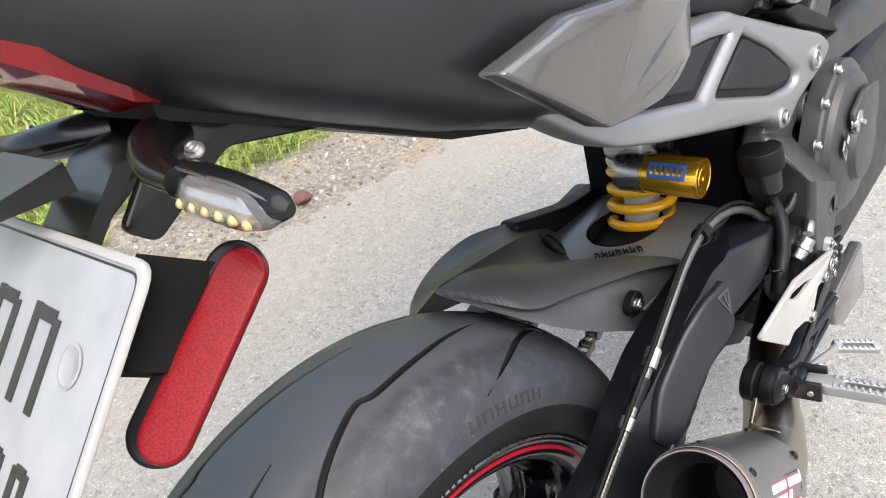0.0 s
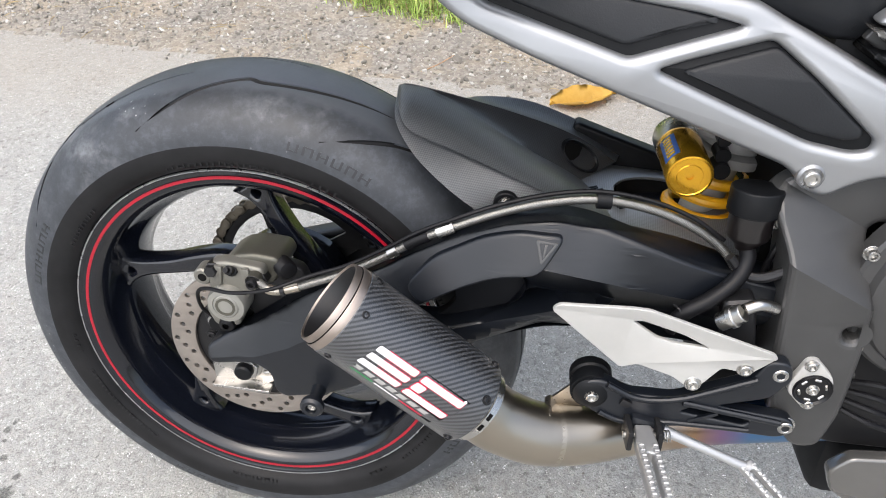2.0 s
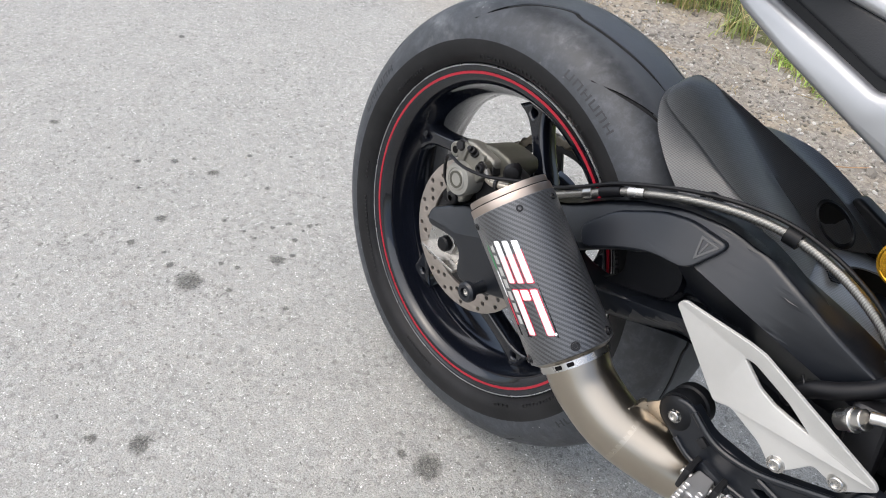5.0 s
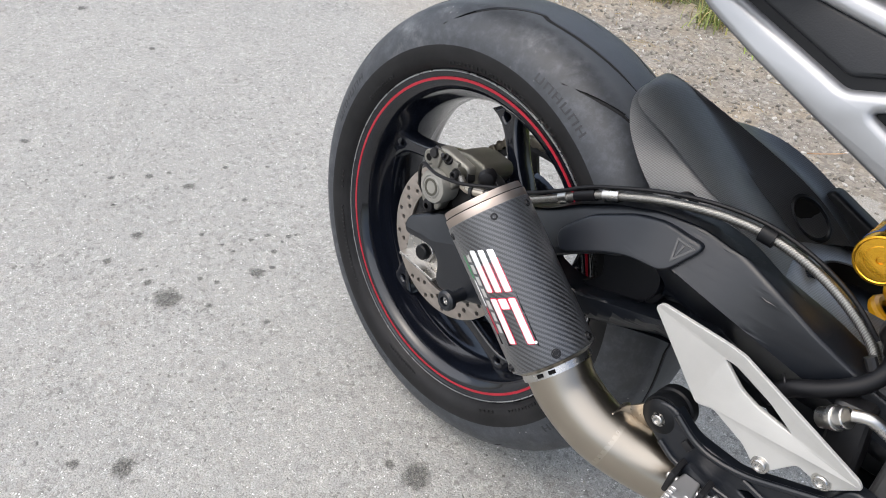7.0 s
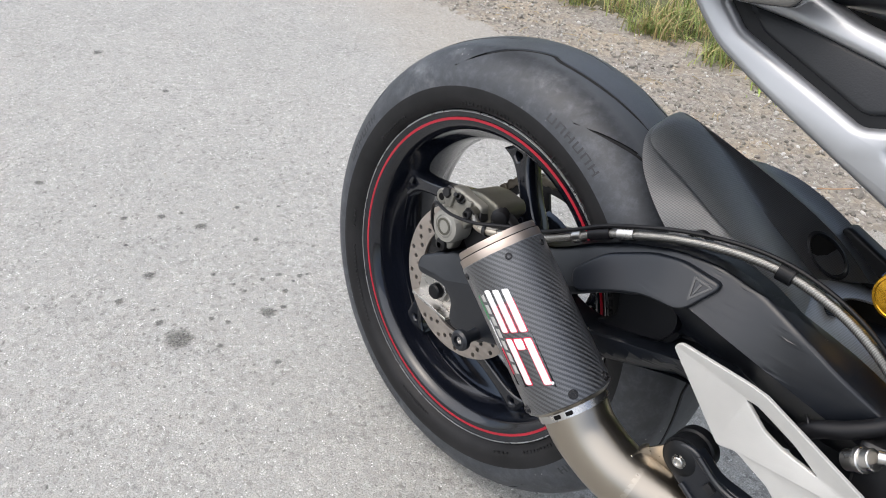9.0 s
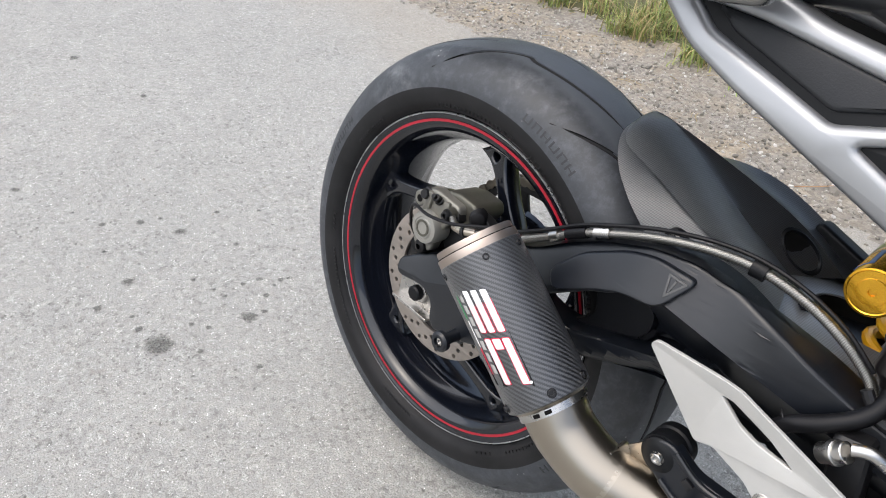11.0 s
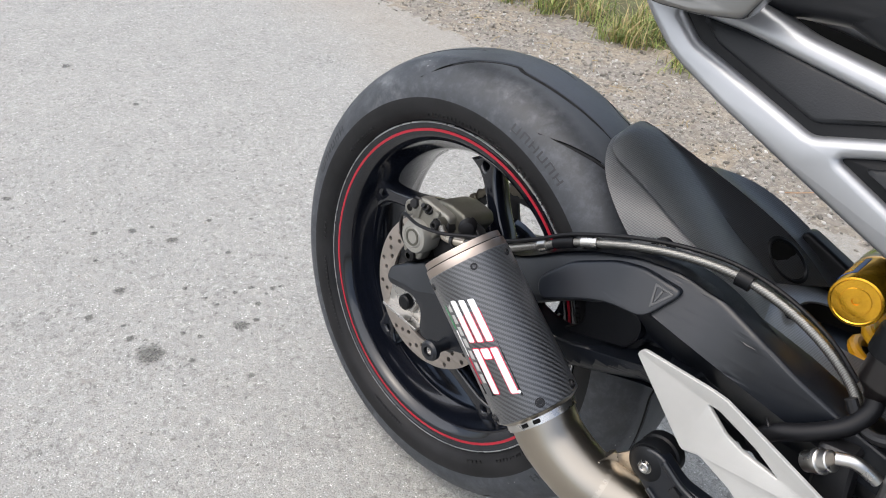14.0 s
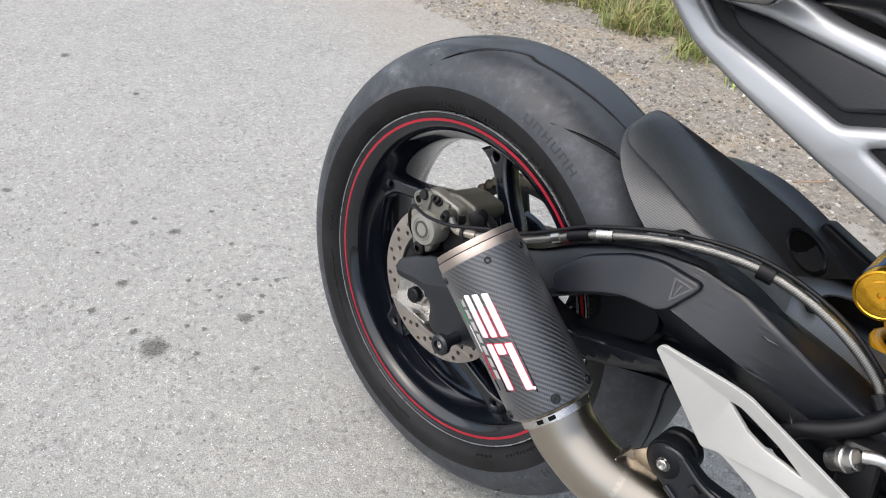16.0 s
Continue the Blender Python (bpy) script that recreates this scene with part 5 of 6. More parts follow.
def muffler():
    M = muffler_matrix()
    seg = 96
    prof = [(0.0440, -0.0760), (0.0447, -0.0752), (0.0452, 0.078), (0.0446, 0.0850), (0.0425, 0.0865)]
    bm = bmesh.new()
    uv = bm.loops.layers.uv.new("weave")
    rings = [[bm.verts.new((r * math.cos(a), r * math.sin(a), h)) for a in np.linspace(0, 2 * math.pi, seg, endpoint=False)] for r, h in prof]
    for k in range(len(prof) - 1):
        for i in range(seg):
            j = (i + 1) % seg
            f = bm.faces.new((rings[k][i], rings[k][j], rings[k + 1][j], rings[k + 1][i]))
            for lp, (a, q) in zip(f.loops, ((i, k), (i + 1, k), (i + 1, k + 1), (i, k + 1))):
                s, h = a / seg * 2 * math.pi * MUF_R, prof[q][1]
                lp[uv].uv = (s, h)
    bm.transform(M)
    can = part("muffler", bm, CARBON, bike, "short carbon-fibre silencer with a titanium outlet ring", 40)
    ring = [(0.0440, -0.0750), (0.0440, -0.0832), (0.0434, -0.0842), (0.0422, -0.0844), (0.0420, -0.0905), (0.0414, -0.0918), (0.0402, -0.0918), (0.0396, -0.0905), (0.0394, -0.0750)]
    part("outlet_ring", lathe(ring, M, 72, True), OUTLET, can, "stepped brushed titanium outlet ring")
    # black ring painting the shade between the two steps
    part("ring_groove", lathe([(0.0427, -0.0840), (0.0427, -0.0852), (0.0418, -0.0852), (0.0418, -0.0840)], M, 72, True), MATT_DARK, can)
    core = [(0.0395, -0.0900), (0.0385, -0.0880), (0.0372, -0.076), (0.030, -0.060), (0.0285, -0.058), (0.0285, 0.06), (0.0, 0.06)]
    part("core", lathe(core, M, 48), DARK_METAL, can, "dark perforated silencer core", 60)
    # flat black discs in place of shaded holes
    bm = bmesh.new()
    for k in range(17):
        for i in range(34):
            a = 2 * math.pi * (i + 0.5 * (k % 2)) / 34
            m = frame_at(M @ V((0.0283 * math.cos(a), 0.0283 * math.sin(a), -0.055 + 0.0046 * k)), M.to_3x3() @ V((-math.cos(a), -math.sin(a), 0)))
            bmesh.ops.create_circle(bm, cap_ends=True, radius=0.0014, segments=6, matrix=m)
    part("perforations", bm, MATT_DARK, can)
    back = lathe([(0.0425, 0.0865), (0.0375, 0.0905), (0.0372, 0.096), (0.034, 0.0975)], M, 72)
    part("inlet_ring", back, TITANIUM, can)
    part("clamp_band", lathe([(0.0378, 0.0900), (0.0378, 0.0975), (0.0368, 0.0975), (0.0368, 0.0900)], M, 72, True), STEEL, can, "steel clamp band")
    # black blocks on the band stand in for shaded slots
    for deg in (-18, 2):
        part("slot", rbox((0.0016, 0.0075, 0.0042), M @ pose(0, 0, 0.0935, 0, 0, deg) @ pose(0.0376, 0, 0), 0.0006, 1), MATT_DARK, can)
    for deg in (-34, 42, 120, 200, 270):
        for h in (-0.067, 0.0775):
            p = on_sleeve(deg, h, -0.0002)
            n = (p - (MUF_P + MUF_U * h)).normalized()
            bolt(p, n, 0.0036, 0.0024, DARK_METAL, can, "screw")
    # maker's mark: plain slanted blocks, no letters
    def slant(s0, s1, h0, h1, k=0.30):
        """Block between s0..s1 round and h0..h1 along, leaning like the print."""
        return [(s0, h0 + k * s0), (s1, h0 + k * s1), (s1, h1 + k * s1), (s0, h1 + k * s0)]
    off = -0.004
    def block(s0, s1, h0, h1):
        curved_patch(fillet(slant(s0 + off - 0.0008, s1 + off + 0.0008, h0 - 0.0008, h1 + 0.0008), 0.0020), 0.0003, 0.0004, RED_VINYL, "decal_border", can)
        curved_patch(fillet(slant(s0 + off, s1 + off, h0, h1), 0.0018), 0.0007, 0.0004, WHITE_VINYL, "decal_block", can, "white vinyl block with red edge")
    S0, S1 = -0.0095, 0.0165
    curved_patch(slant(S0 + off - 0.016, S1 + off + 0.003, -0.046, 0.060), 0.0001, 0.0002, BLACK_VINYL, "decal_ground", can)
    for a, b in ((S0, S0 + 0.0066), (S0 + 0.0097, S0 + 0.0163), (S0 + 0.0194, S1)):
        block(a, b, -0.043, 0.002)
    block(S0, S0 + 0.0068, 0.009, 0.057)
    block(S0 + 0.0192, S1, 0.009, 0.057)
    block(S0 + 0.0088, S0 + 0.0172, 0.009, 0.020)
    for i in range(7):
        h = -0.040 + 0.0128 * i
        curved_patch(slant(S0 + off - 0.0085, S0 + off - 0.0035, h, h + 0.0095), 0.0005, 0.0003, CAST_ALU, "small_bar", can)
    for i, mat in enumerate((GREEN_VINYL, WHITE_VINYL, RED_VINYL)):
        curved_patch(slant(S0 + off - 0.0135, S0 + off - 0.0118, -0.040 + 0.030 * i, -0.012 + 0.030 * i), 0.0005, 0.0003, mat, "tricolour_bar", can)
    p = on_sleeve(-math.degrees((S1 + off + 0.001) / MUF_R), 0.060, 0.0)
    part("dot", cyl(p, p + (p - (MUF_P + MUF_U * 0.06)).normalized() * 0.0008, 0.0016, seg=12, edge=0.0002), WHITE_VINYL, can)
    return can


def exhaust_pipe():
    a = MUF_P + MUF_U * 0.095
    b = MUF_P + MUF_U * 0.125
    path = [a, b, (0.345, -0.199, 0.019), (0.395, -0.182, 0.010), (0.450, -0.160, 0.007), (0.53, -0.135, 0.004), (0.66, -0.105, 0.0)]
    pipe = part("exhaust_pipe", tube(path, [0.0345, 0.0335, 0.0325, 0.031, 0.029, 0.027, 0.027], 32, 10), HEATED, bike, "titanium link pipe with a blue heat tint")
    part("weld", tube([spline(path, 10)[22], spline(path, 10)[23]], 0.0322, 32, 1, smooth=False), TITANIUM, pipe)
    part("hanger", plate([fillet([(0.350, 0.044), (0.385, 0.085), (0.398, 0.080), (0.380, 0.020), (0.366, 0.018)], 0.004)], -0.176, -0.172, 0.0008), TITANIUM, pipe, "bent titanium exhaust hanger")
    part("hanger_flange", plate([fillet([(0.346, 0.046), (0.352, 0.052), (0.384, 0.010), (0.376, 0.004)], 0.002)], -0.205, -0.174, 0.0008), TITANIUM, pipe)
    bolt((0.372, -0.204, 0.020), (0.4, -0.9, 0.3), 0.005, 0.004, STEEL, pipe)
    return pipe


def shock():
    """Rear shock absorber with a piggyback reservoir across the bike."""
    lo, hi = V((0.487, 0.004, 0.125)), V((0.522, 0.0, 0.300))
    ax = (hi - lo).normalized()
    m = frame_at(lo, ax)
    body = part("shock_absorber", cyl(lo, hi, 0.021, seg=28), CAST_ALU, bike, "shock absorber with yellow spring and gold reservoir")
    pts = [m @ V((0.036 * math.cos(t), 0.036 * math.sin(t), 0.012 + 0.0215 * t / (2 * math.pi))) for t in np.linspace(0, 11 * math.pi, 132)]
    part("spring", tube(pts, 0.0062, 10, 1, smooth=False), SPRING_YELLOW, body, "yellow coil spring")
    part("spring_seat", lathe([(0.022, 0.135), (0.040, 0.135), (0.042, 0.139), (0.042, 0.146), (0.022, 0.148)], m, 32, True), CAST_ALU, body)
    part("adjuster_ring", lathe([(0.022, 0.150), (0.034, 0.150), (0.034, 0.160), (0.022, 0.162)], m, 24, True), CAST_ALU, body)
    a, b = V((0.4620, -0.0975, 0.2725)), V((0.4585, 0.006, 0.2770))
    d = (b - a).normalized()
    r = 0.0222
    res = part("reservoir", lathe([(0, 0.0022), (0.0028, 0.0022), (0.0034, 0.0008), (0.0120, 0.0004), (0.0125, 0.0009), (0.0190, 0.0007), (0.0198, 0.0), (r - 0.0006, 0.0004), (r, 0.0015), (r, 0.062), (0, 0.062)], frame_at(a, d), 48), GOLD, body, "gold anodised gas reservoir")
    part("reservoir_cap", lathe([(0, 0.062), (r + 0.0008, 0.0622), (r + 0.001, 0.064), (r + 0.001, 0.090), (r - 0.002, 0.096), (0, 0.097)], frame_at(a, d), 48), STEEL, body, "bare aluminium end cap")
    # sticker: blue field with plain yellow bars, wrapped round the reservoir
    fr = frame_at(a, d, (0, 0, 1))
    wrap = lambda lift: lambda c: fr @ V(((r + lift + c.z) * math.cos(c.x / r), (r + lift + c.z) * math.sin(c.x / r), c.y))
    for name, mat, (s0, s1, h0, h1), lift in [("sticker", BLUE_VINYL, (-0.029, -0.011, 0.012, 0.054), 0.0004)] + [("sticker_bar", GOLD, (-0.0245, -0.0155, 0.0155 + 0.0062 * i, 0.0195 + 0.0062 * i), 0.0007) for i in range(6)]:
        part(name, split(sheet([[(s0, h0), (s1, h0), (s1, h1), (s0, h1)]], 0.0003, 0.00005, steps=1), wrap(lift), 0.0045), mat, body)
    part("bridge_casting", rbox((0.055, 0.05, 0.035), pose(0.497, 0.0, 0.296, 0, 12, 0), 0.010, 3), CAST_ALU, body)
    for k in range(3):
        part("knob", cyl(V((0.500, -0.030, 0.262 + 0.014 * k)), V((0.500, -0.058 + 0.006 * k, 0.262 + 0.014 * k)), 0.009 - 0.001 * k, seg=20), DARK_METAL, body)
    return body


def subframe():
    outer = [(0.15, 0.492), (0.185, 0.462), (0.212, 0.438), (0.245, 0.414), (0.2975, 0.393), (0.393, 0.358), (0.453, 0.336), (0.532, 0.308), (0.548, 0.289), (0.566, 0.285), (0.590, 0.304), (0.653, 0.323), (0.672, 0.340), (0.655, 0.357), (0.503, 0.430), (0.479, 0.443), (0.343, 0.461), (0.20, 0.505)]
    w1 = [(0.236, 0.452), (0.262, 0.432), (0.384, 0.394), (0.473, 0.423), (0.437, 0.4305), (0.299, 0.449)]
    w2 = [(0.408, 0.3855), (0.430, 0.3935), (0.496, 0.4140), (0.534, 0.387), (0.5895, 0.341), (0.5885, 0.332), (0.575, 0.3285), (0.539, 0.3335)]
    lean_r = lambda c: V((c.x, c.y + 0.22 * max(0, c.z - 0.385) - 0.12 * max(0, c.x - 0.50), c.z))
    lean_l = lambda c: V((c.x, c.y - 0.22 * max(0, c.z - 0.385) + 0.12 * max(0, c.x - 0.50), c.z))
    fr = part("subframe", plate([fillet(outer, 0.014), fillet(w1, 0.006), fillet(w2, 0.007)], -0.142, -0.105, 0.0075, warp=lean_r, steps=4), SILVER_PAINT, bike, "silver painted lattice subframe with black inserts", 45)
    part("left_rail", plate([fillet(outer, 0.014), fillet(w1, 0.006), fillet(w2, 0.007)], 0.105, 0.142, 0.0075, warp=lean_l, steps=4), SILVER_PAINT, fr, "", 45)
    def shrink(loop, k):
        c = V((sum(p[0] for p in loop) / len(loop), sum(p[1] for p in loop) / len(loop)))
        return [tuple(c + (V(p) - c) * k) for p in loop]
    for w in (w1, w2):
        part("insert", plate([fillet(shrink(w, 1.10), 0.006)], -0.133, -0.127, 0.0015, warp=lean_r), BLACK_PLASTIC, fr, "black plastic insert panel")
        part("insert_pad", plate([fillet([(x + 0.002, z + 0.0030) for x, z in shrink(w, 0.84)], 0.006)], -0.1375, -0.130, 0.0040, warp=lean_r, steps=3), SEAT_VINYL, fr, "raised dark grey panel")
        part("left_insert", plate([fillet(shrink(w, 1.10), 0.006)], 0.117, 0.122, 0.0015, warp=lean_l), BLACK_PLASTIC, fr)
    part("boss", lathe([(0, 0.003), (0.0095, 0.003), (0.0115, 0.001), (0.0120, -0.006), (0, -0.006)], frame_at((0.5490, -0.148, 0.3045), RIGHT), 28), SILVER_PAINT, fr)
    bolt((0.5490, -0.151, 0.3045), RIGHT, 0.0070, 0.004, STEEL, fr)
    part("boss", lathe([(0.0105, 0.003), (0.0125, 0.0045), (0.0145, 0.003), (0.0150, -0.006), (0.0105, -0.006)], frame_at((0.628, -0.1565, 0.341), RIGHT), 28, True), SILVER_PAINT, fr)
    bolt((0.628, -0.156, 0.341), RIGHT, 0.0095, 0.005, STEEL, fr)
    return fr


def tail():
    """Tail fairing over the rear wheel: lofted sections, widest by the seat."""
    def section(x, half, top, bottom, belly):
        pts = [(0, top), (half * 0.55, top - 0.004), (half * 0.92, top - 0.022), (half, (top + bottom) / 2 + 0.01), (half * 0.98, bottom + 0.022), (half * 0.82, bottom + 0.004), (half * 0.5, bottom - belly), (0, bottom - belly * 1.2)]
        ring = spline([V((x, -y, z)) for y, z in pts], 3)
        return ring + [V((p.x, -p.y, p.z)) for p in ring[-2:0:-1]]
    rings = [section(*a) for a in ((-0.135, 0.040, 0.672, 0.640, 0.002), (-0.110, 0.066, 0.682, 0.622, 0.004), (-0.070, 0.084, 0.684, 0.598, 0.006), (-0.02, 0.102, 0.676, 0.568, 0.008), (0.05, 0.120, 0.655, 0.528, 0.008), (0.12, 0.132, 0.625, 0.488, 0.006), (0.20, 0.136, 0.595, 0.452, 0.004), (0.28, 0.130, 0.570, 0.462, 0.0), (0.36, 0.118, 0.545, 0.470, 0.0), (0.44, 0.108, 0.525, 0.470, 0.0))]
    t = part("tail_fairing", loft(rings), TAIL_BLACK, bike, "matt black tapering tail fairing", 50)
    # painted side panels, one each side
    out = [(0.091, 0.531), (0.16, 0.5405), (0.24, 0.530), (0.321, 0.503), (0.316, 0.487), (0.3035, 0.4625), (0.270, 0.4570), (0.234, 0.4560), (0.166, 0.466)]
    for s in (1, -1):
        def skin(c, s=s):
            b = 0.015 * math.sin(math.pi * max(0, min(1, (c.x - 0.085) / 0.25)))
            return V((c.x, c.y - s * b - s * 0.10 * (0.50 - c.z) * (0.5 if c.z < 0.5 else 1.2), c.z))
        bm = sheet([fillet(out, 0.006)], 0.020, 0.0035, steps=3)
        bmesh.ops.triangulate(bm, faces=[f for f in bm.faces if len(f.verts) > 4])
        bmesh.ops.subdivide_edges(bm, edges=[e for e in bm.edges if e.calc_length() > 0.03], cuts=3)
        bm.transform(pose(0.006, -0.152 * s, 0, 90))
        for v in bm.verts:
            v.co = skin(v.co)
        part("side_panel", bm, PANEL_GREY, t, "glossy metallic grey side panel", 50)
    # red tail lamp under the rear edge
    rows = []
    for x, w, z0, z1 in ((-0.136, 0.030, 0.662, 0.650), (-0.110, 0.062, 0.644, 0.626), (-0.080, 0.072, 0.618, 0.601), (-0.050, 0.066, 0.592, 0.577), (-0.030, 0.054, 0.577, 0.568)):
        rows.append([V((x, -w, z0)), V((x, -w * 0.96, z1)), V((x, -w * 0.4, z1 - 0.006)), V((x, w * 0.4, z1 - 0.006)), V((x, w * 0.96, z1)), V((x, w, z0)), V((x, 0, z0 + 0.002))])
    part("tail_lamp", loft(rows), RED_LENS, t, "red tail lamp lens under the tail", 20)
    part("under_tray", loft([[V((x, y, z)) for y, z in ((-w, z0), (w, z0), (w, z0 - 0.012), (-w, z0 - 0.012))] for x, w, z0 in ((-0.035, 0.045, 0.572), (0.05, 0.06, 0.530), (0.14, 0.07, 0.480), (0.22, 0.075, 0.452))]), BLACK_PLASTIC, t)
    return t


def plate_holder():
    """Arm under the tail that carries the number plate, indicators and side reflector."""
    arm = part("plate_holder", loft([[V((x, s * w, z + dz)) for s, dz in ((-1, 0.006), (1, 0.006), (1, -0.006), (-1, -0.006))] for x, w, z in ((0.095, 0.030, 0.500), (0.030, 0.032, 0.533), (-0.020, 0.030, 0.548), (-0.060, 0.028, 0.540), (-0.085, 0.028, 0.518), (-0.110, 0.030, 0.495))]), GLOSS_BLACK, bike, "black tail bracket carrying the number plate")
    part("side_rib", plate([fillet([(0.10, 0.500), (0.012, 0.552), (-0.030, 0.556), (-0.075, 0.515), (-0.060, 0.500), (0.0, 0.528)], 0.006)], -0.036, -0.029, 0.0015), GLOSS_BLACK, arm)
    part("side_rib", plate([fillet([(0.10, 0.500), (0.012, 0.552), (-0.030, 0.556), (-0.075, 0.515), (-0.060, 0.500), (0.0, 0.528)], 0.006)], 0.029, 0.036, 0.0015), GLOSS_BLACK, arm)
    part("plate_lamp", loft([[V((-0.100 + dx, y, z)) for dx, z in ((0.02, 0.557), (-0.02, 0.553), (-0.022, 0.545), (0.02, 0.541))] for y in (-0.022, 0.0, 0.05, 0.062)]), GLOSS_BLACK, arm, "black number plate lamp housing")
    # indicators: a stalk, a slim body, a clear lens over a row of chips
    for s in (-1, 1):
        part("stalk", tube([(-0.026, s * 0.030, 0.549), (-0.046, s * 0.050, 0.551), (-0.062, s * 0.080, 0.550), (-0.067, s * 0.110, 0.548)], [0.0135, 0.0125, 0.0105, 0.0085], 18, 6, flat=0.9), GLOSS_BLACK, arm)
        bolt((-0.050, s * 0.098, 0.5545), (-0.35, s * 0.35, 0.82), 0.0036, 0.003, STEEL, arm)
        body = [V((-0.064, s * y, 0.547 - 0.08 * (y - 0.105))) for y in (0.104, 0.118, 0.140, 0.160, 0.173, 0.180)]
        ind = part("indicator", tube(body, [0.0095, 0.0104, 0.0098, 0.0085, 0.0068, 0.003], 18, 5, flat=0.8), GLOSS_BLACK, arm, "slim black indicator with a clear lens")
        lens = [V((-0.0665, s * y, 0.5450 - 0.08 * (y - 0.105))) for y in (0.110, 0.120, 0.140, 0.158, 0.170, 0.1765)]
        part("lens", tube(lens, [0.0060, 0.0112, 0.0110, 0.0098, 0.0066, 0.002], 16, 5, flat=0.8), CLEAR_LENS, ind, "clear indicator lens")
        insert = [V((-0.0668, s * y, 0.5452 - 0.08 * (y - 0.105))) for y in (0.112, 0.122, 0.140, 0.158, 0.168)]
        part("lamp_insert", tube(insert, [0.0040, 0.0092, 0.0092, 0.0080, 0.0040], 14, 5, flat=0.8), LAMP_SILVER, ind, "bright reflector strip behind the lens")
        for dz in (0.0062, 0.0095):
            part("chrome_line", tube([V((-0.0715 + dz * 0.5, s * y, 0.5452 + dz * (1 if y < 0.165 else 0.6) - 0.08 * (y - 0.105))) for y in (0.110, 0.130, 0.150, 0.172)], 0.0009, 8, 5), STEEL, ind)
        for k in range(6):
            y = s * (0.1185 + 0.0094 * k)
            part("chip", lathe([(0, 0.0022), (0.0014, 0.0019), (0.0027, 0.0), (0, -0.001)], frame_at((-0.0755, y, 0.5428 - 0.00075 * k), (-1, 0, -0.05)), 12), AMBER_CHIP, ind)
    # the plate leans back
    P = frame_at((-0.162, 0.0105, 0.4637), (-0.692, 0, 0.722), (0, 1, 0)) @ pose(0, 0, 0, 0, 0, 180)
    def on(bm):
        bm.transform(P)
        return bm
    w, h = 0.1275, 0.090
    board = [(-w, -h), (w, -h), (w, h), (-w, h)]
    plt = part("number_plate", on(sheet([fillet(board, 0.012)], 0.0016, 0.0005)), PLATE, arm, "white number plate with dark embossed bars")
    part("plate_rim", on(join(sheet([fillet(board, 0.012), fillet([(x * 0.962, y * 0.945) for x, y in board], 0.009)], 0.004, 0.001))), CAST_ALU, plt, "pale raised plate border")
    part("plate_line", on(sheet([fillet([(x * 0.955, y * 0.935) for x, y in board], 0.008), fillet([(x * 0.945, y * 0.92) for x, y in board], 0.007)], 0.0022, 0.0003, steps=1)), PLATE_BLACK, plt)
    for i in range(3):
        x = -0.050 + 0.050 * i
        bars([(x - 0.012, 0.030, 0.0070, 0.050), (x + 0.012, 0.028, 0.0070, 0.046), (x, 0.051, 0.020, 0.0070)], P, 0.0018, PLATE_BLACK, "plate_mark", plt, "dark embossed bars")
    for i in range(6):
        x = -0.075 + 0.030 * i
        bars([(x - 0.006, -0.034, 0.0055, 0.034), (x + 0.006, -0.032, 0.0055, 0.030), (x, -0.018, 0.010, 0.0055)], P, 0.0018, PLATE_BLACK, "plate_mark", plt)
    part("plate_seal", lathe([(0.0105, 0.0015), (0.0090, 0.0018), (0.0075, 0.0012), (0, 0.0012), (0, 0.0005), (0.0105, 0.0005)], P @ pose(0.088, 0.035, 0), 28), PLATE, plt)
    # reflector on its own wing beside the plate
    lo, hi = V((-0.131, -0.123, 0.456)), V((-0.064, -0.122, 0.502))
    up = (hi - lo).normalized()
    n = V((-up.z, 0, up.x)) * math.cos(radians(32)) + V((0, -1, 0)) * math.sin(radians(32))
    n = (n - up * n.dot(up)).normalized()
    R = Matrix((up.cross(n), up, n)).transposed().to_4x4()
    R.translation = (lo + hi) / 2
    half = (hi - lo).length / 2
    def stadium(cx, cy, half, r):
        return [(cx + r * math.cos(a), cy + half + r * math.sin(a)) for a in np.linspace(0, math.pi, 14)] + [(cx + r * math.cos(a), cy - half + r * math.sin(a)) for a in np.linspace(math.pi, 2 * math.pi, 14)]
    bm = sheet([stadium(-0.0050, 0, half * 0.97, 0.0145)], 0.012, 0.003, steps=3)
    bm.transform(R @ pose(0, 0, -0.005))
    ref = part("reflector_frame", bm, BLACK_VINYL, arm)
    bm = sheet([stadium(0, 0, half * 0.95, 0.0122)], 0.006, 0.002, steps=3)
    bm.transform(R @ pose(0, 0, 0.0010))
    part("reflector", bm, REFLECT, ref, "long red side reflector with a fine prism pattern")
    wing = [V((-0.092, -0.095, 0.522)), V((-0.132, -0.095, 0.486)), V((-0.112, -0.116, 0.476)), V((-0.124, -0.122, 0.452)), V((-0.078, -0.114, 0.492)), V((-0.066, -0.112, 0.504))]
    part("wing", loft([[p + V((-0.002, 0, 0.003)) for p in wing], [p + V((0.004, 0.002, -0.006)) for p in wing]]), MATT_DARK, arm)
    return arm


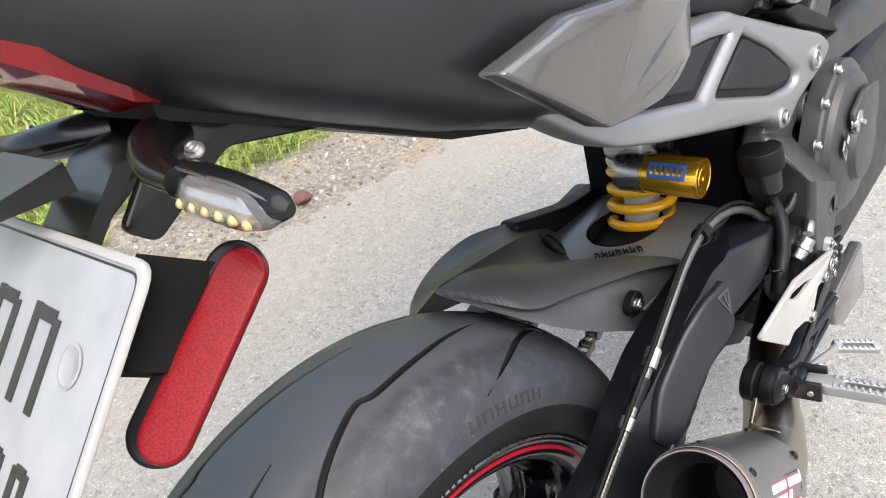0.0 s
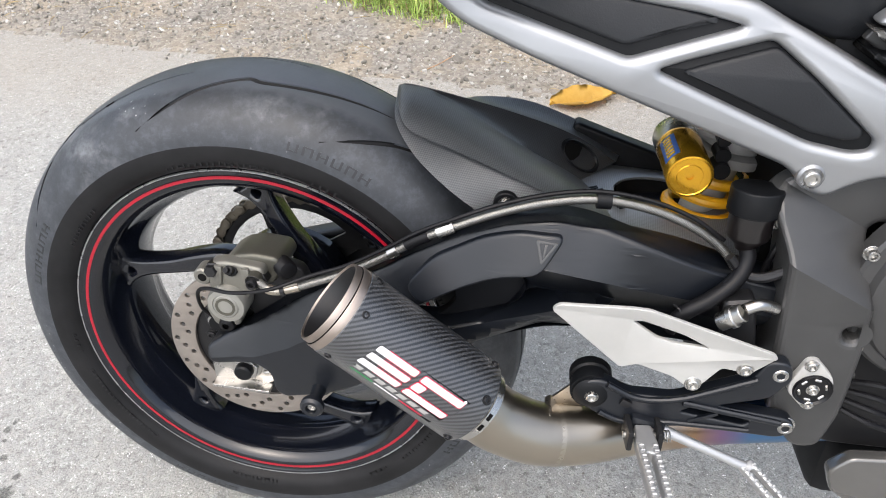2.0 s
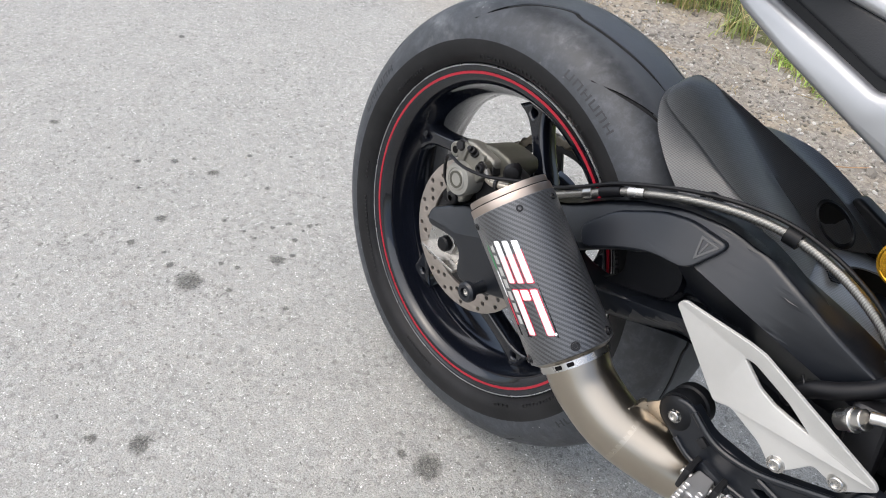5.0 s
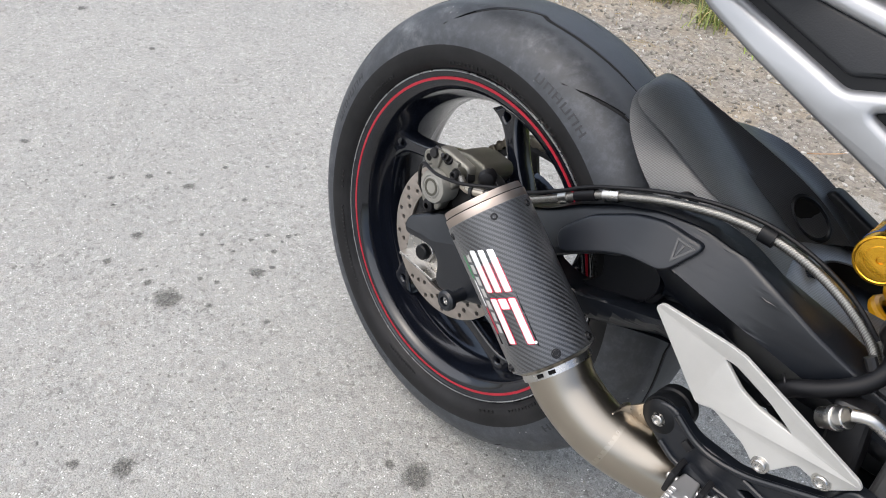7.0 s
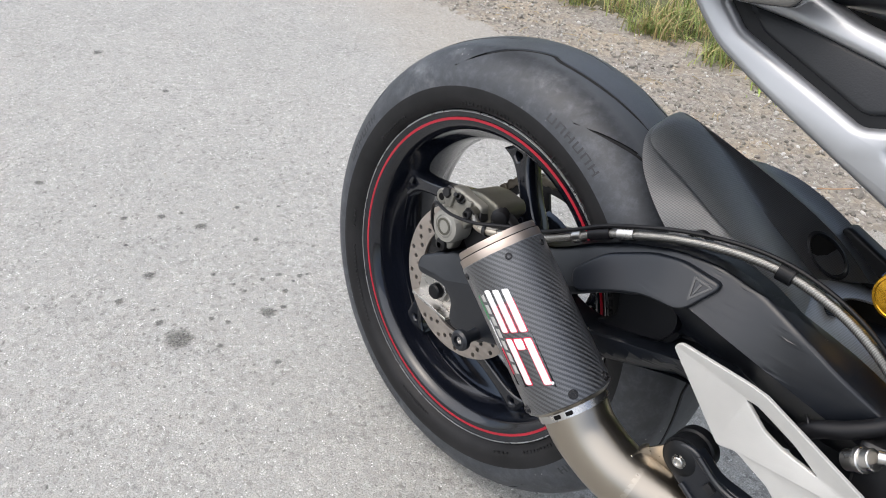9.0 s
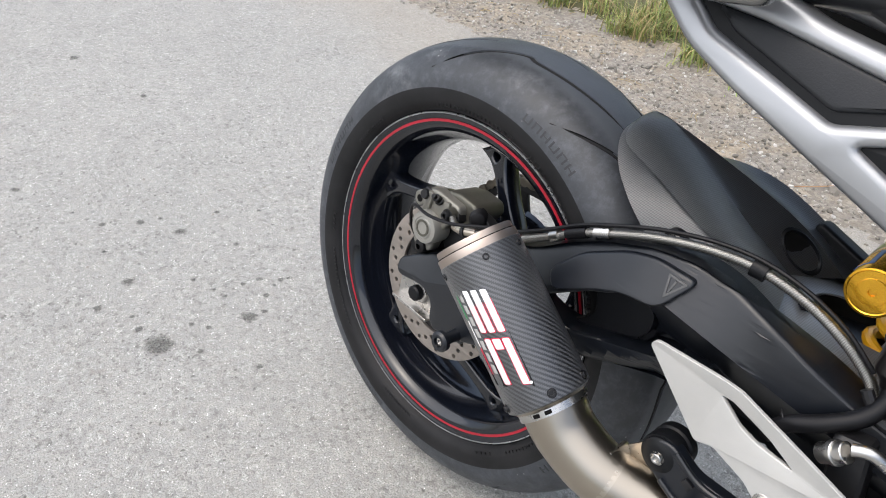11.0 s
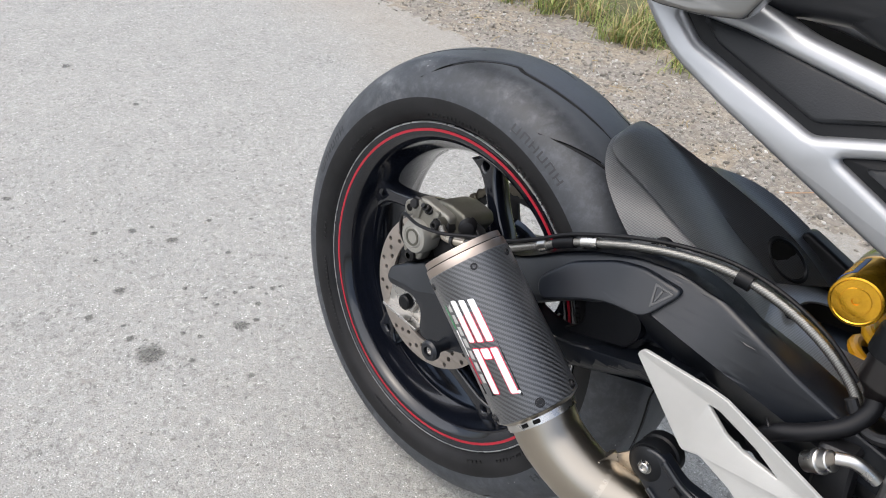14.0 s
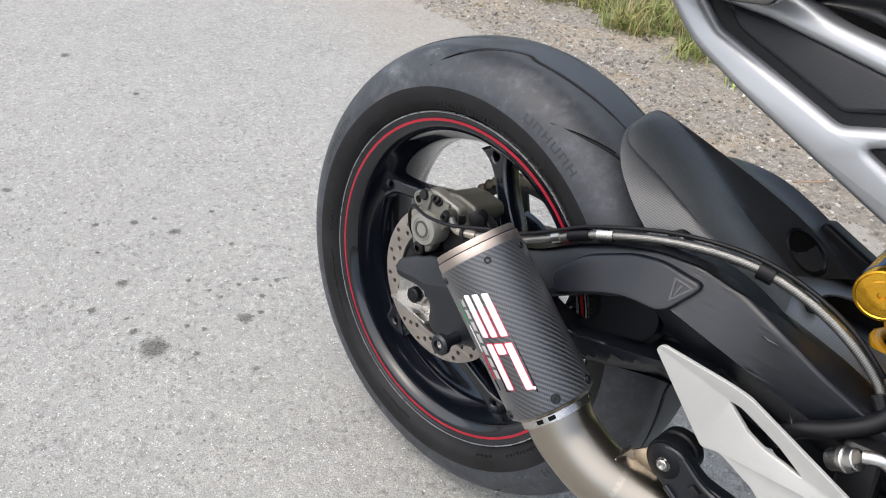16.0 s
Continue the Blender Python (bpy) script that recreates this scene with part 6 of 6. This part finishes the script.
def controls():
    """Heel guard, footrest bracket, pegs, brake pedal and rear master cylinder."""
    out = [(0.3420, 0.174), (0.3480, 0.183), (0.414, 0.187), (0.430, 0.186), (0.547, 0.150), (0.551, 0.143), (0.531, 0.121), (0.505, 0.125), (0.487, 0.0975), (0.478, 0.0975), (0.462, 0.109), (0.428, 0.120), (0.412, 0.114)]
    slot = [(0.4165, 0.1700), (0.4265, 0.1705), (0.4500, 0.1635), (0.4645, 0.1590), (0.4900, 0.1465), (0.4570, 0.1490), (0.4400, 0.1540)]
    def fold(c):
        # the upper flange turns outwards along a crease
        k = c.z - (0.176 - 0.32 * max(0, c.x - 0.43))
        return V((c.x, c.y - 0.45 * max(0, min(k, 0.02)), c.z))
    guard = part("heel_guard", plate([fillet(out, 0.004), fillet(slot, 0.003)], -0.1955, -0.1900, 0.0016, warp=fold), CAST_ALU, bike, "pale sandblasted aluminium heel guard with a slot", 25)
    for p in ((0.4822, -0.1960, 0.1030), (0.5255, -0.1960, 0.1270)):
        bolt(p, RIGHT, 0.0058, 0.0035, STEEL, guard)
    br = [(0.372, 0.076), (0.384, 0.092), (0.400, 0.094), (0.425, 0.080), (0.470, 0.080), (0.535, 0.112), (0.545, 0.137), (0.566, 0.136), (0.572, 0.116), (0.556, 0.092), (0.510, 0.076), (0.583, 0.068), (0.590, 0.052), (0.575, 0.043), (0.48, 0.046), (0.44, 0.030), (0.42, 0.040), (0.388, 0.055)]
    hole = [(0.478, 0.064), (0.492, 0.074), (0.545, 0.060), (0.540, 0.055)]
    bk = part("footrest_bracket", plate([fillet(br, 0.008), fillet(hole, 0.003)], -0.194, -0.178, 0.003, steps=3), SATIN_BLACK, bike, "black cast footrest bracket")
    part("bush", lathe([(0, 0.009), (0.008, 0.009), (0.014, 0.0075), (0.0185, 0.0045), (0.0188, 0.002), (0.0205, 0.002), (0.0212, 0.0), (0.0212, -0.010), (0.0195, -0.012), (0.0195, -0.016), (0.0215, -0.018), (0.0215, -0.028), (0.020, -0.030), (0, -0.030)], frame_at((0.3905, -0.1875, 0.074), RIGHT), 40), BLACK_PLASTIC, bk, "round black rubber exhaust mount")
    bolt((0.3905, -0.1965, 0.074), RIGHT, 0.0052, 0.003, STEEL, bk)
    bolt((0.559, -0.190, 0.1215), RIGHT, 0.0075, 0.005, STEEL, bk)
    bolt((0.579, -0.190, 0.057), RIGHT, 0.0075, 0.005, STEEL, bk)
    part("flange", tube([(0.404, -0.1945, 0.0905), (0.428, -0.1945, 0.0785), (0.450, -0.1945, 0.0765), (0.478, -0.1945, 0.0830), (0.510, -0.1945, 0.0990), (0.540, -0.1945, 0.1150)], 0.0034, 10, 6), SATIN_BLACK, bk)
    part("flange", tube([(0.478, -0.1945, 0.0775), (0.515, -0.1945, 0.0720), (0.572, -0.1945, 0.0640)], 0.0034, 10, 6), SATIN_BLACK, bk)
    part("flange", tube([(0.400, -0.1945, 0.0540), (0.425, -0.1945, 0.0450), (0.470, -0.1945, 0.0500), (0.545, -0.1945, 0.0505)], 0.0030, 10, 6), SATIN_BLACK, bk)
    part("rib", rbox((0.004, 0.004, 0.030), pose(0.500, -0.194, 0.0610, 0, 62, 0), 0.0012), SATIN_BLACK, bk)
    part("clip_tab", rbox((0.010, 0.004, 0.008), pose(0.424, -0.1955, 0.070, 0, 25, 0), 0.0012), DARK_METAL, bk)
    part("lug", rbox((0.036, 0.018, 0.028), pose(0.447, -0.192, 0.040, 0, 12, 0), 0.005), SATIN_BLACK, bk)
    # rider's footpeg, folded slightly upwards, in a forked hinge
    root, tip = V((0.4445, -0.213, 0.0428)), V((0.4530, -0.303, 0.0450))
    F = frame_at(root, tip - root, (1, 0, 0))
    for s in (-1, 1):
        part("clevis", rbox((0.0060, 0.024, 0.030), F @ pose(s * 0.0145, 0, -0.008), 0.0025), DARK_METAL, bk)
    part("clevis", rbox((0.034, 0.022, 0.018), F @ pose(0, 0, -0.026), 0.004), DARK_METAL, bk)
    part("hinge_pin", cyl(F @ V((-0.020, 0, -0.004)), F @ V((0.020, 0, -0.004)), 0.0038, seg=14), STEEL, bk)
    part("return_spring", tube([F @ V((0.019 + 0.0005 * k, 0.0055 * math.cos(k * 1.05), -0.004 + 0.0055 * math.sin(k * 1.05))) for k in range(15)], 0.0009, 6, 2), STEEL, bk)
    bars_out = [(-0.0085, -0.012), (0.0085, -0.012), (0.0105, 0.010), (0.0095, 0.086), (0.0060, 0.0955), (-0.0060, 0.0955), (-0.0095, 0.086), (-0.0105, 0.010)]
    slot = [(-0.0032, 0.026), (0.0032, 0.026), (0.0030, 0.078), (-0.0030, 0.078)]
    bm = sheet([fillet(bars_out, 0.003), fillet(slot, 0.0028)], 0.014, 0.0025, steps=3)
    bm.transform(F @ pose(0, 0, 0, 90, 0, 0))
    peg = part("footpeg", bm, PEG_ALU, bk, "bright knurled aluminium footpeg")
    part("tip", cyl(F @ V((0, -0.006, 0.090)), F @ V((0, -0.021, 0.092)), 0.0042, seg=14), PEG_ALU, peg)
    for side in (-1, 1):
        for k in range(11):
            part("tooth", rbox((0.0052, 0.0040, 0.0034), F @ pose(side * 0.0066, 0.0076, 0.017 + 0.0066 * k), 0.0009, 1), PEG_ALU, peg)
    # rear brake pedal
    ped = part("brake_pedal", tube([(0.452, -0.196, 0.046), (0.482, -0.199, 0.035), (0.522, -0.202, 0.0205), (0.554, -0.203, 0.0075)], [0.0062, 0.0052, 0.0046, 0.0052], 14, 6, flat=0.7), PEG_ALU, bk, "bright aluminium brake pedal")
    D = frame_at((0.5520, -0.2020, 0.0085), V((0.0285, -0.0346, -0.0123)), (1, 0, 0))
    bm = sheet([fillet([(-0.0080, -0.004), (0.0080, -0.004), (0.0080, 0.046), (0.0050, 0.052), (-0.0050, 0.052), (-0.0080, 0.046)], 0.003), fillet([(-0.0026, 0.006), (0.0026, 0.006), (0.0026, 0.042), (-0.0026, 0.042)], 0.002)], 0.009, 0.002, steps=2)
    bm.transform(D @ pose(0, 0, 0, 90, 0, 0))
    part("pad", bm, PEG_ALU, ped)
    for side in (-1, 1):
        for k in range(7):
            part("tooth", rbox((0.0042, 0.0030, 0.0032), D @ pose(side * 0.0053, 0.0048, 0.003 + 0.0065 * k), 0.0008, 1), PEG_ALU, ped)
    # master cylinder, banjo, reservoir and its hose
    mc = part("master_cylinder", rbox((0.030, 0.030, 0.075), pose(0.520, -0.158, 0.150, 0, -12, 0), 0.007, 3), DARK_METAL, bike, "rear brake master cylinder with a bright banjo bolt")
    part("banjo_bolt", cyl((0.498, -0.176, 0.164), (0.514, -0.183, 0.182), 0.0088, seg=20), STEEL, mc)
    part("banjo_collar", cyl((0.505, -0.179, 0.172), (0.509, -0.181, 0.176), 0.0105, seg=20), STEEL, mc)
    part("brake_switch", tube([(0.515, -0.183, 0.186), (0.528, -0.180, 0.190), (0.545, -0.172, 0.182)], 0.0055, 12, 5), STEEL, mc)
    cup = part("fluid_reservoir", lathe([(0, -0.012), (0.009, -0.012), (0.012, -0.006), (0.0185, 0.0), (0.0195, 0.003), (0.0195, 0.030), (0, 0.030)], frame_at((0.513, -0.141, 0.238), (0.0, 0.10, 1)), 36), SMOKE, bike, "dark translucent brake fluid reservoir")
    ridged = [(0.0225 + 0.0006 * (k % 2), a) for k, a in enumerate(np.linspace(0, 2 * math.pi, 48, endpoint=False))]
    cap = sheet([[(r * math.cos(a), r * math.sin(a)) for r, a in ridged]], 0.024, 0.0018)
    cap.transform(frame_at((0.513, -0.1375, 0.274), (0.0, 0.10, 1)))
    part("cap", cap, BLACK_PLASTIC, cup, "ribbed black screw cap")
    part("band", lathe([(0.020, 0.024), (0.0225, 0.024), (0.0225, 0.030), (0.020, 0.030)], frame_at((0.513, -0.141, 0.238), (0.0, 0.10, 1)), 36, True), BLACK_PLASTIC, cup)
    part("bracket", plate([fillet([(0.52, 0.268), (0.552, 0.262), (0.552, 0.246), (0.52, 0.246)], 0.005)], -0.135, -0.131, 0.001), DARK_METAL, cup)
    bolt((0.541, -0.137, 0.256), RIGHT, 0.0085, 0.006, STEEL, cup)
    part("feed_hose", tube([(0.513, -0.143, 0.232), (0.516, -0.149, 0.218), (0.508, -0.158, 0.200), (0.488, -0.166, 0.182), (0.466, -0.170, 0.166), (0.455, -0.170, 0.146)], 0.0076, 16, 8), HOSE_RUBBER, cup, "black rubber feed hose")
    part("spring_clip", tube([(0.463, -0.1735, 0.168), (0.460, -0.172, 0.172), (0.456, -0.166, 0.172)], 0.0012, 8, 4), DARK_METAL, cup)
    part("linkage", tube([(0.50, -0.150, 0.220), (0.515, -0.152, 0.205), (0.530, -0.158, 0.205), (0.548, -0.16, 0.215)], 0.005, 10, 5), DARK_METAL, mc)


def engine():
    """Frame casting, clutch cover and crankcase on the right-hand side."""
    # cast frame plate round the swingarm pivot
    out = [(0.522, 0.286), (0.534, 0.302), (0.590, 0.322), (0.640, 0.342), (0.700, 0.385), (0.760, 0.43), (0.80, 0.40), (0.735, 0.335), (0.680, 0.300), (0.663, 0.272), (0.648, 0.264), (0.632, 0.264), (0.620, 0.264), (0.613, 0.253), (0.620, 0.225), (0.6245, 0.190), (0.629, 0.150), (0.632, 0.105), (0.633, 0.066), (0.626, 0.020), (0.600, 0.016), (0.566, 0.060), (0.553, 0.120), (0.549, 0.165), (0.540, 0.245)]
    # upper face leans in beyond a fold that runs down and forward; the rear edge is chamfered
    eye = circle(0.6135, 0.1705, 0.0078, 20)
    up = V((0.452, 0, 0.892))
    bm = plate([fillet(out, 0.012), eye], -0.192, -0.120, 0.008, steps=3)
    for at, nor in ((V((0.545, 0, 0.239)), up), (V((0.545, 0, 0.239)) + up * 0.048, up), (V((0.566, 0, 0)), V((1, 0, 0.12))), (V((0.560, 0, 0.13)), V((-0.25, 0, 1)))):
        bmesh.ops.bisect_plane(bm, geom=bm.verts[:] + bm.edges[:] + bm.faces[:], plane_co=at, plane_no=nor)
    for v in bm.verts:
        if v.co.y < -0.15:
            d = up.dot(v.co - V((0.545, 0, 0.239)))
            rear = 0.566 - v.co.x - 0.12 * v.co.z
            low = (0.13 + 0.25 * (v.co.x - 0.56)) - v.co.z
            v.co.y += 0.95 * max(0, min(d, 0.048)) + 0.55 * max(0, rear) + 0.10 * max(0, min(0.03, -d)) + 0.06 * max(0, low)
            v.co.y = min(v.co.y, -0.1215)
    frame_plate = part("frame_casting", bm, GREY_CAST, bike, "dark grey cast frame section", 9)
    frame_plate.location = (0.002, 0.010, -0.0065)
    # black disc behind the eye fills it with painted shade
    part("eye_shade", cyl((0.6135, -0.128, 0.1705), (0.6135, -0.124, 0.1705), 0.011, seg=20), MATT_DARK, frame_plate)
    # pivot clamp: a diamond plate with a bright bolt
    dia = [(0.5800, 0.1425), (0.5890, 0.1440), (0.6085, 0.1235), (0.6110, 0.1080), (0.5985, 0.0860), (0.5885, 0.0850), (0.5710, 0.1030), (0.5705, 0.1150)]
    cl = part("pivot_clamp", plate([fillet(dia, 0.008)], -0.1955, -0.186, 0.0018, steps=3), CAST_ALU, frame_plate, "pale diamond-shaped pivot clamp")
    hub = frame_at((0.5925, -0.1955, 0.1090), RIGHT)
    part("pivot_well", lathe([(0.0182, 0.0006), (0.0172, 0.0030), (0.0158, 0.0016), (0.0150, 0.0008), (0, 0.0008)], hub, 36), BLACK_VINYL, cl, "black slotted pivot cap")
    for k in range(6):
        part("slot_rib", rbox((0.0030, 0.0068, 0.0030), hub @ pose(0, 0, 0, 0, 0, 60 * k + 20) @ pose(0.0122, 0, 0.0006), 0.0010, 1), STEEL, cl)
    bolt((0.5925, -0.1965, 0.1090), RIGHT, 0.0045, 0.0035, STEEL, cl)
    for x, z in ((0.5850, 0.1365), (0.5930, 0.0905)):
        bolt((x, -0.1955, z), RIGHT, 0.0048, 0.003, STEEL, cl)
    # main spar that runs forward from the casting past the engine
    spar = [[V((x, y + dy, z)) for dy, z in ((0.004, hi - 0.006), (0.016, hi), (0.040, hi - 0.002), (0.040, lo + 0.004), (0.012, lo), (0.0, lo + 0.008))] for x, y, lo, hi in ((0.612, -0.148, 0.304, 0.336), (0.660, -0.152, 0.298, 0.341), (0.760, -0.164, 0.296, 0.343), (0.900, -0.176, 0.288, 0.340), (1.080, -0.180, 0.280, 0.335))]
    part("main_spar", loft(spar), GREY_CAST, frame_plate, "dark grey frame spar", 40)
    # crankcase and clutch cover
    case = part("crankcase", rbox((0.60, 0.28, 0.27), pose(0.93, 0.0, 0.115), 0.03, 3), DARK_METAL, bike, "dark grey engine crankcase")
    part("clutch_cover", lathe([(0, 0.049), (0.040, 0.049), (0.044, 0.0475), (0.048, 0.040), (0.076, 0.036), (0.084, 0.031), (0.087, 0.024), (0.096, 0.022), (0.099, 0.019), (0.100, 0.0), (0, 0.0)], frame_at((0.705, -0.143, 0.205), RIGHT), 64), GREY_CAST, case, "round dark grey clutch cover")
    for k, a in enumerate(np.radians((100, 130, 158, 190, 220))):
        bolt((0.705 + 0.099 * math.cos(a), -0.162, 0.205 + 0.099 * math.sin(a)), RIGHT, 0.0055, 0.006, STEEL, case)
    part("boss", lathe([(0.0095, 0.0015), (0.0140, 0.0015), (0.0152, 0.0060), (0.0170, 0.0060), (0.0180, 0.0040), (0.0182, -0.014), (0.0095, -0.014)], frame_at((0.6445, -0.147, 0.2800), RIGHT), 32, True), GREY_CAST, frame_plate)
    bolt((0.6445, -0.146, 0.2800), RIGHT, 0.0085, 0.006, STEEL, frame_plate)
    part("mount", cyl((0.5365, -0.120, 0.2663), (0.5365, -0.146, 0.2663), 0.0095, seg=20, edge=0.002), DARK_METAL, frame_plate)
    bolt((0.5365, -0.146, 0.2663), RIGHT, 0.0068, 0.005, STEEL, frame_plate)
    part("filler_cap", lathe([(0, 0.006), (0.013, 0.006), (0.015, 0.003), (0.015, 0), (0, 0)], frame_at((0.676, -0.185, 0.245), RIGHT), 32), PEG_ALU, case, "bright oil filler cap")
    part("grip", rbox((0.022, 0.006, 0.006), pose(0.676, -0.193, 0.245, 0, 30, 0), 0.002), PEG_ALU, case)
    part("label", plate([[(0.6313, 0.2285), (0.6386, 0.2374), (0.6502, 0.2210), (0.6443, 0.2081)]], -0.1853, -0.1843, 0.0002, steps=1), LABEL_GREY, case, "small white and black warning label")
    part("label_field", plate([[(0.6386, 0.2374), (0.6462, 0.2468), (0.6571, 0.2305), (0.6502, 0.2210)]], -0.1860, -0.1850, 0.0002, steps=1), BLACK_VINYL, case)
    mark = frame_at((0.6480, -0.1862, 0.2340), RIGHT, (0.57, 0, -0.82))
    bars([(-0.0035, 0.0, 0.0010, 0.007), (0.0035, 0.0005, 0.0010, 0.006), (0, 0.0035, 0.008, 0.0010), (0, -0.0035, 0.008, 0.0010), (0, 0, 0.0022, 0.003)], mark, 0.0002, WHITE_VINYL, "label_mark", case)
    note = frame_at((0.6410, -0.1856, 0.2240), RIGHT, (0.57, 0, -0.82))
    for k in range(4):
        bars([(-0.001 + 0.001 * (k % 2), -0.0042 + 0.0026 * k, 0.013 - 0.002 * (k % 2), 0.0008)], note, 0.0002, BLACK_VINYL, "label_line", case)
    part("cover_step", plate([fillet([(0.655, 0.262), (0.700, 0.275), (0.760, 0.262), (0.760, 0.215), (0.690, 0.222), (0.662, 0.236)], 0.010)], -0.1905, -0.184, 0.002), GREY_CAST, case)
    for p in ((0.6365, -0.160, 0.2505), (0.662, -0.188, 0.2480), (0.632, -0.150, 0.120), (0.640, -0.150, 0.095)):
        bolt(p, RIGHT, 0.0048, 0.005, STEEL, case)
    for k in range(3):
        part("cable", tube([(0.556 + 0.008 * k, -0.120, 0.250), (0.545 + 0.006 * k, -0.132, 0.225), (0.540 + 0.008 * k, -0.130, 0.195), (0.552, -0.118, 0.160)], 0.0032, 8, 5), HOSE_RUBBER, case)
    # added black box behind the frame, standing in for the shaded gap
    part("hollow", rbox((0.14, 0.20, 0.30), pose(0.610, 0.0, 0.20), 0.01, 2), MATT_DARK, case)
    part("belly_panel", plate([fillet([(0.646, -0.018), (0.664, 0.004), (0.78, 0.015), (0.80, -0.085), (0.69, -0.070), (0.655, -0.045)], 0.006)], -0.172, -0.155, 0.004), PANEL_GREY, case, "silver grey belly panel")
    part("belly_pan", rbox((0.20, 0.24, 0.10), pose(0.76, 0.0, -0.06), 0.02, 2), BLACK_PLASTIC, case)
    for k in range(4):
        part("wire", tube([(0.640, -0.16, 0.06 + 0.012 * k), (0.665, -0.172, 0.055 + 0.016 * k), (0.700, -0.165, 0.040 + 0.014 * k)], 0.0035, 8, 5), HOSE_RUBBER, case)


def seat_and_tank():
    def section(x, half, top, bottom):
        pts = [(0, top), (half * 0.6, top - 0.003), (half * 0.93, top - 0.018), (half, (top + bottom) / 2), (half * 0.93, bottom + 0.006), (half * 0.7, bottom)]
        ring = spline([V((x, -y, z)) for y, z in pts], 3)
        return ring + [V((p.x, -p.y, p.z)) for p in ring[::-1] if abs(p.y) > 1e-6]
    rings = [section(*a) for a in ((0.30, 0.100, 0.590, 0.490), (0.38, 0.112, 0.570, 0.468), (0.45, 0.122, 0.553, 0.447), (0.51, 0.127, 0.545, 0.424), (0.545, 0.128, 0.543, 0.412), (0.565, 0.127, 0.543, 0.411), (0.590, 0.122, 0.545, 0.428), (0.605, 0.110, 0.547, 0.450))]
    part("seat", loft(rings), SEAT_VINYL, bike, "black vinyl rider seat with rounded edges", 60)
    tank = [section(*a) for a in ((0.578, 0.10, 0.56, 0.44), (0.594, 0.134, 0.60, 0.424), (0.63, 0.147, 0.64, 0.41), (0.74, 0.155, 0.67, 0.40), (0.90, 0.15, 0.68, 0.42), (1.12, 0.13, 0.68, 0.46))]
    t = part("fuel_tank", loft(tank), PANEL_GREY, bike, "metallic silver grey fuel tank flank", 60)
    upper = [(0.563, 0.432), (0.587, 0.452), (0.586, 0.467), (0.572, 0.492), (0.640, 0.520), (0.700, 0.500), (0.690, 0.440), (0.622, 0.424)]
    part("tank_panel", plate([fillet(upper, 0.010)], -0.144, -0.120, 0.006, steps=3), SILVER_PAINT, t, "pale silver tank panel beside the seat")
    lower = [(0.562, 0.4285), (0.586, 0.412), (0.604, 0.405), (0.640, 0.400), (0.700, 0.408), (0.700, 0.440), (0.622, 0.426)]
    part("tank_lower_panel", plate([fillet(lower, 0.006)], -0.147, -0.118, 0.004, steps=3), PANEL_GREY, t, "grey lower tank panel with a dark edge")
    for dz, y, mat in ((0.0, -0.121, MATT_DARK), (0.010, -0.126, GREY_CAST)):
        part("channel_strip", plate([fillet([(0.566, 0.407 + dz), (0.571, 0.416 + dz), (0.642, 0.372 + dz), (0.700, 0.335 + dz), (0.694, 0.325 + dz), (0.636, 0.362 + dz)], 0.002)], y, y + 0.02, 0.002), mat, t)
    part("airbox_cover", rbox((0.60, 0.21, 0.16), pose(0.85, 0.0, 0.355, 0, 0, 0), 0.02, 2), BLACK_PLASTIC, t, "black plastic cover under the tank")
    part("trim", plate([fillet([(0.565, 0.412), (0.61, 0.405), (0.72, 0.352), (0.74, 0.33), (0.70, 0.345), (0.60, 0.388)], 0.004)], -0.150, -0.10, 0.003), BLACK_PLASTIC, t)


rear_wheel()
chain()
swingarm()
hugger()
caliper()
hoses()
muffler()
exhaust_pipe()
shock()
subframe()
tail()
plate_holder()
controls()
engine()
seat_and_tank()
fallen_leaf()
dry_husks()
lone_stone()
road_stains()
scatter_stones()
strew_straw()
grow_grass()
